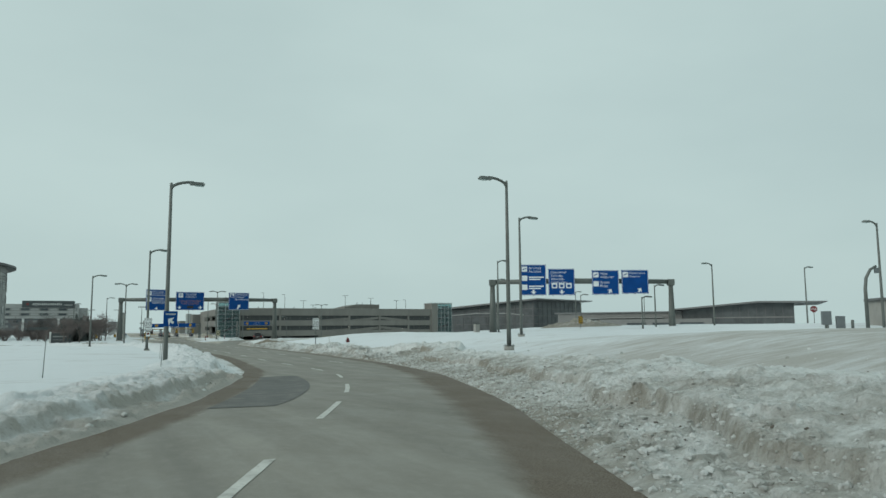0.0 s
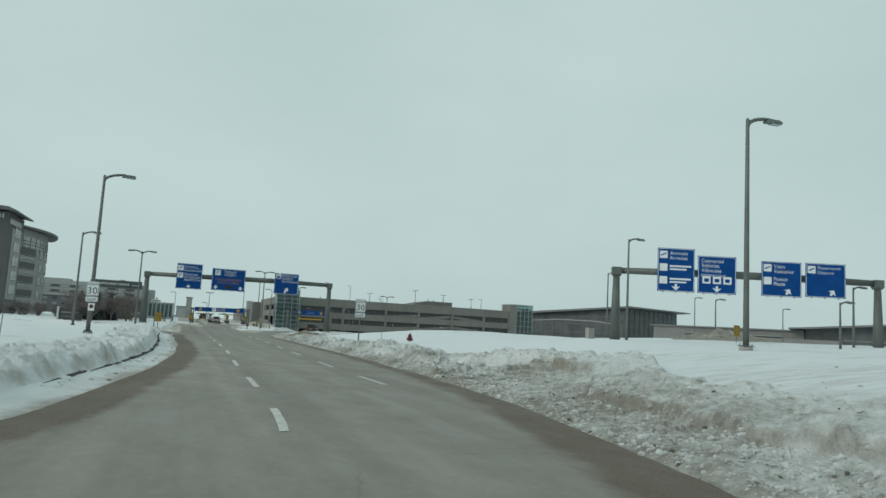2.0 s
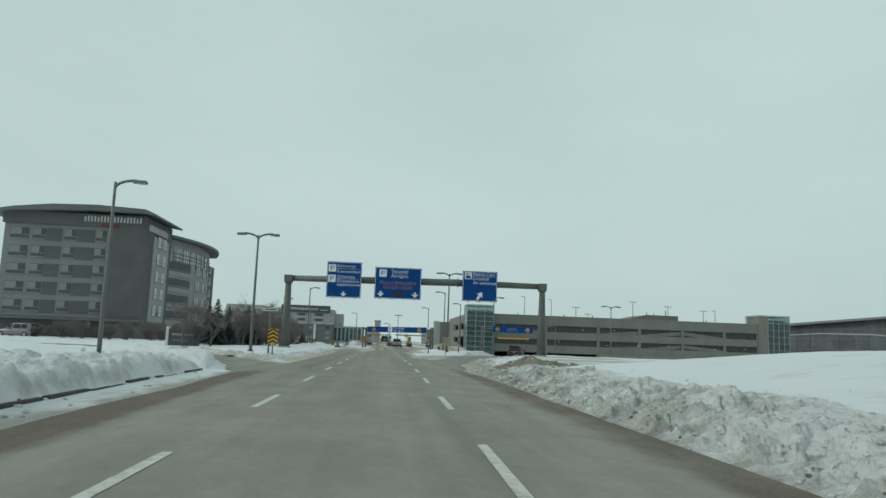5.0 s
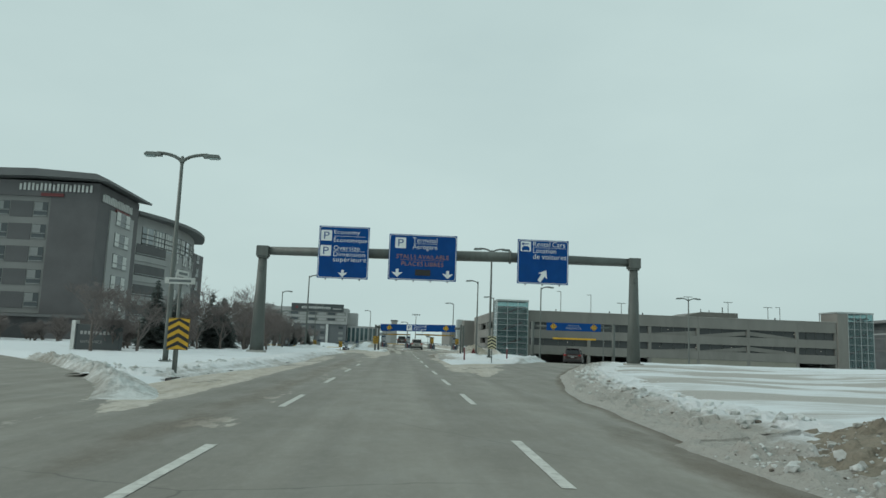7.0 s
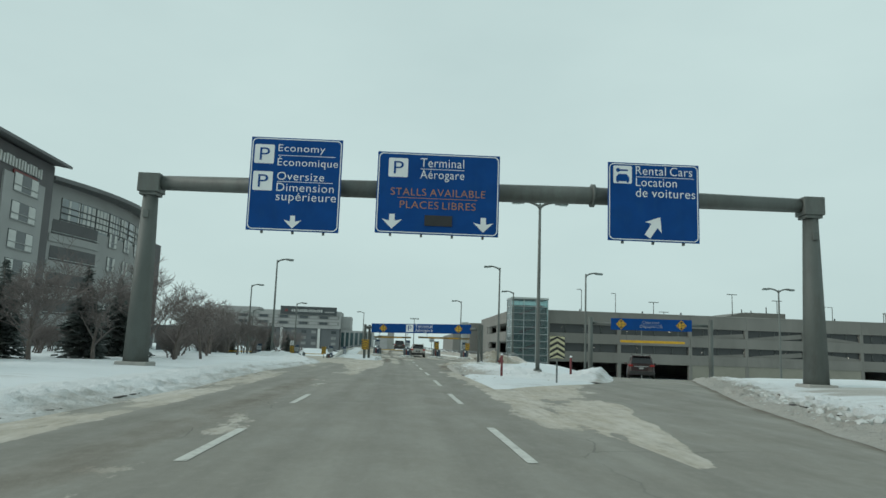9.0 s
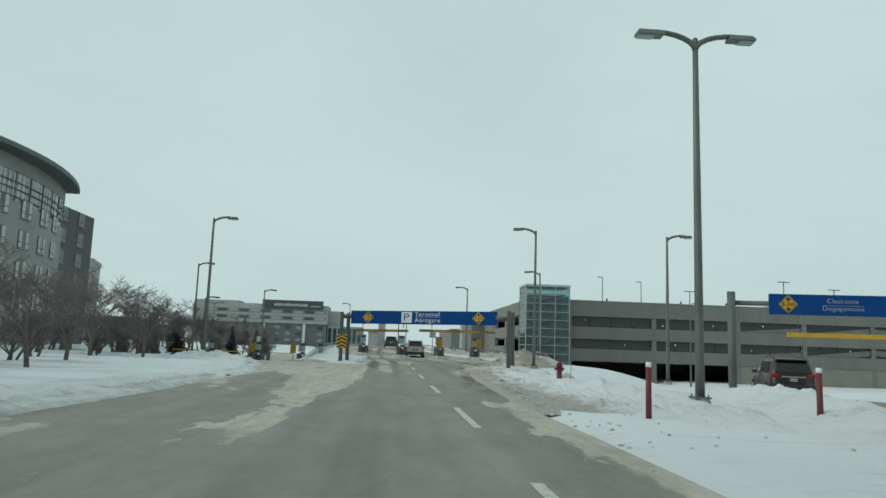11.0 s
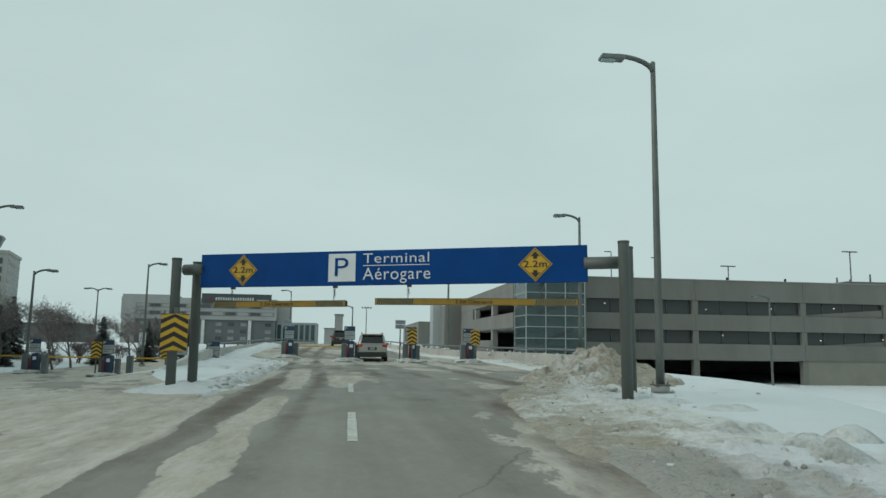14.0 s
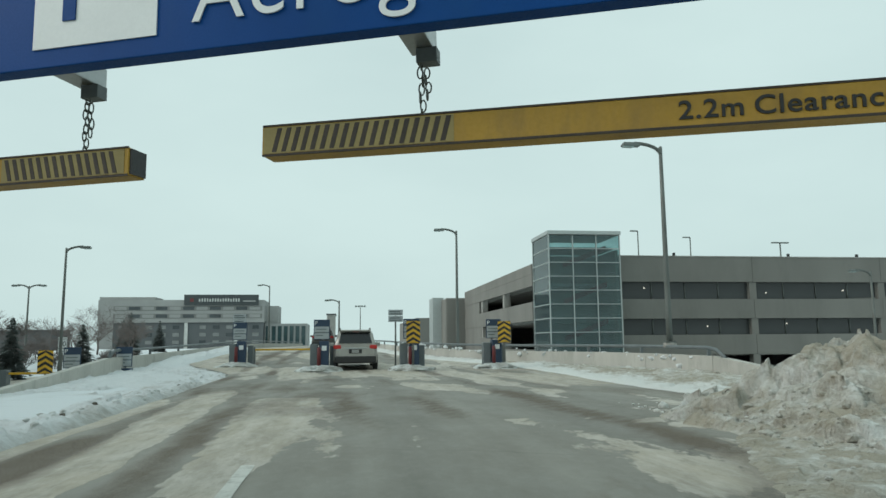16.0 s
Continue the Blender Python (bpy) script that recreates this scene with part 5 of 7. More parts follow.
for x, y, tall, arms in ((49.3, 250, 8.0, 1), (72.9, 233, 6.6, 2), (60, 238, 5.0, 2), (83, 236, 6.0, 2), (94, 240, 5.5, 2), (57, 252, 7.6, 1), (66.5, 250, 4.0, 2), (100, 246, 6, 1)):
    roof_lamp(x, y, 6.5, tall, arms)
for x in (43.5, 54.6, 61.5, 89.5):
    t = thing("roof_signal", pose(x, 228.6, 6.5), "small dark signal box on a short roof pole", "signal", "signals on the garage roof")
    part("pole", tube(bmesh.new(), [(0, 0, 0), (0, 0, 2.6)], [0.05, 0.05], 6), M_POLE, t)
    part("signal_box", box(bmesh.new(), -0.1, 0.1, -0.1, 0.1, 2.3, 2.65, 0.02), M_BLACK, t)


def stair_tower(x0, x1, y0, y1, z0, z1, cols, rows, side_cols, label, solid=0.0):
    """A glazed stair tower: panes in a silver grid, stairs and a core behind them, a flat cap."""
    t = thing("stair_tower", pose(0, 0, 0), label, "stair tower", "stair towers of the garage")
    part("cap", box(bmesh.new(), x0 - 0.12, x1 + 0.12, y0 - 0.12, y1 + 0.1, z1 - 0.22, z1 + 0.1, 0.04), M_MULLION, t)
    part("core_wall", box(bmesh.new(), x0 + 0.3, x1 - 0.1, y1 - 0.4, y1, z0, z1 - 1.5), M_CONC, t)
    part("side_wall", box(bmesh.new(), x1 - 0.3, x1 - 0.06, y0 + 0.3, y1 - 0.42, z0, z1 - 1.5), M_CONC, t)
    xs = [x0 + solid + (x1 - x0 - solid) * k / cols for k in range(cols + 1)]
    zs = [z0 + (z1 - 0.25 - z0) * k / rows for k in range(rows + 1)]
    if solid:
        part("concrete_pier", box(bmesh.new(), x0, x0 + solid - 0.05, y0, y1 - 0.45, z0, z1 - 0.25, 0.03), M_GARAGE, t)
    for x in xs:
        part("mullion", box(bmesh.new(), x - 0.04, x + 0.04, y0 - 0.06, y0 + 0.08, z0, z1 - 0.23, 0.01), M_MULLION, t)
    for z in zs[:-1]:
        part("transom", box(bmesh.new(), x0 + solid + 0.06, x1 - 0.06, y0 - 0.045, y0 + 0.07, z - 0.032, z + 0.032, 0.01), M_MULLION, t)
    pane = mesh_of("pane", box(bmesh.new(), -0.5, 0.5, -0.01, 0.01, -0.5, 0.5), M_CLEAR)
    w, h = xs[1] - xs[0] - 0.08, zs[1] - zs[0] - 0.064
    for i in range(cols):
        for j in range(rows):
            again("pane", pane, t, Matrix.LocRotScale((xs[i] + w / 2 + 0.04, y0 + 0.02, zs[j] + h / 2 + 0.032), None, (w, 1, h))).visible_shadow = False
    ys = [y0 + (y1 - y0) * k / side_cols for k in range(side_cols + 1)]
    for y in ys[1:]:
        part("mullion", box(bmesh.new(), x0 - 0.06, x0 + 0.08, y - 0.05, y + 0.05, z0, z1 - 0.23, 0.01), M_MULLION, t)
    if not solid:
        for z in zs[:-1]:
            part("transom", box(bmesh.new(), x0 - 0.045, x0 + 0.07, y0 + 0.09, y1, z - 0.04, z + 0.04, 0.01), M_MULLION, t)
        for i in range(side_cols):
            for j in range(rows):
                again("pane", pane, t, Matrix.LocRotScale((x0 + 0.02, (ys[i] + ys[i + 1]) / 2, zs[j] + h / 2 + 0.045), Euler((0, 0, radians(90))), (ys[1] - ys[0] - 0.1, 1, h))).visible_shadow = False
    for k in range(int((z1 - z0) / 3.1)):
        z = z0 + 0.8 + 3.1 * k
        part("stair_flight", slab(bmesh.new(), [(x0 + 1.4, z), (x1 - 1.0, z + 1.5), (x1 - 1.0, z + 1.95), (x0 + 1.4, z + 0.45)], y0 + 0.55, y0 + 0.7), M_STAIR, t, "red-painted stair flight")
        part("landing", box(bmesh.new(), x0 + 0.3, x1 - 0.35, y0 + 0.8, y1 - 0.45, z + 1.55, z + 1.8), M_INSIDE, t)
    return t


stair_tower(31.1, 37.3, 225.8, 230.9, -2.6, 10.5, 3, 11, 1, "glazed stair tower with silver grid and red stairs")
stair_tower(101.7, 109.3, 226.6, 233.0, -2.2, 10.75, 4, 8, 1, "glazed stair tower with a concrete pier", 2.2)

# ---- hotels ----
M_FASCIA = mat("dark_brick_fascia", (0.118, 0.117, 0.118), 0.8, 0, 0.12, 0.3, 20, 0.2)
M_HOTELWALL = mat("hotel_panel", (0.21, 0.212, 0.205), 0.85, 0, 0.1, 0.25, 20, 0.15)
# the facade panels' own colour; also stands in for shade in the balcony recesses
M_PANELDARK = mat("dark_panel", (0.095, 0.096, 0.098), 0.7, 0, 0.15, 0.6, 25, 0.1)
M_SIGNDARK = mat("dark_sign_face", (0.05, 0.06, 0.062), 0.6, 0, 0.1, 0.6, 30, 0.05)
M_SIGNRED = mat("red_sign_letters", (0.16, 0.035, 0.035), 0.6, 0, 0.1, 1, 30, 0.05)

M_HWIN = mat("hotel_net_curtain", (0.24, 0.25, 0.245), 0.8, 0, 0.2, 0.7, 15, 0.05)
window_frame = mesh_of("window_frame", box(box(bmesh.new(), -0.5, 0.5, -0.04, 0.04, -0.5, -0.44), -0.5, 0.5, -0.04, 0.04, -0.16, -0.11), M_HWIN)
window_pane = mesh_of("pane", box(bmesh.new(), -0.49, 0.49, 0.0, 0.03, -0.5, 0.5), M_WINDOW)
curtain_mesh = mesh_of("curtain", box(bmesh.new(), -0.47, 0.12, -0.02, -0.005, -0.08, 0.47), M_HWIN)
dark_mesh = mesh_of("dark_panel", box(bmesh.new(), -0.5, 0.5, -0.01, 0.04, -0.5, 0.5), M_PANELDARK)


def hotel_window(parent, x, y, z, w, h, turn=0.0, curtain=True):
    m = Matrix.LocRotScale((x, y, z), Euler((0, 0, radians(turn))), (w, 1, h))
    p = again("window", window_pane, parent, m)
    again("window_frame", window_frame, p, Matrix.Translation((0, -0.035, 0)))
    if curtain:
        again("curtain", curtain_mesh, p, Matrix.Translation((0, 0, 0)))


def letter_bars(parent, x, z, width, height, count, y, material, turn=0.0):
    """A row of upright bars in place of a brand name, along +x, or along +y when turned."""
    step = width / (2 * count)
    for k in range(2 * count):
        tall = height * (1.0 if k % 4 else 0.86)
        if turn:
            bm = box(bmesh.new(), x, x + 0.12, y + step * (k + 0.1), y + step * (k + 0.62), z, z + tall, 0.02)
        else:
            bm = box(bmesh.new(), x + step * (k + 0.1), x + step * (k + 0.62), y - 0.14, y - 0.02, z, z + tall, 0.02)
        part("sign_bar", bm, material, parent)


drape_mesh = mesh_of("curtain", box(bmesh.new(), -0.5, 0.5, -0.02, -0.005, -0.5, 0.5), M_CURTAIN)


def curtained_window(parent, x, y, z, w, h, turn):
    """A dark window with a pale curtain drawn to either side."""
    m = Matrix.LocRotScale((x, y, z), Euler((0, 0, radians(turn))), (w, 1, h))
    p = again("window", window_pane, parent, m)
    again("window_frame", window_frame, p, Matrix.Translation((0, -0.035, 0)))
    for s in (-1, 1):
        again("curtain", drape_mesh, p, Matrix.LocRotScale((s * 0.33, -0.004, 0.02), None, (0.28, 1, 0.9)))


M_HGLASS = glass_mat("hotel_top_glass", (0.27, 0.30, 0.31))
h1 = thing("hotel_building", pose(0, 0, 0), "grey and dark brick six-storey hotel with flat overhanging roof", "hotel")
part("brick_tower", box(bmesh.new(), -26.6, -21.5, 162.5, 174.4, -0.4, 17.3, 0.03), M_BRICK, h1, "dark brick corner tower")
part("main_block", box(bmesh.new(), -40.6, -26.62, 162.8, 178, 2.9, 16.0, 0.03), M_HOTELWALL, h1)
part("ground_floor", box(bmesh.new(), -40.4, -26.63, 163.6, 177.8, -0.4, 2.88), M_PANELDARK, h1)
part("fascia", box(bmesh.new(), -40.8, -26.62, 162.45, 178, 15.6, 17.3, 0.03), M_FASCIA, h1)
part("tower_base", box(bmesh.new(), -26.62, -21.3, 162.2, 174.6, -0.4, 2.7, 0.03), M_PANELDARK, h1, "dark ground storey")
part("canopy_band", box(bmesh.new(), -41, -21.0, 161.8, 163.5, 2.55, 2.85, 0.02), M_ROOFTRIM, h1)
out = [(-42.6, 16.75), (-39, 17.15), (-34, 17.4), (-28, 17.6), (-21.5, 17.5), (-20.1, 17.25), (-20.1, 17.5), (-21.5, 18.1), (-28, 18.4), (-34, 18.25), (-39, 17.7), (-42.6, 17.0)]
part("roof", slab(bmesh.new(), out, 161.2, 174.9), M_ROOFTRIM, h1, "dark curved overhanging roof")
for r in range(5):
    z = 4.35 + 2.47 * r
    for a, b, kind in ((-39.8, -37.3, 1), (-36.8, -35.0, 1), (-34.9, -32.9, 0), (-32.6, -31.0, 1), (-30.9, -28.5, 0), (-28.4, -26.95, 1)):
        if kind:
            hotel_window(h1, (a + b) / 2, 162.76, z, b - a, 1.55)
        else:
            again("dark_panel", dark_mesh, h1, Matrix.LocRotScale(((a + b) / 2, 162.765, z - 0.05), None, (b - a, 1, 1.75)))
part("side_panel", box(bmesh.new(), -21.5, -21.32, 165.6, 172.6, 2.6, 14.9, 0.02), M_STUCCO, h1)
for r in range(5):
    curtained_window(h1, -21.28, 169.2, 4.4 + 2.47 * r, 4.3, 1.65, 90)
letter_bars(h1, -30.0, 16.2, 7.9, 0.8, 9, 162.44, M_CURTAIN)
letter_bars(h1, -21.45, 15.45, 8.8, 0.9, 9, 163.2, M_CURTAIN, 90)
part("sign_bar", box(bmesh.new(), -27.6, -25.2, 162.3, 162.42, 15.6, 15.95, 0.02), M_SIGNRED, h1)
part("sign_bar", box(bmesh.new(), -21.45, -21.3, 167, 171, 14.95, 15.3, 0.02), M_SIGNRED, h1)


def bow(y, deep=3.2):
    return -22.8 + deep * (1 - ((y - 189) / 14.5) ** 2)


def bowed(z0, z1, deep, out=0.0, y0=175.0, y1=203.0):
    ys = np.linspace(y0, y1, 18)
    return plate(bmesh.new(), [(bow(y, deep) + out, y) for y in ys] + [(-38, y1), (-38, y0)], z0, z1)


part("round_wing", bowed(-0.4, 12.3, 2.6), M_STUCCO, h1, "bowed stucco wing")
part("glass_storey", bowed(12.3, 14.9, 2.5), M_HGLASS, h1, "curved glass top storey")
part("wall_band", bowed(14.9, 16.1, 2.6), M_STUCCO, h1)
part("wall_pier", bowed(12.3, 14.9, 2.6, 0.02, 175.0, 177.2), M_STUCCO, h1)
part("eave", bowed(16.1, 16.5, 3.0, 1.4, 174.5, 203.5), M_ROOFTRIM, h1)
rc = random.Random(77)
for k in range(34):
    q = 177.6 + 0.74 * k
    if rc.random() < 0.72:
        wq = rc.uniform(0.22, 0.62)
        part("curtain", plate(bmesh.new(), [(bow(q, 2.5) + 0.035, q), (bow(q + wq, 2.5) + 0.035, q + wq), (bow(q + wq, 2.5) + 0.01, q + wq), (bow(q, 2.5) + 0.01, q)], 12.5, 14.8), M_CURTAIN, h1)
for k in range(10):
    q = 177.3 + 2.75 * k
    part("mullion", box(bmesh.new(), bow(q, 2.5) - 0.02, bow(q, 2.5) + 0.09, q - 0.05, q + 0.05, 12.31, 14.89), M_ROOFTRIM, h1)
part("recess", box(bmesh.new(), -36, -23.6, 174.4, 175.0, -0.4, 16.2), M_BRICK, h1)
for z in (12.75, 13.4, 14.0):
    ys = np.linspace(177.2, 202.6, 16)
    part("rail_band", tube(bmesh.new(), [(bow(y, 2.5) + 0.12, y, z) for y in ys], [0.06] * 16, 6), M_ROOFTRIM, h1)
for r in range(4):
    z = 2.6 + 2.6 * r
    y = 179.5
    part("balcony", plate(bmesh.new(), [(bow(q, 2.6) + 0.15, q) for q in np.linspace(176, 183.5, 5)] + [(-24, 183.5), (-24, 176)], z, z + 0.75), M_STUCCO, h1)
    part("railing", tube(bmesh.new(), [(bow(q, 2.6) + 0.2, q, z + 0.95) for q in np.linspace(176.2, 183.3, 5)], [0.04] * 5, 6), M_MULLION, h1)
    # the recess is not hollowed out: its shade is a dark slab on the wall
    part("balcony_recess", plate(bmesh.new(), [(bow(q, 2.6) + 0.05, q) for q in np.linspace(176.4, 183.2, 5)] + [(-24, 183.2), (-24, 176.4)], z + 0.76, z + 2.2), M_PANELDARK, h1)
    for q in (186.5, 190.5, 194.5, 198.2):
        slope = math.degrees(math.atan2(1, 2 * 2.6 * (q - 189) / 14.5**2 * -1)) if abs(q - 189) > 0.1 else 90
        curtained_window(h1, bow(q, 2.6) + 0.06, q, z + 1.5, 1.9, 1.6, slope)
part("rear_wing", box(bmesh.new(), -38, -23.9, 203.4, 214, -0.4, 15.2, 0.03), M_BRICK, h1)
for r in range(6):
    for q in (206, 210.5):
        hotel_window(h1, -23.85, q, 2.6 + 2.35 * r, 1.7, 1.6, 90)
hc = thing("entrance_canopy", pose(0, 0, 0), "low dark flat canopy on square posts by the hotel", "canopy")
part("slab", box(bmesh.new(), -15.0, -9.0, 186, 194, 2.3, 2.9, 0.05), M_ROOFTRIM, hc)
for x, y in ((-9.8, 187), (-9.8, 193), (-14.2, 187), (-14.2, 193)):
    part("post", box(bmesh.new(), x - 0.35, x + 0.35, y - 0.35, y + 0.35, -1.1, 2.29, 0.02), M_BRICK, hc)

M_LOWBLOCK = mat("slate_grey_cladding", (0.12, 0.13, 0.135), 0.8, 0, 0.1, 0.3, 20, 0.1)
h2 = thing("hotel_tower", pose(0, 0, 0), "far light grey slab hotel with dark lower floors and roof sign", "hotel")
part("upper_block", box(bmesh.new(), -60.5, -11.0, 399.6, 415, 8.2, 15.2, 0.05), M_STUCCO_LT, h2, "light grey upper storeys")
part("lower_block", box(bmesh.new(), -56, -11.2, 400.2, 415, -0.3, 8.18, 0.05), M_LOWBLOCK, h2)
part("end_wall", box(bmesh.new(), -60.3, -56.02, 399.9, 415, -0.3, 8.19, 0.05), M_STUCCO_LT, h2)
part("lift_head", box(bmesh.new(), -11, -7, 404, 414, -0.3, 13.5, 0.05), M_STUCCO_LT, h2)
part("lift_head", box(bmesh.new(), -60.3, -44, 400, 410, 15.2, 16.1, 0.05), M_STUCCO_LT, h2)
for x in (-34.5, -19.5):
    part("white_pier", box(bmesh.new(), x - 0.5, x + 0.5, 399.7, 400.19, -0.3, 8.15, 0.02), M_CURTAIN, h2)
part("sign_board", box(bmesh.new(), -35.2, -12.7, 398.9, 399.4, 13.5, 16.8, 0.05), M_SIGNDARK, h2, "dark sign board with pale letter bars")
letter_bars(h2, -30.8, 14.6, 12.6, 1.0, 8, 398.88, M_CURTAIN)
part("sign_bar", box(bmesh.new(), -33.4, -32.3, 398.7, 398.88, 14.6, 15.6, 0.03), M_SIGNRED, h2)
part("sign_bar", box(bmesh.new(), -17.4, -13.6, 398.7, 398.88, 14.55, 15.0, 0.03), M_STUCCO, h2)
for z in (12.6, 10.2):
    for k in range(11):
        part("window", box(bmesh.new(), -55.5 + 4.0 * k, -52.2 + 4.0 * k, 399.45, 399.58, z - 0.5, z + 0.5), M_WINDOW if k % 2 else M_STUCCO_LT, h2)
    part("window_band", box(bmesh.new(), -56, -11.6, 399.56, 399.62, z - 0.75, z + 0.7), M_HOTELWALL, h2)
for r in range(3):
    for k in range(11):
        x = -54.5 + 4.0 * k
        if abs(x + 34.5) > 1.2 and abs(x + 19.5) > 1.2:
            part("window", box(bmesh.new(), x, x + 1.9, 400.05, 400.18, 1.6 + 2.3 * r, 2.7 + 2.3 * r), M_HWIN if (k + r) % 3 else M_WINDOW, h2)
gb2 = thing("glass_building", pose(0, 0, 0), "low far building with glass bays", "building")
part("glass_body", box(bmesh.new(), -11, 2.2, 402, 420, -0.3, 7.8, 0.05), M_STUCCO, gb2)
for k in range(7):
    part("window", box(bmesh.new(), -10.6 + 1.85 * k, -9.4 + 1.85 * k, 401.8, 401.99, 1.0, 7.0), M_GLASS, gb2)
for x0, x1, y, z1, w in ((3, 9, 460, 7.0, M_STUCCO), (8, 10.8, 420, 11.3, M_CONC), (-100, -66, 380, 5.5, M_BRICK), (-76, -66, 330, 3.4, M_STUCCO), (-240, -140, 420, 7, M_HOTELWALL), (36, 60, 420, 5, M_STUCCO)):
    t = thing("distant_building", pose(0, 0, 0), "low plain grey building far behind the ramp", "building", "far buildings")
    part("wall", box(bmesh.new(), x0, x1, y, y + 14, -0.5, z1, 0.05), w, t)
    part("roof", box(bmesh.new(), x0 - 0.3, x1 + 0.3, y - 0.3, y + 14.3, z1 + 0.003, z1 + 0.35, 0.03), M_ROOFTRIM, t)

# ---- control tower ----
ct = thing("control_tower", pose(-132.5, 455, 0, 0, 0, 14), "pale concrete office tower with a dark glazed cab on top", "control tower")
part("shaft", box(bmesh.new(), -13.0, 13.0, -13, 13, -0.5, 33.2, 0.2), M_CONC, ct)
part("parapet", box(bmesh.new(), -13.4, 13.4, -13.4, 13.4, 33.0, 34.3, 0.1), M_CONC, ct)
for r in range(8):
    for k in range(11):
        for side in (0, 1):
            x0, z0 = -11.9 + 2.2 * k, 4.6 + 3.5 * r
            bm = box(bmesh.new(), x0, x0 + 1.25, -13.12, -12.98, z0, z0 + 2.3) if side == 0 else box(bmesh.new(), 12.98, 13.12, x0, x0 + 1.25, z0, z0 + 2.3)
            part("window", bm, M_WINDOW, ct)
part("cab", tube(bmesh.new(), [(0, 0, 34.2), (0, 0, 35.6), (0, 0, 36.2), (0, 0, 40.2), (0, 0, 40.9), (0, 0, 41.4)], [6.2, 7.2, 7.6, 9.4, 9.0, 6.0], 12), M_WINDOW, ct, "dark glazed cab")
part("cab_roof", tube(bmesh.new(), [(0, 0, 40.6), (0, 0, 41.3), (0, 0, 42.2)], [9.0, 8.6, 3.4], 12), M_ROOFTRIM, ct)
for x, z in ((-7, 46), (2.6, 46), (3.6, 47), (-1, 43.5)):
    part("mast", tube(bmesh.new(), [(x, 0, 40.5), (x, 0, z)], [0.25, 0.15], 6), M_POLE, ct)

# ---- air terminal across the field ----
M_TGLASS = glass_mat("terminal_glass", (0.10, 0.11, 0.112), 0.45)
M_TGLASS.node_tree.nodes["Principled BSDF"].inputs["Specular IOR Level"].default_value = 0.25
M_TROOF = mat("terminal_roof", (0.17, 0.175, 0.175), 0.6, 0, 0.1, 0.1, 10, 0.05)
tm = thing("terminal_building", pose(143.5, 226.3, 0, 0, 0, 25), "long glazed terminal hall under a broad flat roof", "terminal")


def prism(low, high):
    """A body between a four-cornered underside and a four-cornered top."""
    bm = bmesh.new()
    a, b = [bm.verts.new(v) for v in low], [bm.verts.new(v) for v in high]
    bm.faces.new(a[::-1]), bm.faces.new(b)
    for k in range(4):
        bm.faces.new((a[k], a[(k + 1) % 4], b[(k + 1) % 4], b[k]))
    return bm


part("roof", prism([(-1, -1, 12.35), (41.5, -1, 12.6), (41.5, 46, 9.6), (-1, 46, 9.4)], [(-1, -1, 12.85), (41.5, -1, 12.95), (41.5, 46, 10.3), (-1, 46, 10.1)]), M_TROOF, tm, "wide overhanging sloped roof")
part("glass_hall", prism([(1.5, 2, -1), (37, 2, -1), (37, 44, -1), (1.5, 44, -1)], [(1.5, 2, 12.1), (37, 2, 12.3), (37, 44, 9.6), (1.5, 44, 9.4)]), M_TGLASS, tm)
for k in range(12):
    part("mullion", box(bmesh.new(), 1.5 + 3.2 * k, 1.7 + 3.2 * k, 1.85, 1.99, -1, 12.1), M_ROOFTRIM, tm)
for k in range(11):
    part("mullion", box(bmesh.new(), 1.35, 1.49, 2.2 + 4.1 * k, 2.4 + 4.1 * k, -1, 12.0 - 0.26 * k), M_ROOFTRIM, tm)
for z in (3.4, 6.4, 9.0):
    part("band", box(bmesh.new(), 1.4, 37.1, 1.8, 1.98, z, z + 0.35), M_ROOFTRIM, tm)
    part("band", box(bmesh.new(), 1.3, 1.48, 2.1, 44, z, z + 0.35), M_ROOFTRIM, tm)
part("doorway_canopy", tube(bmesh.new(), [(-7, 36, 6.9), (-7.6, 22, 7.6), (-8, 8, 7.4), (-8.2, 0, 6.7)], [0.16] * 4, 6), M_STUCCO_LT, tm, "thin pale curved canopy")
for y in (1, 12, 24, 35):
    part("canopy_post", tube(bmesh.new(), [(-7.8, y, -1), (-7.8, y, 7.0)], [0.14, 0.14], 6), M_ROOFTRIM, tm)
t2 = thing("terminal_wing", pose(167.7, 177.8, 0, 0, 0, -48.8), "grey terminal wing with a glazed hall under a rising roof", "terminal")
part("low_hall", box(bmesh.new(), -41, -0.2, 1.0, 26, -1, 6.7, 0.05), M_HOTELWALL, t2)
part("low_roof", box(bmesh.new(), -42, -0.3, 0.4, 27, 6.703, 7.1, 0.05), M_TROOF, t2)
part("snowy_ledge", box(bmesh.new(), -32, -6, -0.6, 0.98, 4.95, 5.2, 0.05), M_STUCCO_LT, t2, "snow-covered ledge")
part("front_block", box(bmesh.new(), -26, 9, -3.0, 0.98, -1, 4.6, 0.05), M_HOTELWALL, t2)
for a, b in ((-17, -11), (-9, -3), (-0.5, 6.5)):
    part("window", box(bmesh.new(), a, b, -3.1, -2.99, 2.3, 3.4), M_WINDOW, t2)
part("roof", slab(bmesh.new(), [(-4, 7.3), (0, 7.45), (22.3, 9.25), (32.3, 9.0), (41.2, 9.15), (41.2, 9.4), (22.3, 9.75), (0, 7.95), (-4, 7.7)], -2, 34), M_TROOF, t2, "roof that rises to a long overhang")
part("glass_hall", slab(bmesh.new(), [(0, -1), (32.3, -1), (32.3, 8.95), (22.3, 9.2), (0, 7.4)], 1.0, 30), M_TGLASS, t2)
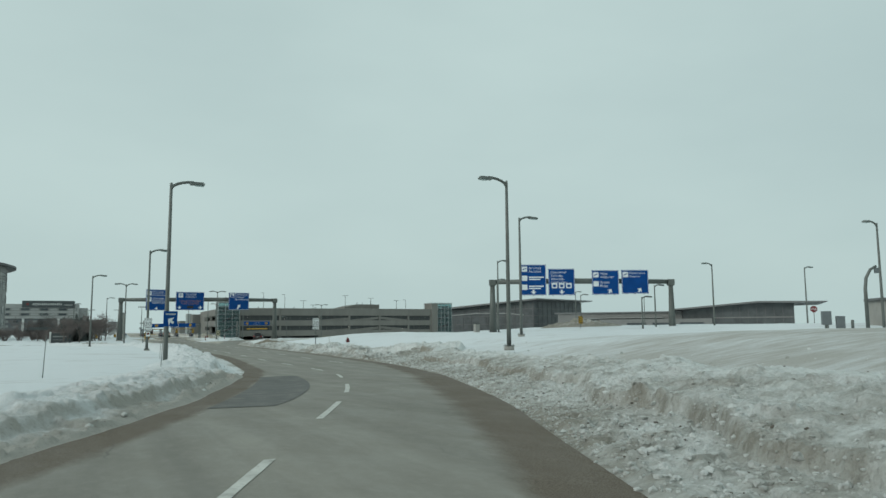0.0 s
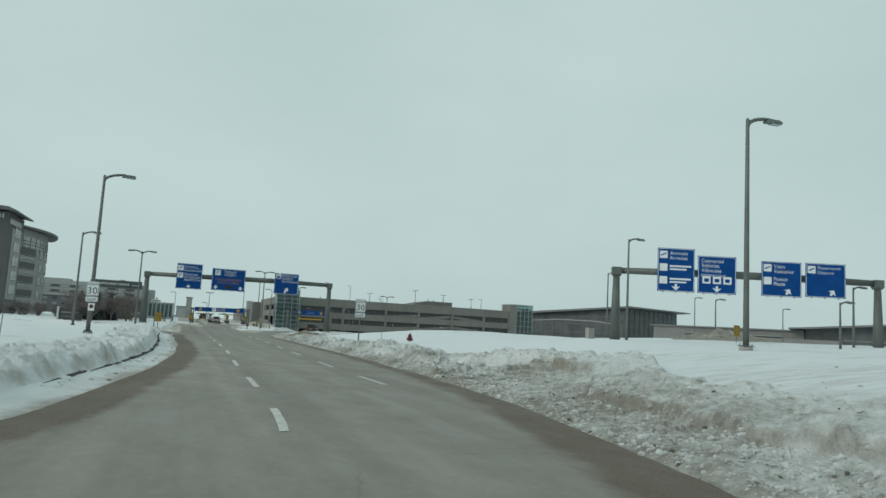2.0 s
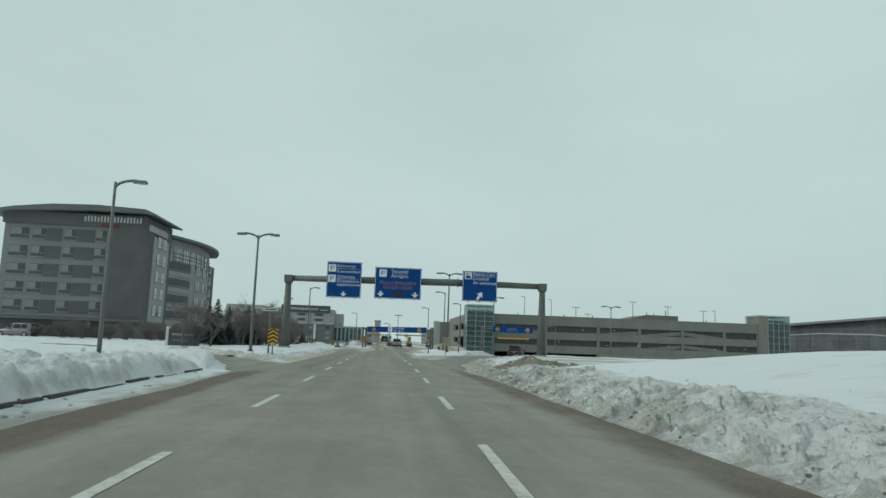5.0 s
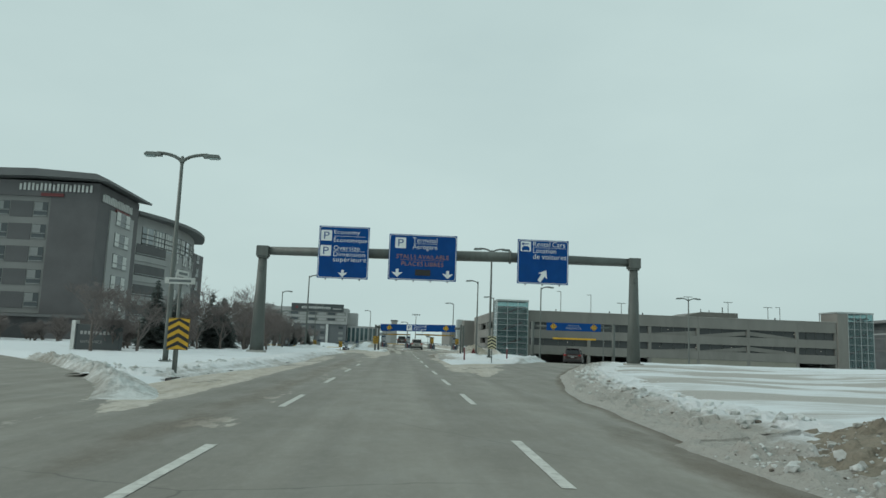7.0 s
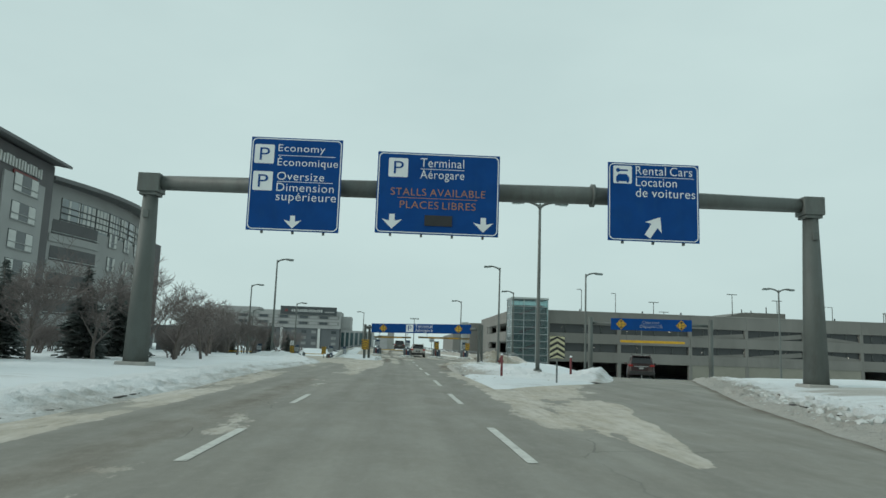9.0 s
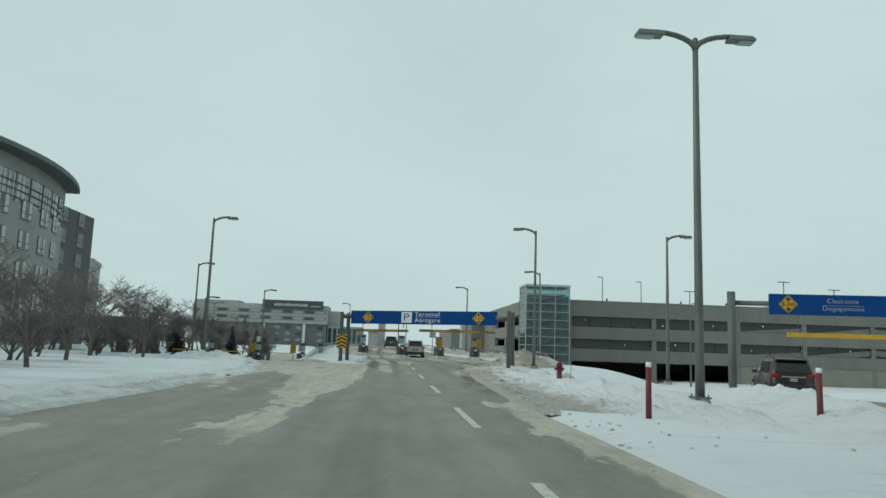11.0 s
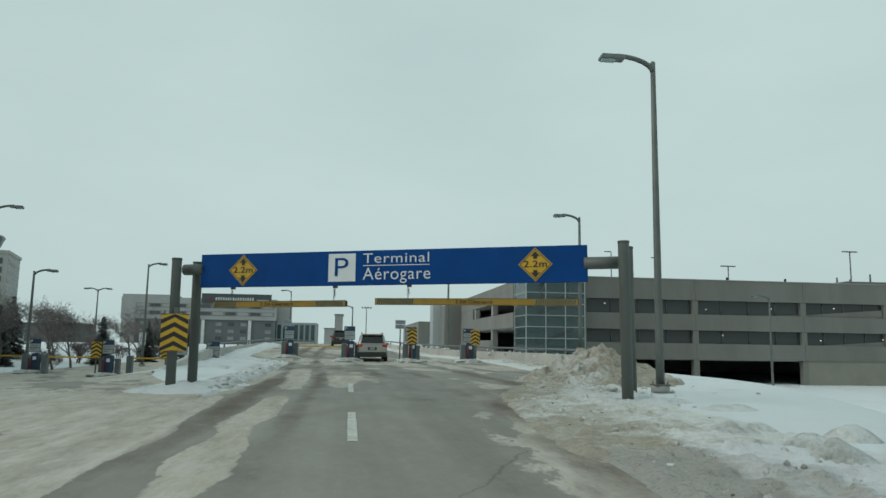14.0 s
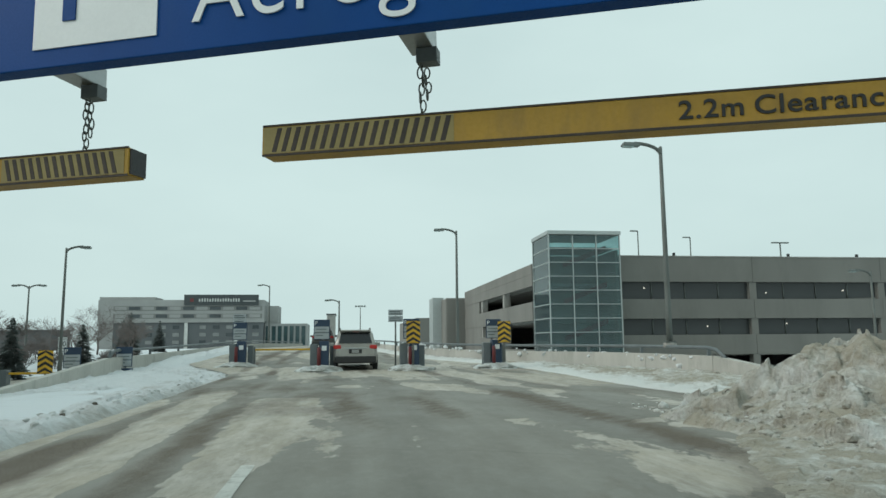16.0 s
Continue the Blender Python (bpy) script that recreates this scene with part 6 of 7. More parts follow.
for k in range(10):
    part("mullion", box(bmesh.new(), 9.5 + 2.45 * k, 9.7 + 2.45 * k, 0.85, 0.99, -1, 8.0), M_ROOFTRIM, t2)
for z in (1.6, 4.6):
    part("band", box(bmesh.new(), 9.2, 32.2, 0.8, 0.98, z, z + 0.4), M_HOTELWALL, t2)

# ---- ramp parapets, gates and machines ----
M_PARAPET = mat("pale_wall_concrete", (0.47, 0.46, 0.42), 0.85, 0, 0.14, 0.7, 35, 0.3, 0.01, (1, 1, 0.6), (0.26, 0.25, 0.22), 0.6)


def parapet(x, side, label):
    t = thing("parapet", pose(0, 0, 0), label, "parapet wall", "ramp parapets")
    ys = np.concatenate([[186.5, 192.0, 198.0] if side < 0 else [182.5, 189.6, 197.0], np.linspace(204, 330, 22)])
    top = -0.2 + np.concatenate([[0.15, 0.55, 1.0] if side < 0 else [0.35, 1.0, 1.02], 0.98 + np.interp(np.linspace(204, 330, 22), [204, 226, 252, 330], [0.08, 0.4, 0.62, 0.62])])
    if side > 0:
        ys = np.concatenate([[182.5, 189.6, 194.5, 198.5, 201.5, 204.5, 208.0, 213.0], np.linspace(220, 330, 18)])
        top = np.interp(ys, [182.5, 189.6, 204, 226, 252, 330], [0.15, 0.8, 0.86, 1.2, 1.4, 1.4])
    xw = np.where(ys < 190, 26.0, road_r(ys) + 0.5) if side > 0 else x + 0 * ys
    for k in range(len(ys) - 1):
        bm = bmesh.new()
        a = [bm.verts.new((xw[k] + q, ys[k] + 0.012, z)) for q, z in ((-0.16, -3.2), (0.16, -3.2), (0.13, top[k]), (-0.13, top[k]))]
        b = [bm.verts.new((xw[k + 1] + q, ys[k + 1] - 0.012, z)) for q, z in ((-0.16, -3.2), (0.16, -3.2), (0.13, top[k + 1]), (-0.13, top[k + 1]))]
        bm.faces.new(a), bm.faces.new(b[::-1])
        for i in range(4):
            bm.faces.new((a[i], b[i], b[(i + 1) % 4], a[(i + 1) % 4]))
        part("wall_section", bm, M_PARAPET, t)
        if ys[k] > (189 if side > 0 else 197):
            px = float(np.interp(ys[k] + 0.45, ys, xw))
            bm = box(bmesh.new(), px - 0.05, px + 0.05, ys[k] + 0.4, ys[k] + 0.5, top[k] - 0.02, top[k] + 0.3)
            part("rail_post", bm, M_GREY, t)
    rl = [(x, 189.0, 0.72), (x, 189.6, 1.0), (x - 0.05, 190.0, 1.06)] + [(xw[k], ys[k], top[k] + 0.27) for k in range(2, len(ys))] if side > 0 else [(x, 198.2, 0.8), (x, 199.0, 1.09)] + [(x, ys[k], top[k] + 0.28) for k in range(3, len(ys))]
    part("rail", tube(bmesh.new(), rl, [0.06] * len(rl), 8), M_GREY, t, "grey steel top rail")
    return t


parapet(4.9, -1, "snow-dusted concrete ramp wall with steel rail")
parapet(26.0, 1, "concrete ramp wall with rail and clinging snow")


def chevron(parent, x, y, z0, w, h, back=M_YELLOW, rows=4):
    """A hazard board: a plate with dark chevrons pointing up."""
    p = part("chevron_board", box(bmesh.new(), x - w / 2, x + w / 2, y, y + 0.015, z0, z0 + h, 0.003), back, parent, "yellow board with black chevrons" if back is M_YELLOW else "white board with black chevrons")
    pitch = h / rows
    for k in range(-1, rows + 1):
        a = z0 + pitch * k
        for s in (1, -1):
            quad = [(0, a + pitch * 0.62), (0, a + pitch * 1.12), (s * w / 2, a + pitch * 0.12 + pitch * 0.25), (s * w / 2, a - pitch * 0.13)]
            pts = [(x + q, min(max(zz, z0 + 0.004), z0 + h - 0.004)) for q, zz in quad]
            if max(q[1] for q in pts) - min(q[1] for q in pts) > 0.02:
                bm = bmesh.new()
                vs = [bm.verts.new((px, y - 0.004, pz)) for px, pz in pts]
                bm.faces.new(vs)
                bmesh.ops.remove_doubles(bm, verts=bm.verts[:], dist=0.001)
                if bm.faces:
                    part("chevron_stripe", bm, M_BLACK, p)
                else:
                    bm.free()
    return p


def kiosk(x, y, z, label, board=None, side=1, sign=True, tall=1.25):
    t = thing("ticket_kiosk", pose(x, y, z), label, "ticket machine", "ticket machines at the gates")
    part("island", box(bmesh.new(), -0.75, 0.75, -0.6, 1.6, -0.3, 0.12, 0.04), M_CONC, t)
    part("machine", box(bmesh.new(), -0.03, 0.38, 0.0, 0.5, 0.12, tall, 0.03), M_NAVY, t, "navy machine housing")
    part("screen", box(bmesh.new(), 0.08, 0.28, -0.02, 0.002, 0.85, 1.05, 0.004), M_WHITE, t)
    part("cabinet", box(bmesh.new(), -0.4, -0.08, 0.15, 0.6, 0.12, tall - 0.12, 0.03), M_GREY, t)
    part("cabinet", box(bmesh.new(), 0.41, 0.66, 0.5, 0.9, 0.12, tall - 0.2, 0.03), M_GREY, t)
    part("bollard", tube(bmesh.new(), [(-0.02, -0.22, 0.1), (-0.02, -0.22, 0.95), (-0.02, -0.22, 1.0)], [0.075, 0.075, 0.03], 10), M_RED, t, "red steel bollard")
    if sign:
        part("sign_post", tube(bmesh.new(), [(0.05, 0.54, 0.12), (0.05, 0.54, 1.3), (0.05, 0.3, 1.4), (0.05, 0.3, 2.1)], [0.035] * 4, 8), M_POLE, t)
        p = part("notice_board", box(bmesh.new(), -0.26, 0.4, 0.22, 0.26, tall + 0.06, tall + 0.89, 0.01), M_NAVY, t, "notice board, dark head over white fields")
        part("white_field", box(bmesh.new(), -0.23, 0.37, 0.212, 0.219, tall + 0.36, tall + 0.6), M_NOTICE, p)
        part("white_field", box(bmesh.new(), -0.23, 0.37, 0.212, 0.219, tall + 0.09, tall + 0.33), M_NOTICE, p)
        words("P", -0.21, tall + 0.66, 0.11, 0.16, 0.212, M_WHITE, p)
        for k in range(3):
            part("text_bar", box(bmesh.new(), -0.16, 0.28 - 0.08 * k, 0.204, 0.2115, tall + 0.47 - 0.13 * k, tall + 0.505 - 0.13 * k), M_GREY, p)
    if board is not None:
        part("board_post", tube(bmesh.new(), [(board, -0.3, 0.1), (board, -0.3, 2.0)], [0.04, 0.04], 8), M_POLE, t)
        chevron(t, board, -0.36, 1.12, 0.56, 0.92)
    bm = bmesh.new()
    r = bmesh.ops.create_icosphere(bm, subdivisions=3, radius=1.0)
    for v in r["verts"]:
        v.co = Vector((v.co.x * 0.95, v.co.y * 0.75 - 0.2, v.co.z * 0.26)) * (1 + 0.3 * noise.noise(v.co * 2.3 + Vector((x, y, 0))) + 0.16 * noise.noise(v.co * 6.0 + Vector((x, y, 5))))
    part("snow_collar", bm, M_BANK, t, "dirty snow heaped round the foot")
    return t


kiosk(9.2, 203.0, 0.2, "navy and grey ticket machine beside the snowy wall")
kiosk(13.2, 198.2, 0.16, "navy ticket machine with red bollard on a snowy island")
kiosk(16.9, 197.6, 0.16, "ticket machine behind a yellow chevron board", 0.1)
kiosk(20.6, 198.6, 0.16, "ticket machine with chevron board and red bollard", 0.42)
kiosk(5.0, 199.5, -0.9, "navy ticket machine at the outer parking lanes")
kiosk(3.4, 198.2, -0.9, "navy ticket machine in dirty snow", -0.7)
kiosk(-1.0, 199.0, -0.9, "navy ticket machine with chevron board", -0.4)
kiosk(-6.3, 202.0, -0.9, "navy ticket machine far across the lanes")


def gate_arm(x0, x1, y, z):
    t = thing("barrier_arm", pose(0, 0, 0), "lowered yellow barrier arm on a grey box", "barrier", "gate barriers")
    part("arm", box(bmesh.new(), min(x0, x1), max(x0, x1), y - 0.03, y + 0.03, z, z + 0.09, 0.008), M_YELLOW, t)
    part("box", box(bmesh.new(), x0 - 0.17, x0 + 0.17, y - 0.2, y + 0.2, z - 1.3, z + 0.2, 0.02), M_GREY, t)


gate_arm(9.6, 12.7, 205.2, 0.98)
gate_arm(-0.2, 2.3, 201.2, 0.1)
gate_arm(-5.4, -2.2, 201.8, 0.1)
gate_arm(-7.2, -10.4, 203.4, 0.1)

for x, y, z, w in ((16.5, 200.5, 2.35, 0.66), (8.86, 206, 2.4, 0.66)):
    t = thing("notice_sign", pose(x, y, 0.15), "small white notice sign on a steel post", "sign", "notice signs at the gates")
    part("post", tube(bmesh.new(), [(0, 0, -0.3), (0, 0, z + 0.3)], [0.04, 0.04], 8), M_POLE, t)
    for za, zb in ((z - 0.25, z + 0.02), (z + 0.04, z + 0.3)):
        p = part("plate", box(bmesh.new(), -w / 2, w / 2, -0.06, -0.04, za, zb, 0.005), M_NOTICE, t)
        for k in range(2):
            part("text_bar", box(bmesh.new(), -w * 0.4, w * (0.4 - 0.1 * k), -0.066, -0.0605, za + 0.05 + 0.1 * k, za + 0.1 + 0.1 * k), M_GREY, p)

# clearance board over the slip road
ex = thing("clearance_gantry", pose(25.7, 151.1, -0.1, 0, 0, -13), "blue clearance board over the slip road with yellow bars", "sign gantry", "sign gantries")
part("board", box(bmesh.new(), 0, 5.05, 0, 0.1, 3.0, 3.75, 0.01), M_BLUE, ex)
exb = ex.children[0]
diamond(exb, 0.65, 3.38, 0.34, 0)
diamond(exb, 4.4, 3.38, 0.34, 0)
words("Clearance", 1.98, 3.45, 1.05, 0.16, -0.008, M_NOTICE, exb, weight=-0.006)
rule(exb, 1.85, 3.2, 3.36, 0, M_NOTICE, 0.012)
words("Dégagement", 1.83, 3.13, 1.4, 0.2, -0.008, M_NOTICE, exb, weight=-0.006)
for x in (-1.3, 6.2):
    part("post", tube(bmesh.new(), [(x, 0.1, -0.8), (x, 0.1, 3.8)], [0.15, 0.15], 12), M_GANTRY, ex)
part("crossbar", tube(bmesh.new(), [(-1.3, 0.2, 3.4), (6.2, 0.2, 3.4)], [0.09, 0.09], 8), M_GANTRY, ex)
part("clearance_bar", box(bmesh.new(), 0.6, 4.6, 0, 0.12, 2.2, 2.36, 0.01), M_YELLOW, ex)
for x in (1.0, 4.2):
    part("chain", tube(bmesh.new(), [(x, 0.06, 2.36), (x, 0.06, 3.0)], [0.015, 0.015], 5), M_POLE, ex)


# ---- signs, hydrants and posts ----
def chevron_sign(x, y, z, w, h, top, back, label):
    t = thing("chevron_sign", pose(x, y, z), label, "hazard sign", "chevron signs")
    part("post", tube(bmesh.new(), [(0, 0.04, -0.3), (0, 0.04, top - 0.05)], [0.035, 0.035], 8), M_POLE, t)
    chevron(t, 0, 0, top - h, w, h, back)


M_PALEYELLOW = mat("faded_yellow_sheet", (0.60, 0.56, 0.36), 0.5, 0, 0.1, 2, 60, 0.05)
chevron_sign(5.17, 105.4, 0.1, 0.62, 0.95, 1.62, M_YELLOW, "yellow and black chevron board on a post in snow")
chevron_sign(18.3, 133.8, 0.2, 0.6, 0.9, 1.72, M_PALEYELLOW, "pale chevron board at the slip road nose")
chevron_sign(56.0, 78.9, 1.45, 0.7, 1.0, 2.0, M_YELLOW, "yellow chevron board by the far sign gantry")
t = thing("chevron_sign", pose(8.98, 172.3, 0.1, 0, 0, -6), "large yellow chevron board on the gantry post", "hazard sign", "chevron signs")
part("bracket", box(bmesh.new(), -0.05, 0.05, 0.03, 0.16, 1.1, 2.0), M_POLE, t)
chevron(t, 0, 0.0, 0.92, 0.66, 0.92)


def speed_sign(x, y, z, top, post=True, extra=False):
    t = thing("speed_sign", pose(x, y, z, 0, 0, -4), "white speed limit sign of 30 km/h on a steel post", "speed sign", "speed limit signs")
    if post:
        part("post", box(bmesh.new(), -0.035, 0.035, 0.02, 0.08, -0.4, top - 0.05, 0.006), M_POLE, t)
    else:
        part("bracket", box(bmesh.new(), -0.05, 0.05, 0.012, 0.1, top - 0.9, top - 0.2), M_POLE, t)
    p = part("plate", slab(bmesh.new(), rounded(-0.3, 0.3, top - 0.74, top, 0.05), 0, 0.012), M_WHITE, t)
    bm = bmesh.new()
    o, i = rounded(-0.285, 0.285, top - 0.725, top - 0.015, 0.045), rounded(-0.265, 0.265, top - 0.705, top - 0.035, 0.035)
    for k in range(len(o)):
        j = (k + 1) % len(o)
        slab(bm, [o[k], o[j], i[j], i[k]], -0.003, -0.0005)
    part("border", bm, M_BLACK, p)
    words("MAXIMUM", -0.225, top - 0.2, 0.45, 0.1, -0.004, M_BLACK, p)
    words("30", -0.22, top - 0.63, 0.44, 0.33, -0.004, M_BLACK, p)
    q = part("lower_plate", slab(bmesh.new(), rounded(-0.3, 0.3, top - 1.05, top - 0.77, 0.04), 0, 0.012), M_WHITE, t)
    words("km/h", -0.2, top - 1.0, 0.4, 0.17, -0.004, M_BLACK, q)
    bm = bmesh.new()
    for a, b, c, d in ((-0.29, 0.29, top - 0.795, top - 0.78), (-0.29, 0.29, top - 1.04, top - 1.025), (-0.29, -0.275, top - 1.025, top - 0.795), (0.275, 0.29, top - 1.025, top - 0.795)):
        box(bm, a, b, -0.003, -0.0005, c, d)
    part("border", bm, M_BLACK, q)
    if extra:
        part("small_plate", box(bmesh.new(), -0.13, 0.17, 0, 0.012, top - 1.5, top - 1.12, 0.004), M_WHITE, t)
        part("ring", tube(bmesh.new(), [(0.02, -0.004, top - 1.28), (0.02, -0.001, top - 1.28)], [0.1, 0.1], 16), M_RED, t)


speed_sign(17.15, 65.45, 0.3, 2.66)
speed_sign(3.14, 65.82, 0.35, 2.6, False, True)
speed_sign(-4.3, 218.7, 0.1, 1.8)


def hydrant(x, y, z):
    t = thing("fire_hydrant", pose(x, y, z, 0, 0, 20), "worn red fire hydrant standing in the snow", "fire hydrant", "fire hydrants")
    part("barrel", tube(bmesh.new(), [(0, 0, -0.3), (0, 0, 0.05), (0, 0, 0.06), (0, 0, 0.52), (0, 0, 0.53), (0, 0, 0.58)], [0.13, 0.13, 0.11, 0.11, 0.145, 0.145], 14), M_RED, t)
    part("bonnet", tube(bmesh.new(), [(0, 0, 0.58), (0, 0, 0.66), (0, 0, 0.73), (0, 0, 0.75), (0, 0, 0.82)], [0.135, 0.11, 0.05, 0.03, 0.03], 14), M_RED, t)
    for a, b in (((-0.22, 0, 0.42), (0, 0, 0.42)), ((0.2, 0, 0.42), (0, 0, 0.42)), ((0, -0.2, 0.36), (0, 0, 0.36))):
        part("nozzle", tube(bmesh.new(), [a, b], [0.07, 0.06], 10), M_RED, t)
    part("chain", tube(bmesh.new(), [(-0.2, -0.02, 0.36), (-0.19, -0.05, 0.15), (-0.12, -0.06, 0.1)], [0.01, 0.01, 0.01], 5), M_POLE, t)


hydrant(21.3, 69.0, 0.38)
hydrant(19.47, 157.4, 0.12)
for x, y, z in ((19.9, 157.1, 0.2), (19.2, 68.2, 0.45), (-1.8, 25.6, 0.55), (1.8, 31.5, 0.3), (2.9, 48, 0.3)):
    t = thing("marker_stake", pose(x, y, z, 0, 2, 0), "thin dark marker stake standing in the snow", "stake", "marker stakes")
    part("rod", tube(bmesh.new(), [(0, 0, -0.3), (0, 0, 1.25)], [0.014, 0.012], 6), M_POLE, t)
for x, y, z in ((16.9, 139.5, 0.2), (20.2, 139.3, 0.2)):
    t = thing("marker_post", pose(x, y, z), "red marker post with a white cap band", "post", "marker posts at the slip road")
    part("stem", tube(bmesh.new(), [(0, 0, -0.3), (0, 0, 0.85)], [0.06, 0.055], 10), M_RED, t)
    part("band", tube(bmesh.new(), [(0, 0, 0.852), (0, 0, 0.95)], [0.06, 0.055], 10), M_WHITE, t)
t = thing("utility_box", pose(42.7, 82.7, 1.3), "grey utility cabinet standing on the snow field", "utility cabinet")
part("body", box(bmesh.new(), -0.3, 0.3, -0.3, 0.3, -0.3, 1.15, 0.03), M_CONC, t)
part("lid", box(bmesh.new(), -0.34, 0.34, -0.34, 0.34, 1.153, 1.22, 0.02), M_POLE, t)
t = thing("street_name_sign", pose(4.75, 106.6, 0.1), "steel pole with white street name blades", "street sign")
part("pole", tube(bmesh.new(), [(0, 0, -0.3), (0, 0, 3.2)], [0.05, 0.05], 8), M_POLE, t)
for z, w, tn in ((2.72, 0.95, 0), (2.95, 0.8, 80)):
    p = part("blade", box(bmesh.new(), -w / 2, w / 2, -0.065, -0.05, z, z + 0.2, 0.004), M_CURTAIN, t, m=pose(0, 0, 0, 0, 0, tn))
    part("text_bar", box(bmesh.new(), -w * 0.36, w * 0.36, -0.072, -0.066, z + 0.06, z + 0.14), M_GREY, p)
t = thing("hotel_entrance_sign", pose(-5.9, 127.0, 0.1, 0, 0, -6), "dark green monument sign with pale letter bars", "monument sign")
part("slab", box(bmesh.new(), -1.35, 1.35, 0, 0.35, 0, 1.55, 0.04), M_SIGNDARK, t)
part("side_panel", box(bmesh.new(), -1.6, -1.36, -0.05, 0.4, 0, 1.75, 0.02), M_CURTAIN, t)
for k in range(9):
    part("letter_bar", box(bmesh.new(), -1.05 + 0.23 * k, -0.9 + 0.23 * k, -0.02, -0.002, 0.95, 1.15), M_STUCCO_LT, t)
words("ENTRANCE", -1.0, 0.45, 1.3, 0.16, -0.008, M_STUCCO_LT, t)
t = thing("direction_sign", pose(2.55, 37.1, 0.0, 0, 0, 20), "small blue arrow sign on the lamp post", "sign")
part("bracket", box(bmesh.new(), -0.05, 0.05, 0.03, 0.2, 2.35, 2.7), M_POLE, t)
p = part("plate", box(bmesh.new(), -0.33, 0.33, 0, 0.03, 2.1, 2.8, 0.01), M_BLUE, t)
arrow(p, 0.02, 2.34, 0.36, 235, 0, M_WHITE)
rule(p, -0.24, 0.24, 2.66, 0, M_NOTICE, 0.07)

# ---- vehicles ----
def car_paint(name, col, rough=0.35):
    m = mat(name, col, rough, 0.25, 0.1, 1.5, 60, 0.03, 0.003, (1, 1, 1), (0.24, 0.22, 0.19), 0.5)
    return m


M_TYRE = mat("tyre_rubber", (0.02, 0.02, 0.02), 0.85, 0, 0.25, 6, 60, 0.2)
M_CARGLASS = glass_mat("car_glass", (0.012, 0.014, 0.016), 0.08)
M_TRIMBLACK = mat("black_plastic", (0.025, 0.025, 0.025), 0.6, 0, 0.2, 4, 50, 0.1)
M_TAIL = mat("red_tail_lamp", (0.28, 0.012, 0.01), 0.25, 0, 0.1, 6, 50, 0.03)
M_BRAKE = glow_mat("lit_brake_lamp", (0.4, 0.02, 0.015), 0.08)


def loft(bm, rings):
    vs = [[bm.verts.new(p) for p in r] for r in rings]
    n = len(vs[0])
    for a, b in zip(vs, vs[1:]):
        for k in range(n):
            f = bm.faces.new((a[k], a[(k + 1) % n], b[(k + 1) % n], b[k]))
            f.smooth = True
    bm.faces.new(vs[0][::-1])
    bm.faces.new(vs[-1])
    return bm


def hull(y, half_low, half_top, z0, z1):
    """Eight-point cross-section with chamfered shoulders."""
    c = 0.09
    return [(half_low - 0.05, y, z0), (half_low, y, z0 + 0.15), (half_top, y, z1 - c), (half_top - c, y, z1), (-(half_top - c), y, z1), (-half_top, y, z1 - c), (-half_low, y, z0 + 0.15), (-(half_low - 0.05), y, z0)]


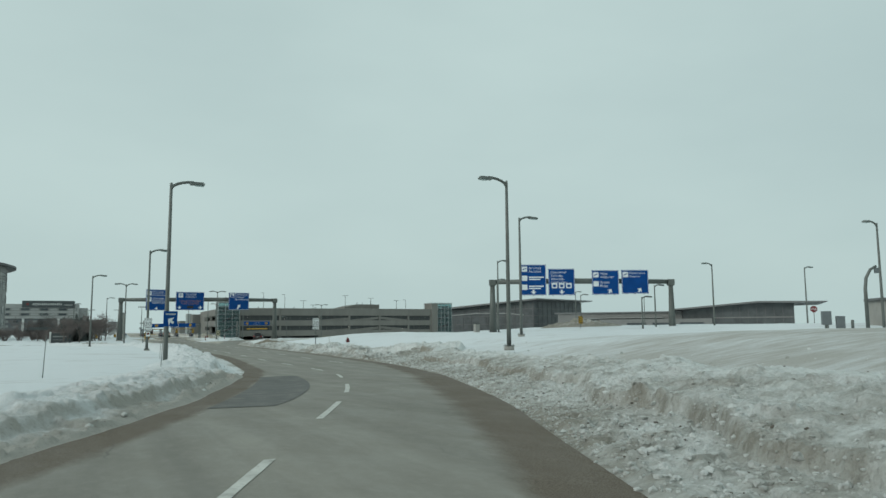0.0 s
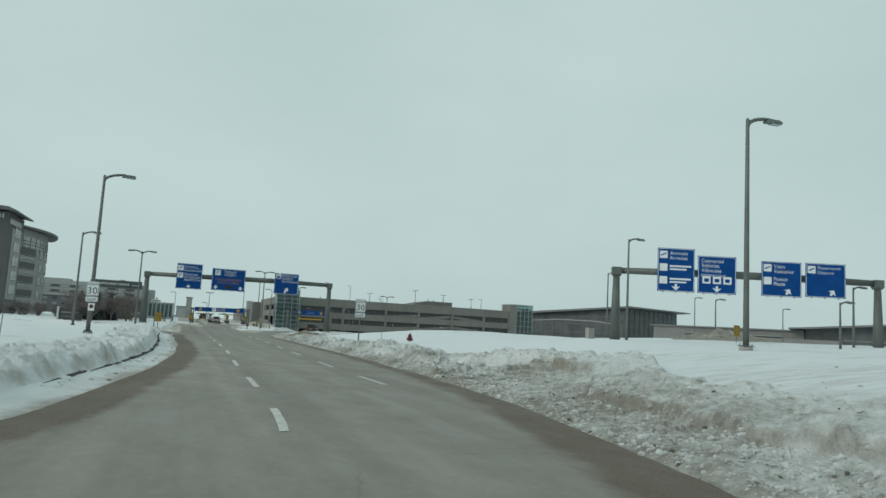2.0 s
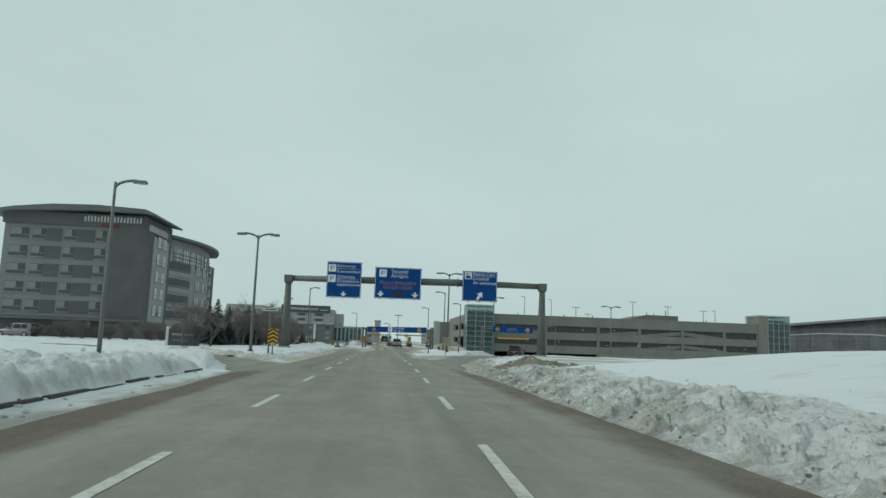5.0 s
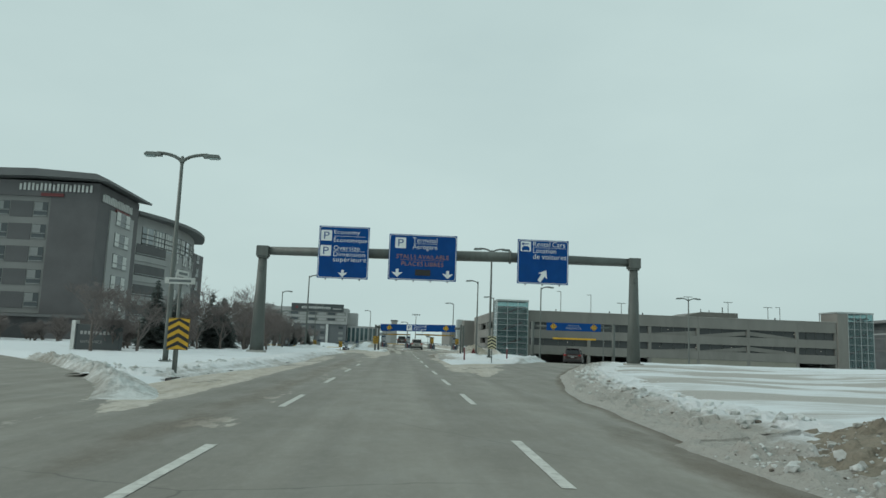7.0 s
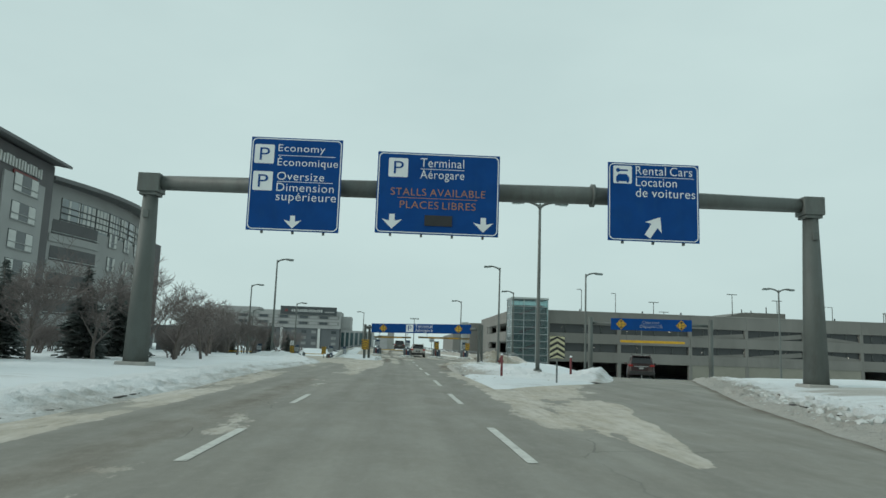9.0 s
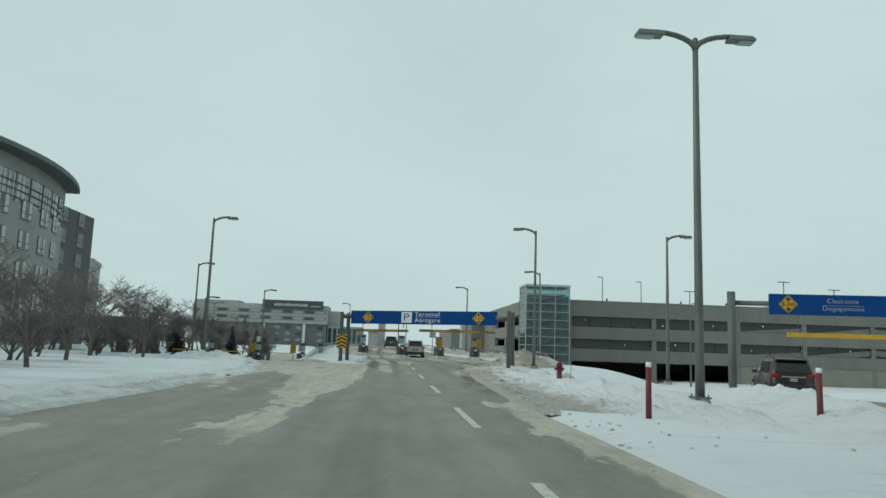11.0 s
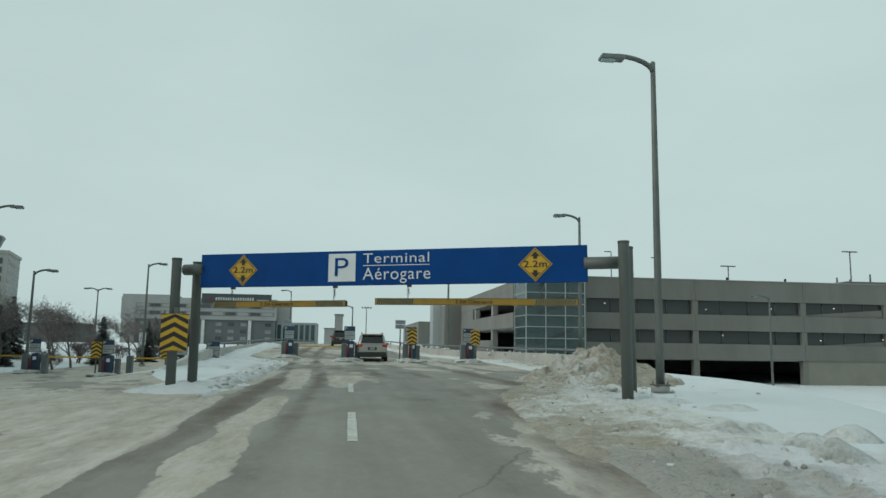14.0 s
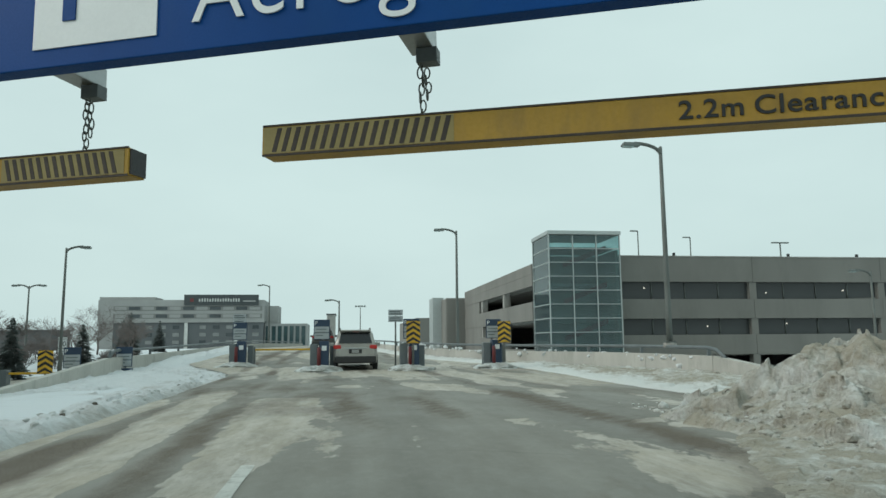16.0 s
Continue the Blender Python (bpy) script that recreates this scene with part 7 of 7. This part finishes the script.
def suv(x, y, z, turn, paint, label, brake=False, sedan=False):
    """A car seen mostly from behind; it points to +y, its rear bumper near y = 0."""
    t = thing("car", pose(x, y, z, 0, 0, turn), label, "car", "cars")
    L, W, H = (4.85, 0.96, 1.72) if not sedan else (4.6, 0.92, 1.5)
    belt = H * 0.6
    part("body", loft(bmesh.new(), [hull(0.06, W * 0.82, W * 0.8, 0.42, belt - 0.12), hull(0.2, W * 0.95, W * 0.93, 0.32, belt), hull(0.9, W, W * 0.97, 0.28, belt + 0.02), hull(2.6, W, W * 0.97, 0.28, belt), hull(L - 1.1, W, W * 0.95, 0.28, belt - 0.08), hull(L - 0.25, W * 0.93, W * 0.86, 0.32, belt - 0.22), hull(L, W * 0.78, W * 0.72, 0.42, belt - 0.35)]), paint, t)
    part("cabin", loft(bmesh.new(), [hull(0.12 if not sedan else 0.7, W * 0.88, W * 0.82, belt - 0.1, belt + 0.08), hull(0.38 if not sedan else 1.1, W * 0.9, W * 0.74, belt - 0.1, H - 0.1), hull(0.7 if not sedan else 1.5, W * 0.9, W * 0.73, belt - 0.1, H - 0.01), hull(2.2, W * 0.9, W * 0.74, belt - 0.1, H), hull(2.75, W * 0.9, W * 0.74, belt - 0.1, H - 0.1), hull(L - 1.35, W * 0.88, W * 0.8, belt - 0.12, belt)]), paint, t)
    y0, y1 = (0.105, 0.335) if not sedan else (0.66, 1.05)
    bm = bmesh.new()
    q = [(-W * 0.72, y0, belt + 0.1), (W * 0.72, y0, belt + 0.1), (W * 0.62, y1, H - 0.14), (-W * 0.62, y1, H - 0.14)]
    a, b = [bm.verts.new(v) for v in q], [bm.verts.new((v[0] * 0.97, v[1] + 0.05, v[2])) for v in q]
    bm.faces.new(a), bm.faces.new(b[::-1])
    for k in range(4):
        bm.faces.new((a[k], b[k], b[(k + 1) % 4], a[(k + 1) % 4]))
    part("rear_window", bm, M_CARGLASS, t)
    for s in (-1, 1):
        for ya, yb in ((0.75 + 0.5 * sedan, 1.5), (1.58, 2.45), (2.53, 3.2)):
            bm = bmesh.new()
            zt = H - 0.16 if yb < 3 else H - 0.3
            q = [(s * (W * 0.9 + 0.004), ya, belt + 0.05), (s * (W * 0.9 + 0.004), yb, belt + 0.05), (s * (W * 0.75 + 0.016), yb - (0.12 if yb > 3 else 0), zt), (s * (W * 0.75 + 0.016), ya + 0.03, H - 0.16)]
            a, b = [bm.verts.new(v) for v in q], [bm.verts.new((v[0] - s * 0.03, v[1], v[2])) for v in q]
            bm.faces.new(a), bm.faces.new(b[::-1])
            for k in range(4):
                bm.faces.new((a[k], b[k], b[(k + 1) % 4], a[(k + 1) % 4]))
            part("side_window", bm, M_CARGLASS, t)
        part("tail_lamp", box(bmesh.new(), min(s * W * 0.62, s * W * 0.945), max(s * W * 0.62, s * W * 0.945), 0.05, 0.34, belt - 0.13, belt + 0.03, 0.04), M_BRAKE if brake else M_TAIL, t)
        part("mirror", box(bmesh.new(), s * W * 0.97, s * (W + 0.2), 2.85, 3.0, belt - 0.02, belt + 0.14, 0.03), paint, t)
        if not sedan:
            part("roof_rail", tube(bmesh.new(), [(s * W * 0.66, 0.7, H - 0.02), (s * W * 0.67, 0.9, H + 0.05), (s * W * 0.67, 2.2, H + 0.06), (s * W * 0.66, 2.5, H - 0.02)], [0.02] * 4, 6), M_TRIMBLACK, t)
    part("trim_bar", box(bmesh.new(), -W * 0.5, W * 0.5, 0.045, 0.1, belt - 0.13, belt - 0.08, 0.008), M_ALU, t, "bright trim bar")
    if not sedan:
        part("spoiler", box(bmesh.new(), -W * 0.68, W * 0.68, 0.2, 0.62, H - 0.09, H - 0.03, 0.02), paint, t)
    part("bumper", box(bmesh.new(), -W * 0.9, W * 0.9, 0.0, 0.3, 0.32, 0.6, 0.05), M_TRIMBLACK, t)
    p = part("plate_recess", box(bmesh.new(), -0.27, 0.27, 0.04, 0.14, belt - 0.32, belt - 0.14, 0.01), M_TRIMBLACK, t)
    part("number_plate", box(bmesh.new(), -0.15, 0.15, 0.03, 0.039, belt - 0.3, belt - 0.16, 0.003), M_STUCCO_LT, p)
    if brake:
        part("high_brake_lamp", box(bmesh.new(), -0.14, 0.14, 0.33, 0.37, H - 0.1, H - 0.07), M_BRAKE, t)
    for s in (-1, 1):
        for yy in (0.92, L - 0.95):
            w = part("wheel", tube(bmesh.new(), [(s * (W - 0.22), yy, 0.35), (s * (W - 0.2), yy, 0.35), (s * (W - 0.02), yy, 0.35), (s * W, yy, 0.35)], [0.28, 0.35, 0.35, 0.29], 20), M_TYRE, t, "black tyre")
            part("rim", tube(bmesh.new(), [(s * (W - 0.05), yy, 0.35), (s * (W + 0.008), yy, 0.35)], [0.2, 0.19], 14), M_ALU, w)
    return t


suv(14.67, 198.2, 0.17, 0, car_paint("dirty_silver_paint", (0.40, 0.39, 0.36)), "dusty silver-beige sport utility car with brake lamps lit", True)
suv(12.4, 229.0, 0.87, 0, car_paint("dark_brown_paint", (0.05, 0.045, 0.04)), "dark brown sport utility car beyond the gate")
suv(29.4, 156.0, float(road_z(156) + drop(29.4, 156.0)) - 0.04, -17, car_paint("dark_red_paint", (0.04, 0.022, 0.022)), "dark red sport utility car on the slip road")
for x, y, turn, col, n in ((-29, 150, 80, (0.2, 0.2, 0.2), "dark_grey_paint"), (-33, 118, 85, (0.3, 0.3, 0.3), "grey_paint"), (-36, 140, 90, (0.25, 0.25, 0.26), "silver_paint")):
    suv(x, y, 0.12, turn, car_paint(n, col), "parked car in the snowy hotel lot")


# ---- trees ----
def spruce(x, y, z, tall, seed):
    rnd = random.Random(seed)
    t = thing("spruce_tree", pose(x, y, z, 0, 0, rnd.uniform(0, 360)), "dark green spruce tree with snow-dusted drooping branches", "tree", "spruce trees")
    part("trunk", tube(bmesh.new(), [(0, 0, -0.3), (0, 0, tall * 0.5), (0, 0, tall * 0.97)], [0.035 * tall * 0.5, 0.05, 0.012], 7), M_BARK, t)
    bm = bmesh.new()
    level = 0.06 * tall
    while level < tall * 0.98:
        f = level / tall
        reach = tall * 0.27 * (1 - f) ** 0.85 * rnd.uniform(0.75, 1.12) + 0.06
        for k in range(max(5, int(11 * (1 - f)) + 3)):
            a = rnd.uniform(0, 2 * math.pi)
            r = reach * rnd.uniform(0.7, 1.15)
            d, side = Vector((math.cos(a), math.sin(a), 0)), Vector((-math.sin(a), math.cos(a), 0))
            n = max(3, int(r / 0.16))
            for i in range(n):
                s = (i + 0.4) / n
                c = d * (r * s) + Vector((0, 0, level - 0.32 * r * s * s + rnd.uniform(-0.04, 0.04)))
                w = (0.34 * r * (1 - 0.72 * s) + 0.05) * rnd.uniform(0.7, 1.2)
                ln = r / n * 1.9
                for q in (-1, 1):
                    tip = c + d * ln * rnd.uniform(0.5, 1.0) + side * (q * w) + Vector((0, 0, -0.25 * w - rnd.uniform(0, 0.07)))
                    v = [bm.verts.new(c - d * 0.05), bm.verts.new(c + d * ln * 0.7 + Vector((0, 0, -0.03))), bm.verts.new(tip), bm.verts.new(c + side * (q * w * 0.55) + Vector((0, 0, -0.08)))]
                    bm.faces.new(v)
        level += tall * rnd.uniform(0.018, 0.036)
    me = bpy.data.meshes.new("needles")
    bm.to_mesh(me)
    bm.free()
    me.materials.append(M_NEEDLE)
    ob = new("crown", me)
    ob.parent = t
    return t


def bare_tree(x, y, z, tall, seed, spread=0.75, trunks=1, levels=5, label="bare leafless tree with fine dark twigs"):
    rnd = random.Random(seed)
    t = thing("bare_tree", pose(x, y, z), label, "tree", "bare trees")
    trunk, crown = bmesh.new(), bmesh.new()

    def grow(bm, p, d, length, r, level):
        pts, rad = [p], [r]
        steps = 3 if level < 4 else 2
        for k in range(steps):
            d = (d + Vector((rnd.uniform(-1, 1), rnd.uniform(-1, 1), rnd.uniform(-0.3, 0.8))) * 0.16).normalized()
            p = p + d * (length / steps)
            pts.append(p)
            rad.append(r * (1 - 0.18 * (k + 1)))
        tube(bm, pts, rad, 7 if level == 0 else 4 if level < 3 else 3, False)
        if level < levels:
            for k in range(rnd.randint(3, 4) if level else 6):
                s = rnd.uniform(0.35, 1.0)
                i = min(steps - 1, int(s * steps))
                at = pts[i].lerp(pts[i + 1], s * steps - i)
                a = rnd.uniform(0, 2 * math.pi)
                side = Vector((math.cos(a), math.sin(a), 0))
                nd = (d * rnd.uniform(0.5, 0.9) + side * spread * rnd.uniform(0.7, 1.3) + Vector((0, 0, 0.12))).normalized()
                grow(crown, at, nd, length * rnd.uniform(0.55, 0.8), max(0.009, rad[i] * rnd.uniform(0.42, 0.6)), level + 1)

    for k in range(trunks):
        a = rnd.uniform(0, 6.28)
        lean = 0.0 if trunks == 1 else 0.35
        grow(trunk, Vector((0.12 * k, 0.05 * k, -0.2)), Vector((lean * math.cos(a), lean * math.sin(a), 1)).normalized(), tall * (0.42 if trunks == 1 else 0.38), 0.016 * tall + 0.02, 0)
    part("trunk", trunk, M_BARK, t)
    part("crown", crown, M_TWIG, t)
    return t


for n, (x, y, tall) in enumerate(((-4.0, 131.0, 4.6), (-3.5, 133.8, 4.0), (-2.5, 139.0, 4.4), (-2.7, 143.5, 4.3), (-3.6, 148.0, 4.5), (-6.0, 136.5, 4.2), (-5.5, 153, 4.6), (-6.4, 228.6, 4.0), (-20, 290, 6.6), (-17, 296, 5.4), (-24, 300, 5.8), (-9, 252, 4.2), (-13, 205, 3.4), (-11.5, 209, 4.6), (-14.5, 218, 5.2), (-7.8, 219.5, 4.2))):
    spruce(x, y, float(land(x, y)) - 0.05, tall, 100 + n)
for n, (x, y, tall) in enumerate(((-1.6, 132.5, 4.4), (-0.3, 141.0, 5.2), (0.3, 143.6, 5.0), (-0.8, 147.5, 5.2), (-0.5, 152.0, 5.2), (-1.6, 157.5, 5.2), (-2.6, 162.5, 5.2), (-1.4, 166.5, 5.0), (-3.2, 171.0, 5.0), (-4.8, 177, 3.8), (-8.2, 191.5, 4.4), (-8.2, 202.0, 5.4), (-10, 238, 6.0), (-13, 246, 6.5), (-7.5, 246, 5.6), (-16, 262, 7), (-11, 258, 6), (-22, 246, 6.5), (-17, 232, 6), (-7.5, 212, 5.2), (-10.5, 216, 5.8), (-12.5, 222, 6), (-14, 214, 5.5), (-9, 224, 5.4), (-17, 222, 6), (-5.4, 125, 5.2), (-3.4, 126.4, 4.8), (-6.6, 139, 5.4), (-3.4, 136, 5.2), (-1.2, 137.2, 4.9), (-4.6, 150.5, 5.4), (-3.2, 181.5, 5.6), (-9.5, 182, 4.0))):
    bare_tree(x, y, float(land(x, y)) - 0.05, tall, 200 + n)
bare_tree(-12.5, 200.0, float(land(-12.5, 200.0)) - 0.05, 8.4, 251, 0.7)
shrubs = tuple((-31 + 2.1 * k, 156.5 - 1.3 * (k % 3)) for k in range(12)) + tuple((-29 + 2.6 * k, 149.5 + 1.1 * (k % 2)) for k in range(8)) + ((-5.2, 127), (-5.8, 131), (-7.5, 134), (-5.0, 145), (-3.0, 153.5), (-3.4, 156), (-4.4, 160), (-4.0, 166), (-5, 169), (-5.4, 173), (-6.0, 180), (-7, 184), (-9.4, 186), (-7.6, 208), (-10, 220), (-13, 233), (-9.2, 243), (-18, 215), (-24, 232), (-8, 160), (-7, 166), (-9, 172), (-9, 140), (-8, 146), (-8, 152), (-12, 238), (-15, 242), (-6.5, 238), (-8, 232), (-11, 228), (-26, 276), (-30, 282), (-34, 270))
for n, (x, y) in enumerate(shrubs):
    bare_tree(x, y, float(land(x, y)) - 0.05, 2.4 + 0.5 * (n % 3), 300 + n, 0.75, 4, 4, "thicket of bare brown shrub stems")

# ---- heaped and scattered snow ----
def heap(name, x, y, rx, ry, tall, seed, label, material, dirt, n=170, wild=0.9, dome=0.0):
    u = np.linspace(-1.15, 1.15, n)
    U, V = np.meshgrid(u, u)
    X, Y = x + rx * U, y + ry * V
    ang, rad = np.arctan2(V, U), np.sqrt(U * U + V * V)
    rad = rad * (1 + 0.28 * rough(np.cos(ang) * 1.5 + 3, np.sin(ang) * 1.5 + 3, 1.0, 3, seed))
    top = tall * np.clip(1 - rad, 0, 1) ** (0.8 if wild > 0.5 else 1.25) * (1 + wild * rough(X, Y, 1.3, 4, seed + 3)) + 0.5 * wild * tall * np.clip(1 - rad, 0, 1) * np.abs(rough(X, Y, 0.55, 4, seed + 5, 0.62))
    top = top + dome * np.sqrt(np.clip(1 - rad * rad, 0, 1))
    strewn = 0.5 * shards(X, Y, 0.5, seed + 50, 0.5) + 0.5 * shards(X, Y, 0.24, seed + 55)
    Z = np.where(paved(X, Y), main_like(X, Y), land(X, Y)) - 0.12 + top + strewn * ease((1 - rad) / 0.2) * min(1, tall)
    keep = (rad < 1.08)[:-1, :-1]
    return tagged(grid_object(name, X, Y, Z, material, [("dirt", dirt + 0.14 * rough(X, Y, 1.6, 3, seed + 60))], keep), label, "snow pile")


heap("snow_mound", 21.6, 177.2, 2.7, 3.3, 1.2, 11, "tall heap of sandy dirty snow by the ramp wall", M_HEAP, 0.05, 260, 0.4)
heap("snow_mound", 19.0, 174.2, 1.6, 2.4, 0.14, 15, "low spill of brown sandy snow", M_HEAP, 0.09, 150)
heap("snow_mound", 9.2, 173.4, 1.6, 3.0, 0.24, 19, "white snow heap round the gantry posts", M_CLEAN, -0.05, 110)
heap("snow_mound", 1.4, 169.6, 3.0, 3.6, 0.5, 23, "clean ploughed snow pile at the lane corner", M_CLEAN, -0.05, 110)
heap("snow_mound", 62.5, 87.5, 7.0, 3.2, 1.0, 27, "broad brown dirt and snow pile on the field", M_BANK, 0.25, 90)
heap("snow_mound", 19.5, 169.0, 1.5, 1.3, 0.26, 55, "trodden snow round the gantry posts", M_CLEAN, 0.05, 90)
heap("snow_mound", 18.4, 146.0, 2.6, 9.0, 0.4, 43, "white snow mound between road and slip road", M_CLEAN, -0.05, 110)
for k, (x, y, w, tall) in enumerate(((18.5, 163.5, 0.62, 0.42), (18.7, 162.0, 0.5, 0.46), (18.25, 160.9, 0.48, 0.5), (20.0, 163.0, 0.55, 0.4), (19.2, 164.0, 0.45, 0.36), (19.1, 160.9, 0.6, 0.4), (20.6, 167.3, 0.8, 0.34), (17.7, 164.3, 0.42, 0.34), (20.3, 159.6, 0.6, 0.42))):
    heap("snow_clod", x, y, w * 0.85, w * 0.7, tall * 0.3, 61 + 4 * k, "broken clod of dirty ploughed snow on the verge", M_BANK, 0.02, 60, 0.9, tall * 0.42)
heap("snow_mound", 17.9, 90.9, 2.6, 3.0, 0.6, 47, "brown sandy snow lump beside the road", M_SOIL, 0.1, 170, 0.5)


def chunks(name, spots, label, dirt_mat, seed):
    """Many small uneven lumps in one mesh."""
    bm = bmesh.new()
    bmesh.ops.create_icosphere(bm, subdivisions=1, radius=1.0)
    unit = np.array([v.co[:] for v in bm.verts])
    tri = np.array([[v.index for v in f.verts] for f in bm.faces])
    bm.free()
    rs = np.random.RandomState(seed)
    n = len(spots)
    at = np.array([q[:3] for q in spots])
    size = np.array([q[3] for q in spots])[:, None, None]
    co = unit[None] * (0.65 + 0.7 * rs.rand(n, len(unit), 1)) * size * np.array([1, 1, 0.7]) + at[:, None]
    faces = tri[None] + (np.arange(n) * len(unit))[:, None, None]
    me = bpy.data.meshes.new(name)
    me.from_pydata(co.reshape(-1, 3).tolist(), [], faces.reshape(-1, 3).tolist())
    me.materials.append(dirt_mat)
    return tagged(new(name, me), label, "snow chunks", kind="stuff")


rnd = random.Random(5)
spots = []
for k in range(15000):
    y = rnd.uniform(0, 48) if rnd.random() < 0.68 else rnd.uniform(48, 92)
    d = rnd.uniform(0.05, 1.7) if rnd.random() < 0.5 else abs(rnd.gauss(1.2, 1.9 - 0.8 * (y > 48)))
    x = float(road_r(y)) + d
    spots.append((x, y, None, min(0.055 if y < 36 else 0.09, 0.013 * rnd.uniform(0.02, 1) ** -0.5)))
for k in range(160):
    y = rnd.uniform(2, 84)
    spots.append((float(road_l(y)) - abs(rnd.gauss(0, 0.9)) - 0.1, y, None, rnd.uniform(0.025, 0.07)))
for k in range(500):
    y = rnd.uniform(96, 180)
    e = float(exit_r(y)) if y < 135 else float(road_r(y))
    spots.append((e + abs(rnd.gauss(0, 1.3)) + 0.1, y, None, rnd.uniform(0.012, 0.05)))
for k in range(500):
    spots.append((19.2 + abs(rnd.gauss(0, 1.6)), rnd.gauss(175.5, 2.4), None, min(0.1, 0.016 * rnd.uniform(0.02, 1) ** -0.5)))
for k in range(260):
    y = rnd.uniform(94, 134)
    spots.append((float(exit_r(y)) + rnd.gauss(1.35, 0.25) - 0.3 * (y > 110), y, None, rnd.uniform(0.03, 0.13)))
for k in range(90):
    s = rnd.random()
    x, y = (5.3 - 6.3 * s, 104.6 + 8.0 * s) if k % 2 else (5.4 - 1.0 * s, 104.6 + 14 * s)
    spots.append((x + rnd.gauss(-0.3, 0.25), y + rnd.gauss(0.2, 0.25), None, rnd.uniform(0.03, 0.11)))
for k in range(110):
    y = rnd.uniform(172, 197)
    spots.append((float(road_l(y)) - abs(rnd.gauss(0.2, 0.4)), y, None, rnd.uniform(0.02, 0.07)))
bpy.context.view_layer.update()
landed = []
deps = bpy.context.evaluated_depsgraph_get()
for x, y, z, s in spots:
    hit, place, *_ = scene.ray_cast(deps, Vector((x, y, 6.0 if y < 120 else 2.0)), Vector((0, 0, -1)))
    if hit and place.z < 2.4:
        landed.append((x, y, place.z + s * 0.2, s))
by_heap = [q for q in landed if q[1] > 168 and q[0] > 16]
chunks("snow_chunks", [q for k, q in enumerate(landed) if k % 18 and q not in by_heap], "scattered lumps of hard dirty snow", M_BANK, 8)
chunks("snow_chunks", by_heap, "brown lumps broken from the dirt and snow heap", M_HEAP, 10)
M_CLOD = mat("frozen_dirt_clods", (0.13, 0.115, 0.095), 0.9, 0, 0.3, 4, 40, 0.4)
chunks("dirt_clods", [(x, y, z, s * 0.75) for k, (x, y, z, s) in enumerate(landed) if not k % 18], "scattered brown clods of frozen dirt", M_CLOD, 9)

clumps = []
for k in range(70):
    y = 191 + 0.4 * k + rnd.uniform(-0.4, 0.4)
    clumps.append((float(road_r(y)) + 0.36, y, 0.42 + 0.008 * k + rnd.uniform(0, 0.34), rnd.uniform(0.05, 0.15)))
chunks("clinging_snow", clumps, "patches of snow stuck to the ramp wall", M_CLEAN, 12)

# ---- at the far edge of the field ----
t = thing("camera_pole", pose(57.5, 41.0, 1.4, 0, 0, -30), "curved grey camera pole beside the field road", "camera pole")
part("pole", tube(bmesh.new(), [(0, 0, -0.5), (0, 0, 3.6), (0.12, 0, 4.5), (0.5, 0, 5.2), (1.0, 0, 5.5)], [0.16, 0.14, 0.13, 0.12, 0.1], 10), M_POLE, t)
part("camera_box", box(bmesh.new(), 0.85, 1.15, -0.15, 0.15, 4.9, 5.35, 0.03), M_GREY, t)
for x, y, top, w in ((52.3, 40.9, 3.1, 0.34), (53.0, 40.2, 2.7, 0.3)):
    t = thing("control_box", pose(x, y, 1.2, 0, 0, -40), "grey gate control box on a stout post", "control box", "gate control boxes")
    part("post", box(bmesh.new(), -0.13, 0.13, -0.13, 0.13, -0.5, top - 2.1, 0.01), M_POLE, t)
    part("housing", box(bmesh.new(), -w, w, -0.25, 0.25, top - 2.3, top - 1.2, 0.03), M_GREY, t)
t = thing("bollard", pose(54.6, 40.3, 1.2), "dark steel bollard by the gate", "bollard")
part("post", tube(bmesh.new(), [(0, 0, -0.4), (0, 0, 1.15), (0, 0, 1.2)], [0.12, 0.12, 0.06], 10), M_POLE, t)
t = thing("stop_sign", pose(75.0, 59.4, 1.2, 0, 0, -50), "red octagonal stop sign on a steel post", "stop sign")
part("post", tube(bmesh.new(), [(0, 0.05, -0.4), (0, 0.05, 3.0)], [0.04, 0.04], 8), M_POLE, t)
p = part("plate", slab(bmesh.new(), [(0.4 * math.cos(radians(22.5 + 45 * k)), 2.7 + 0.4 * math.sin(radians(22.5 + 45 * k))) for k in range(8)], -0.01, 0.01), M_RED, t)
words("STOP", -0.27, 2.6, 0.54, 0.2, -0.014, M_WHITE, p)
t = thing("gate_hut", pose(63.5, 42.5, 1.4, 0, 0, -33), "small flat-roofed beige gate hut in the snow", "hut")
part("wall", box(bmesh.new(), -1.6, 1.6, -1.4, 1.4, -0.4, 2.7, 0.03), M_CONC, t)
part("roof", box(bmesh.new(), -1.85, 1.85, -1.65, 1.65, 2.703, 2.95, 0.03), M_ROOFTRIM, t)
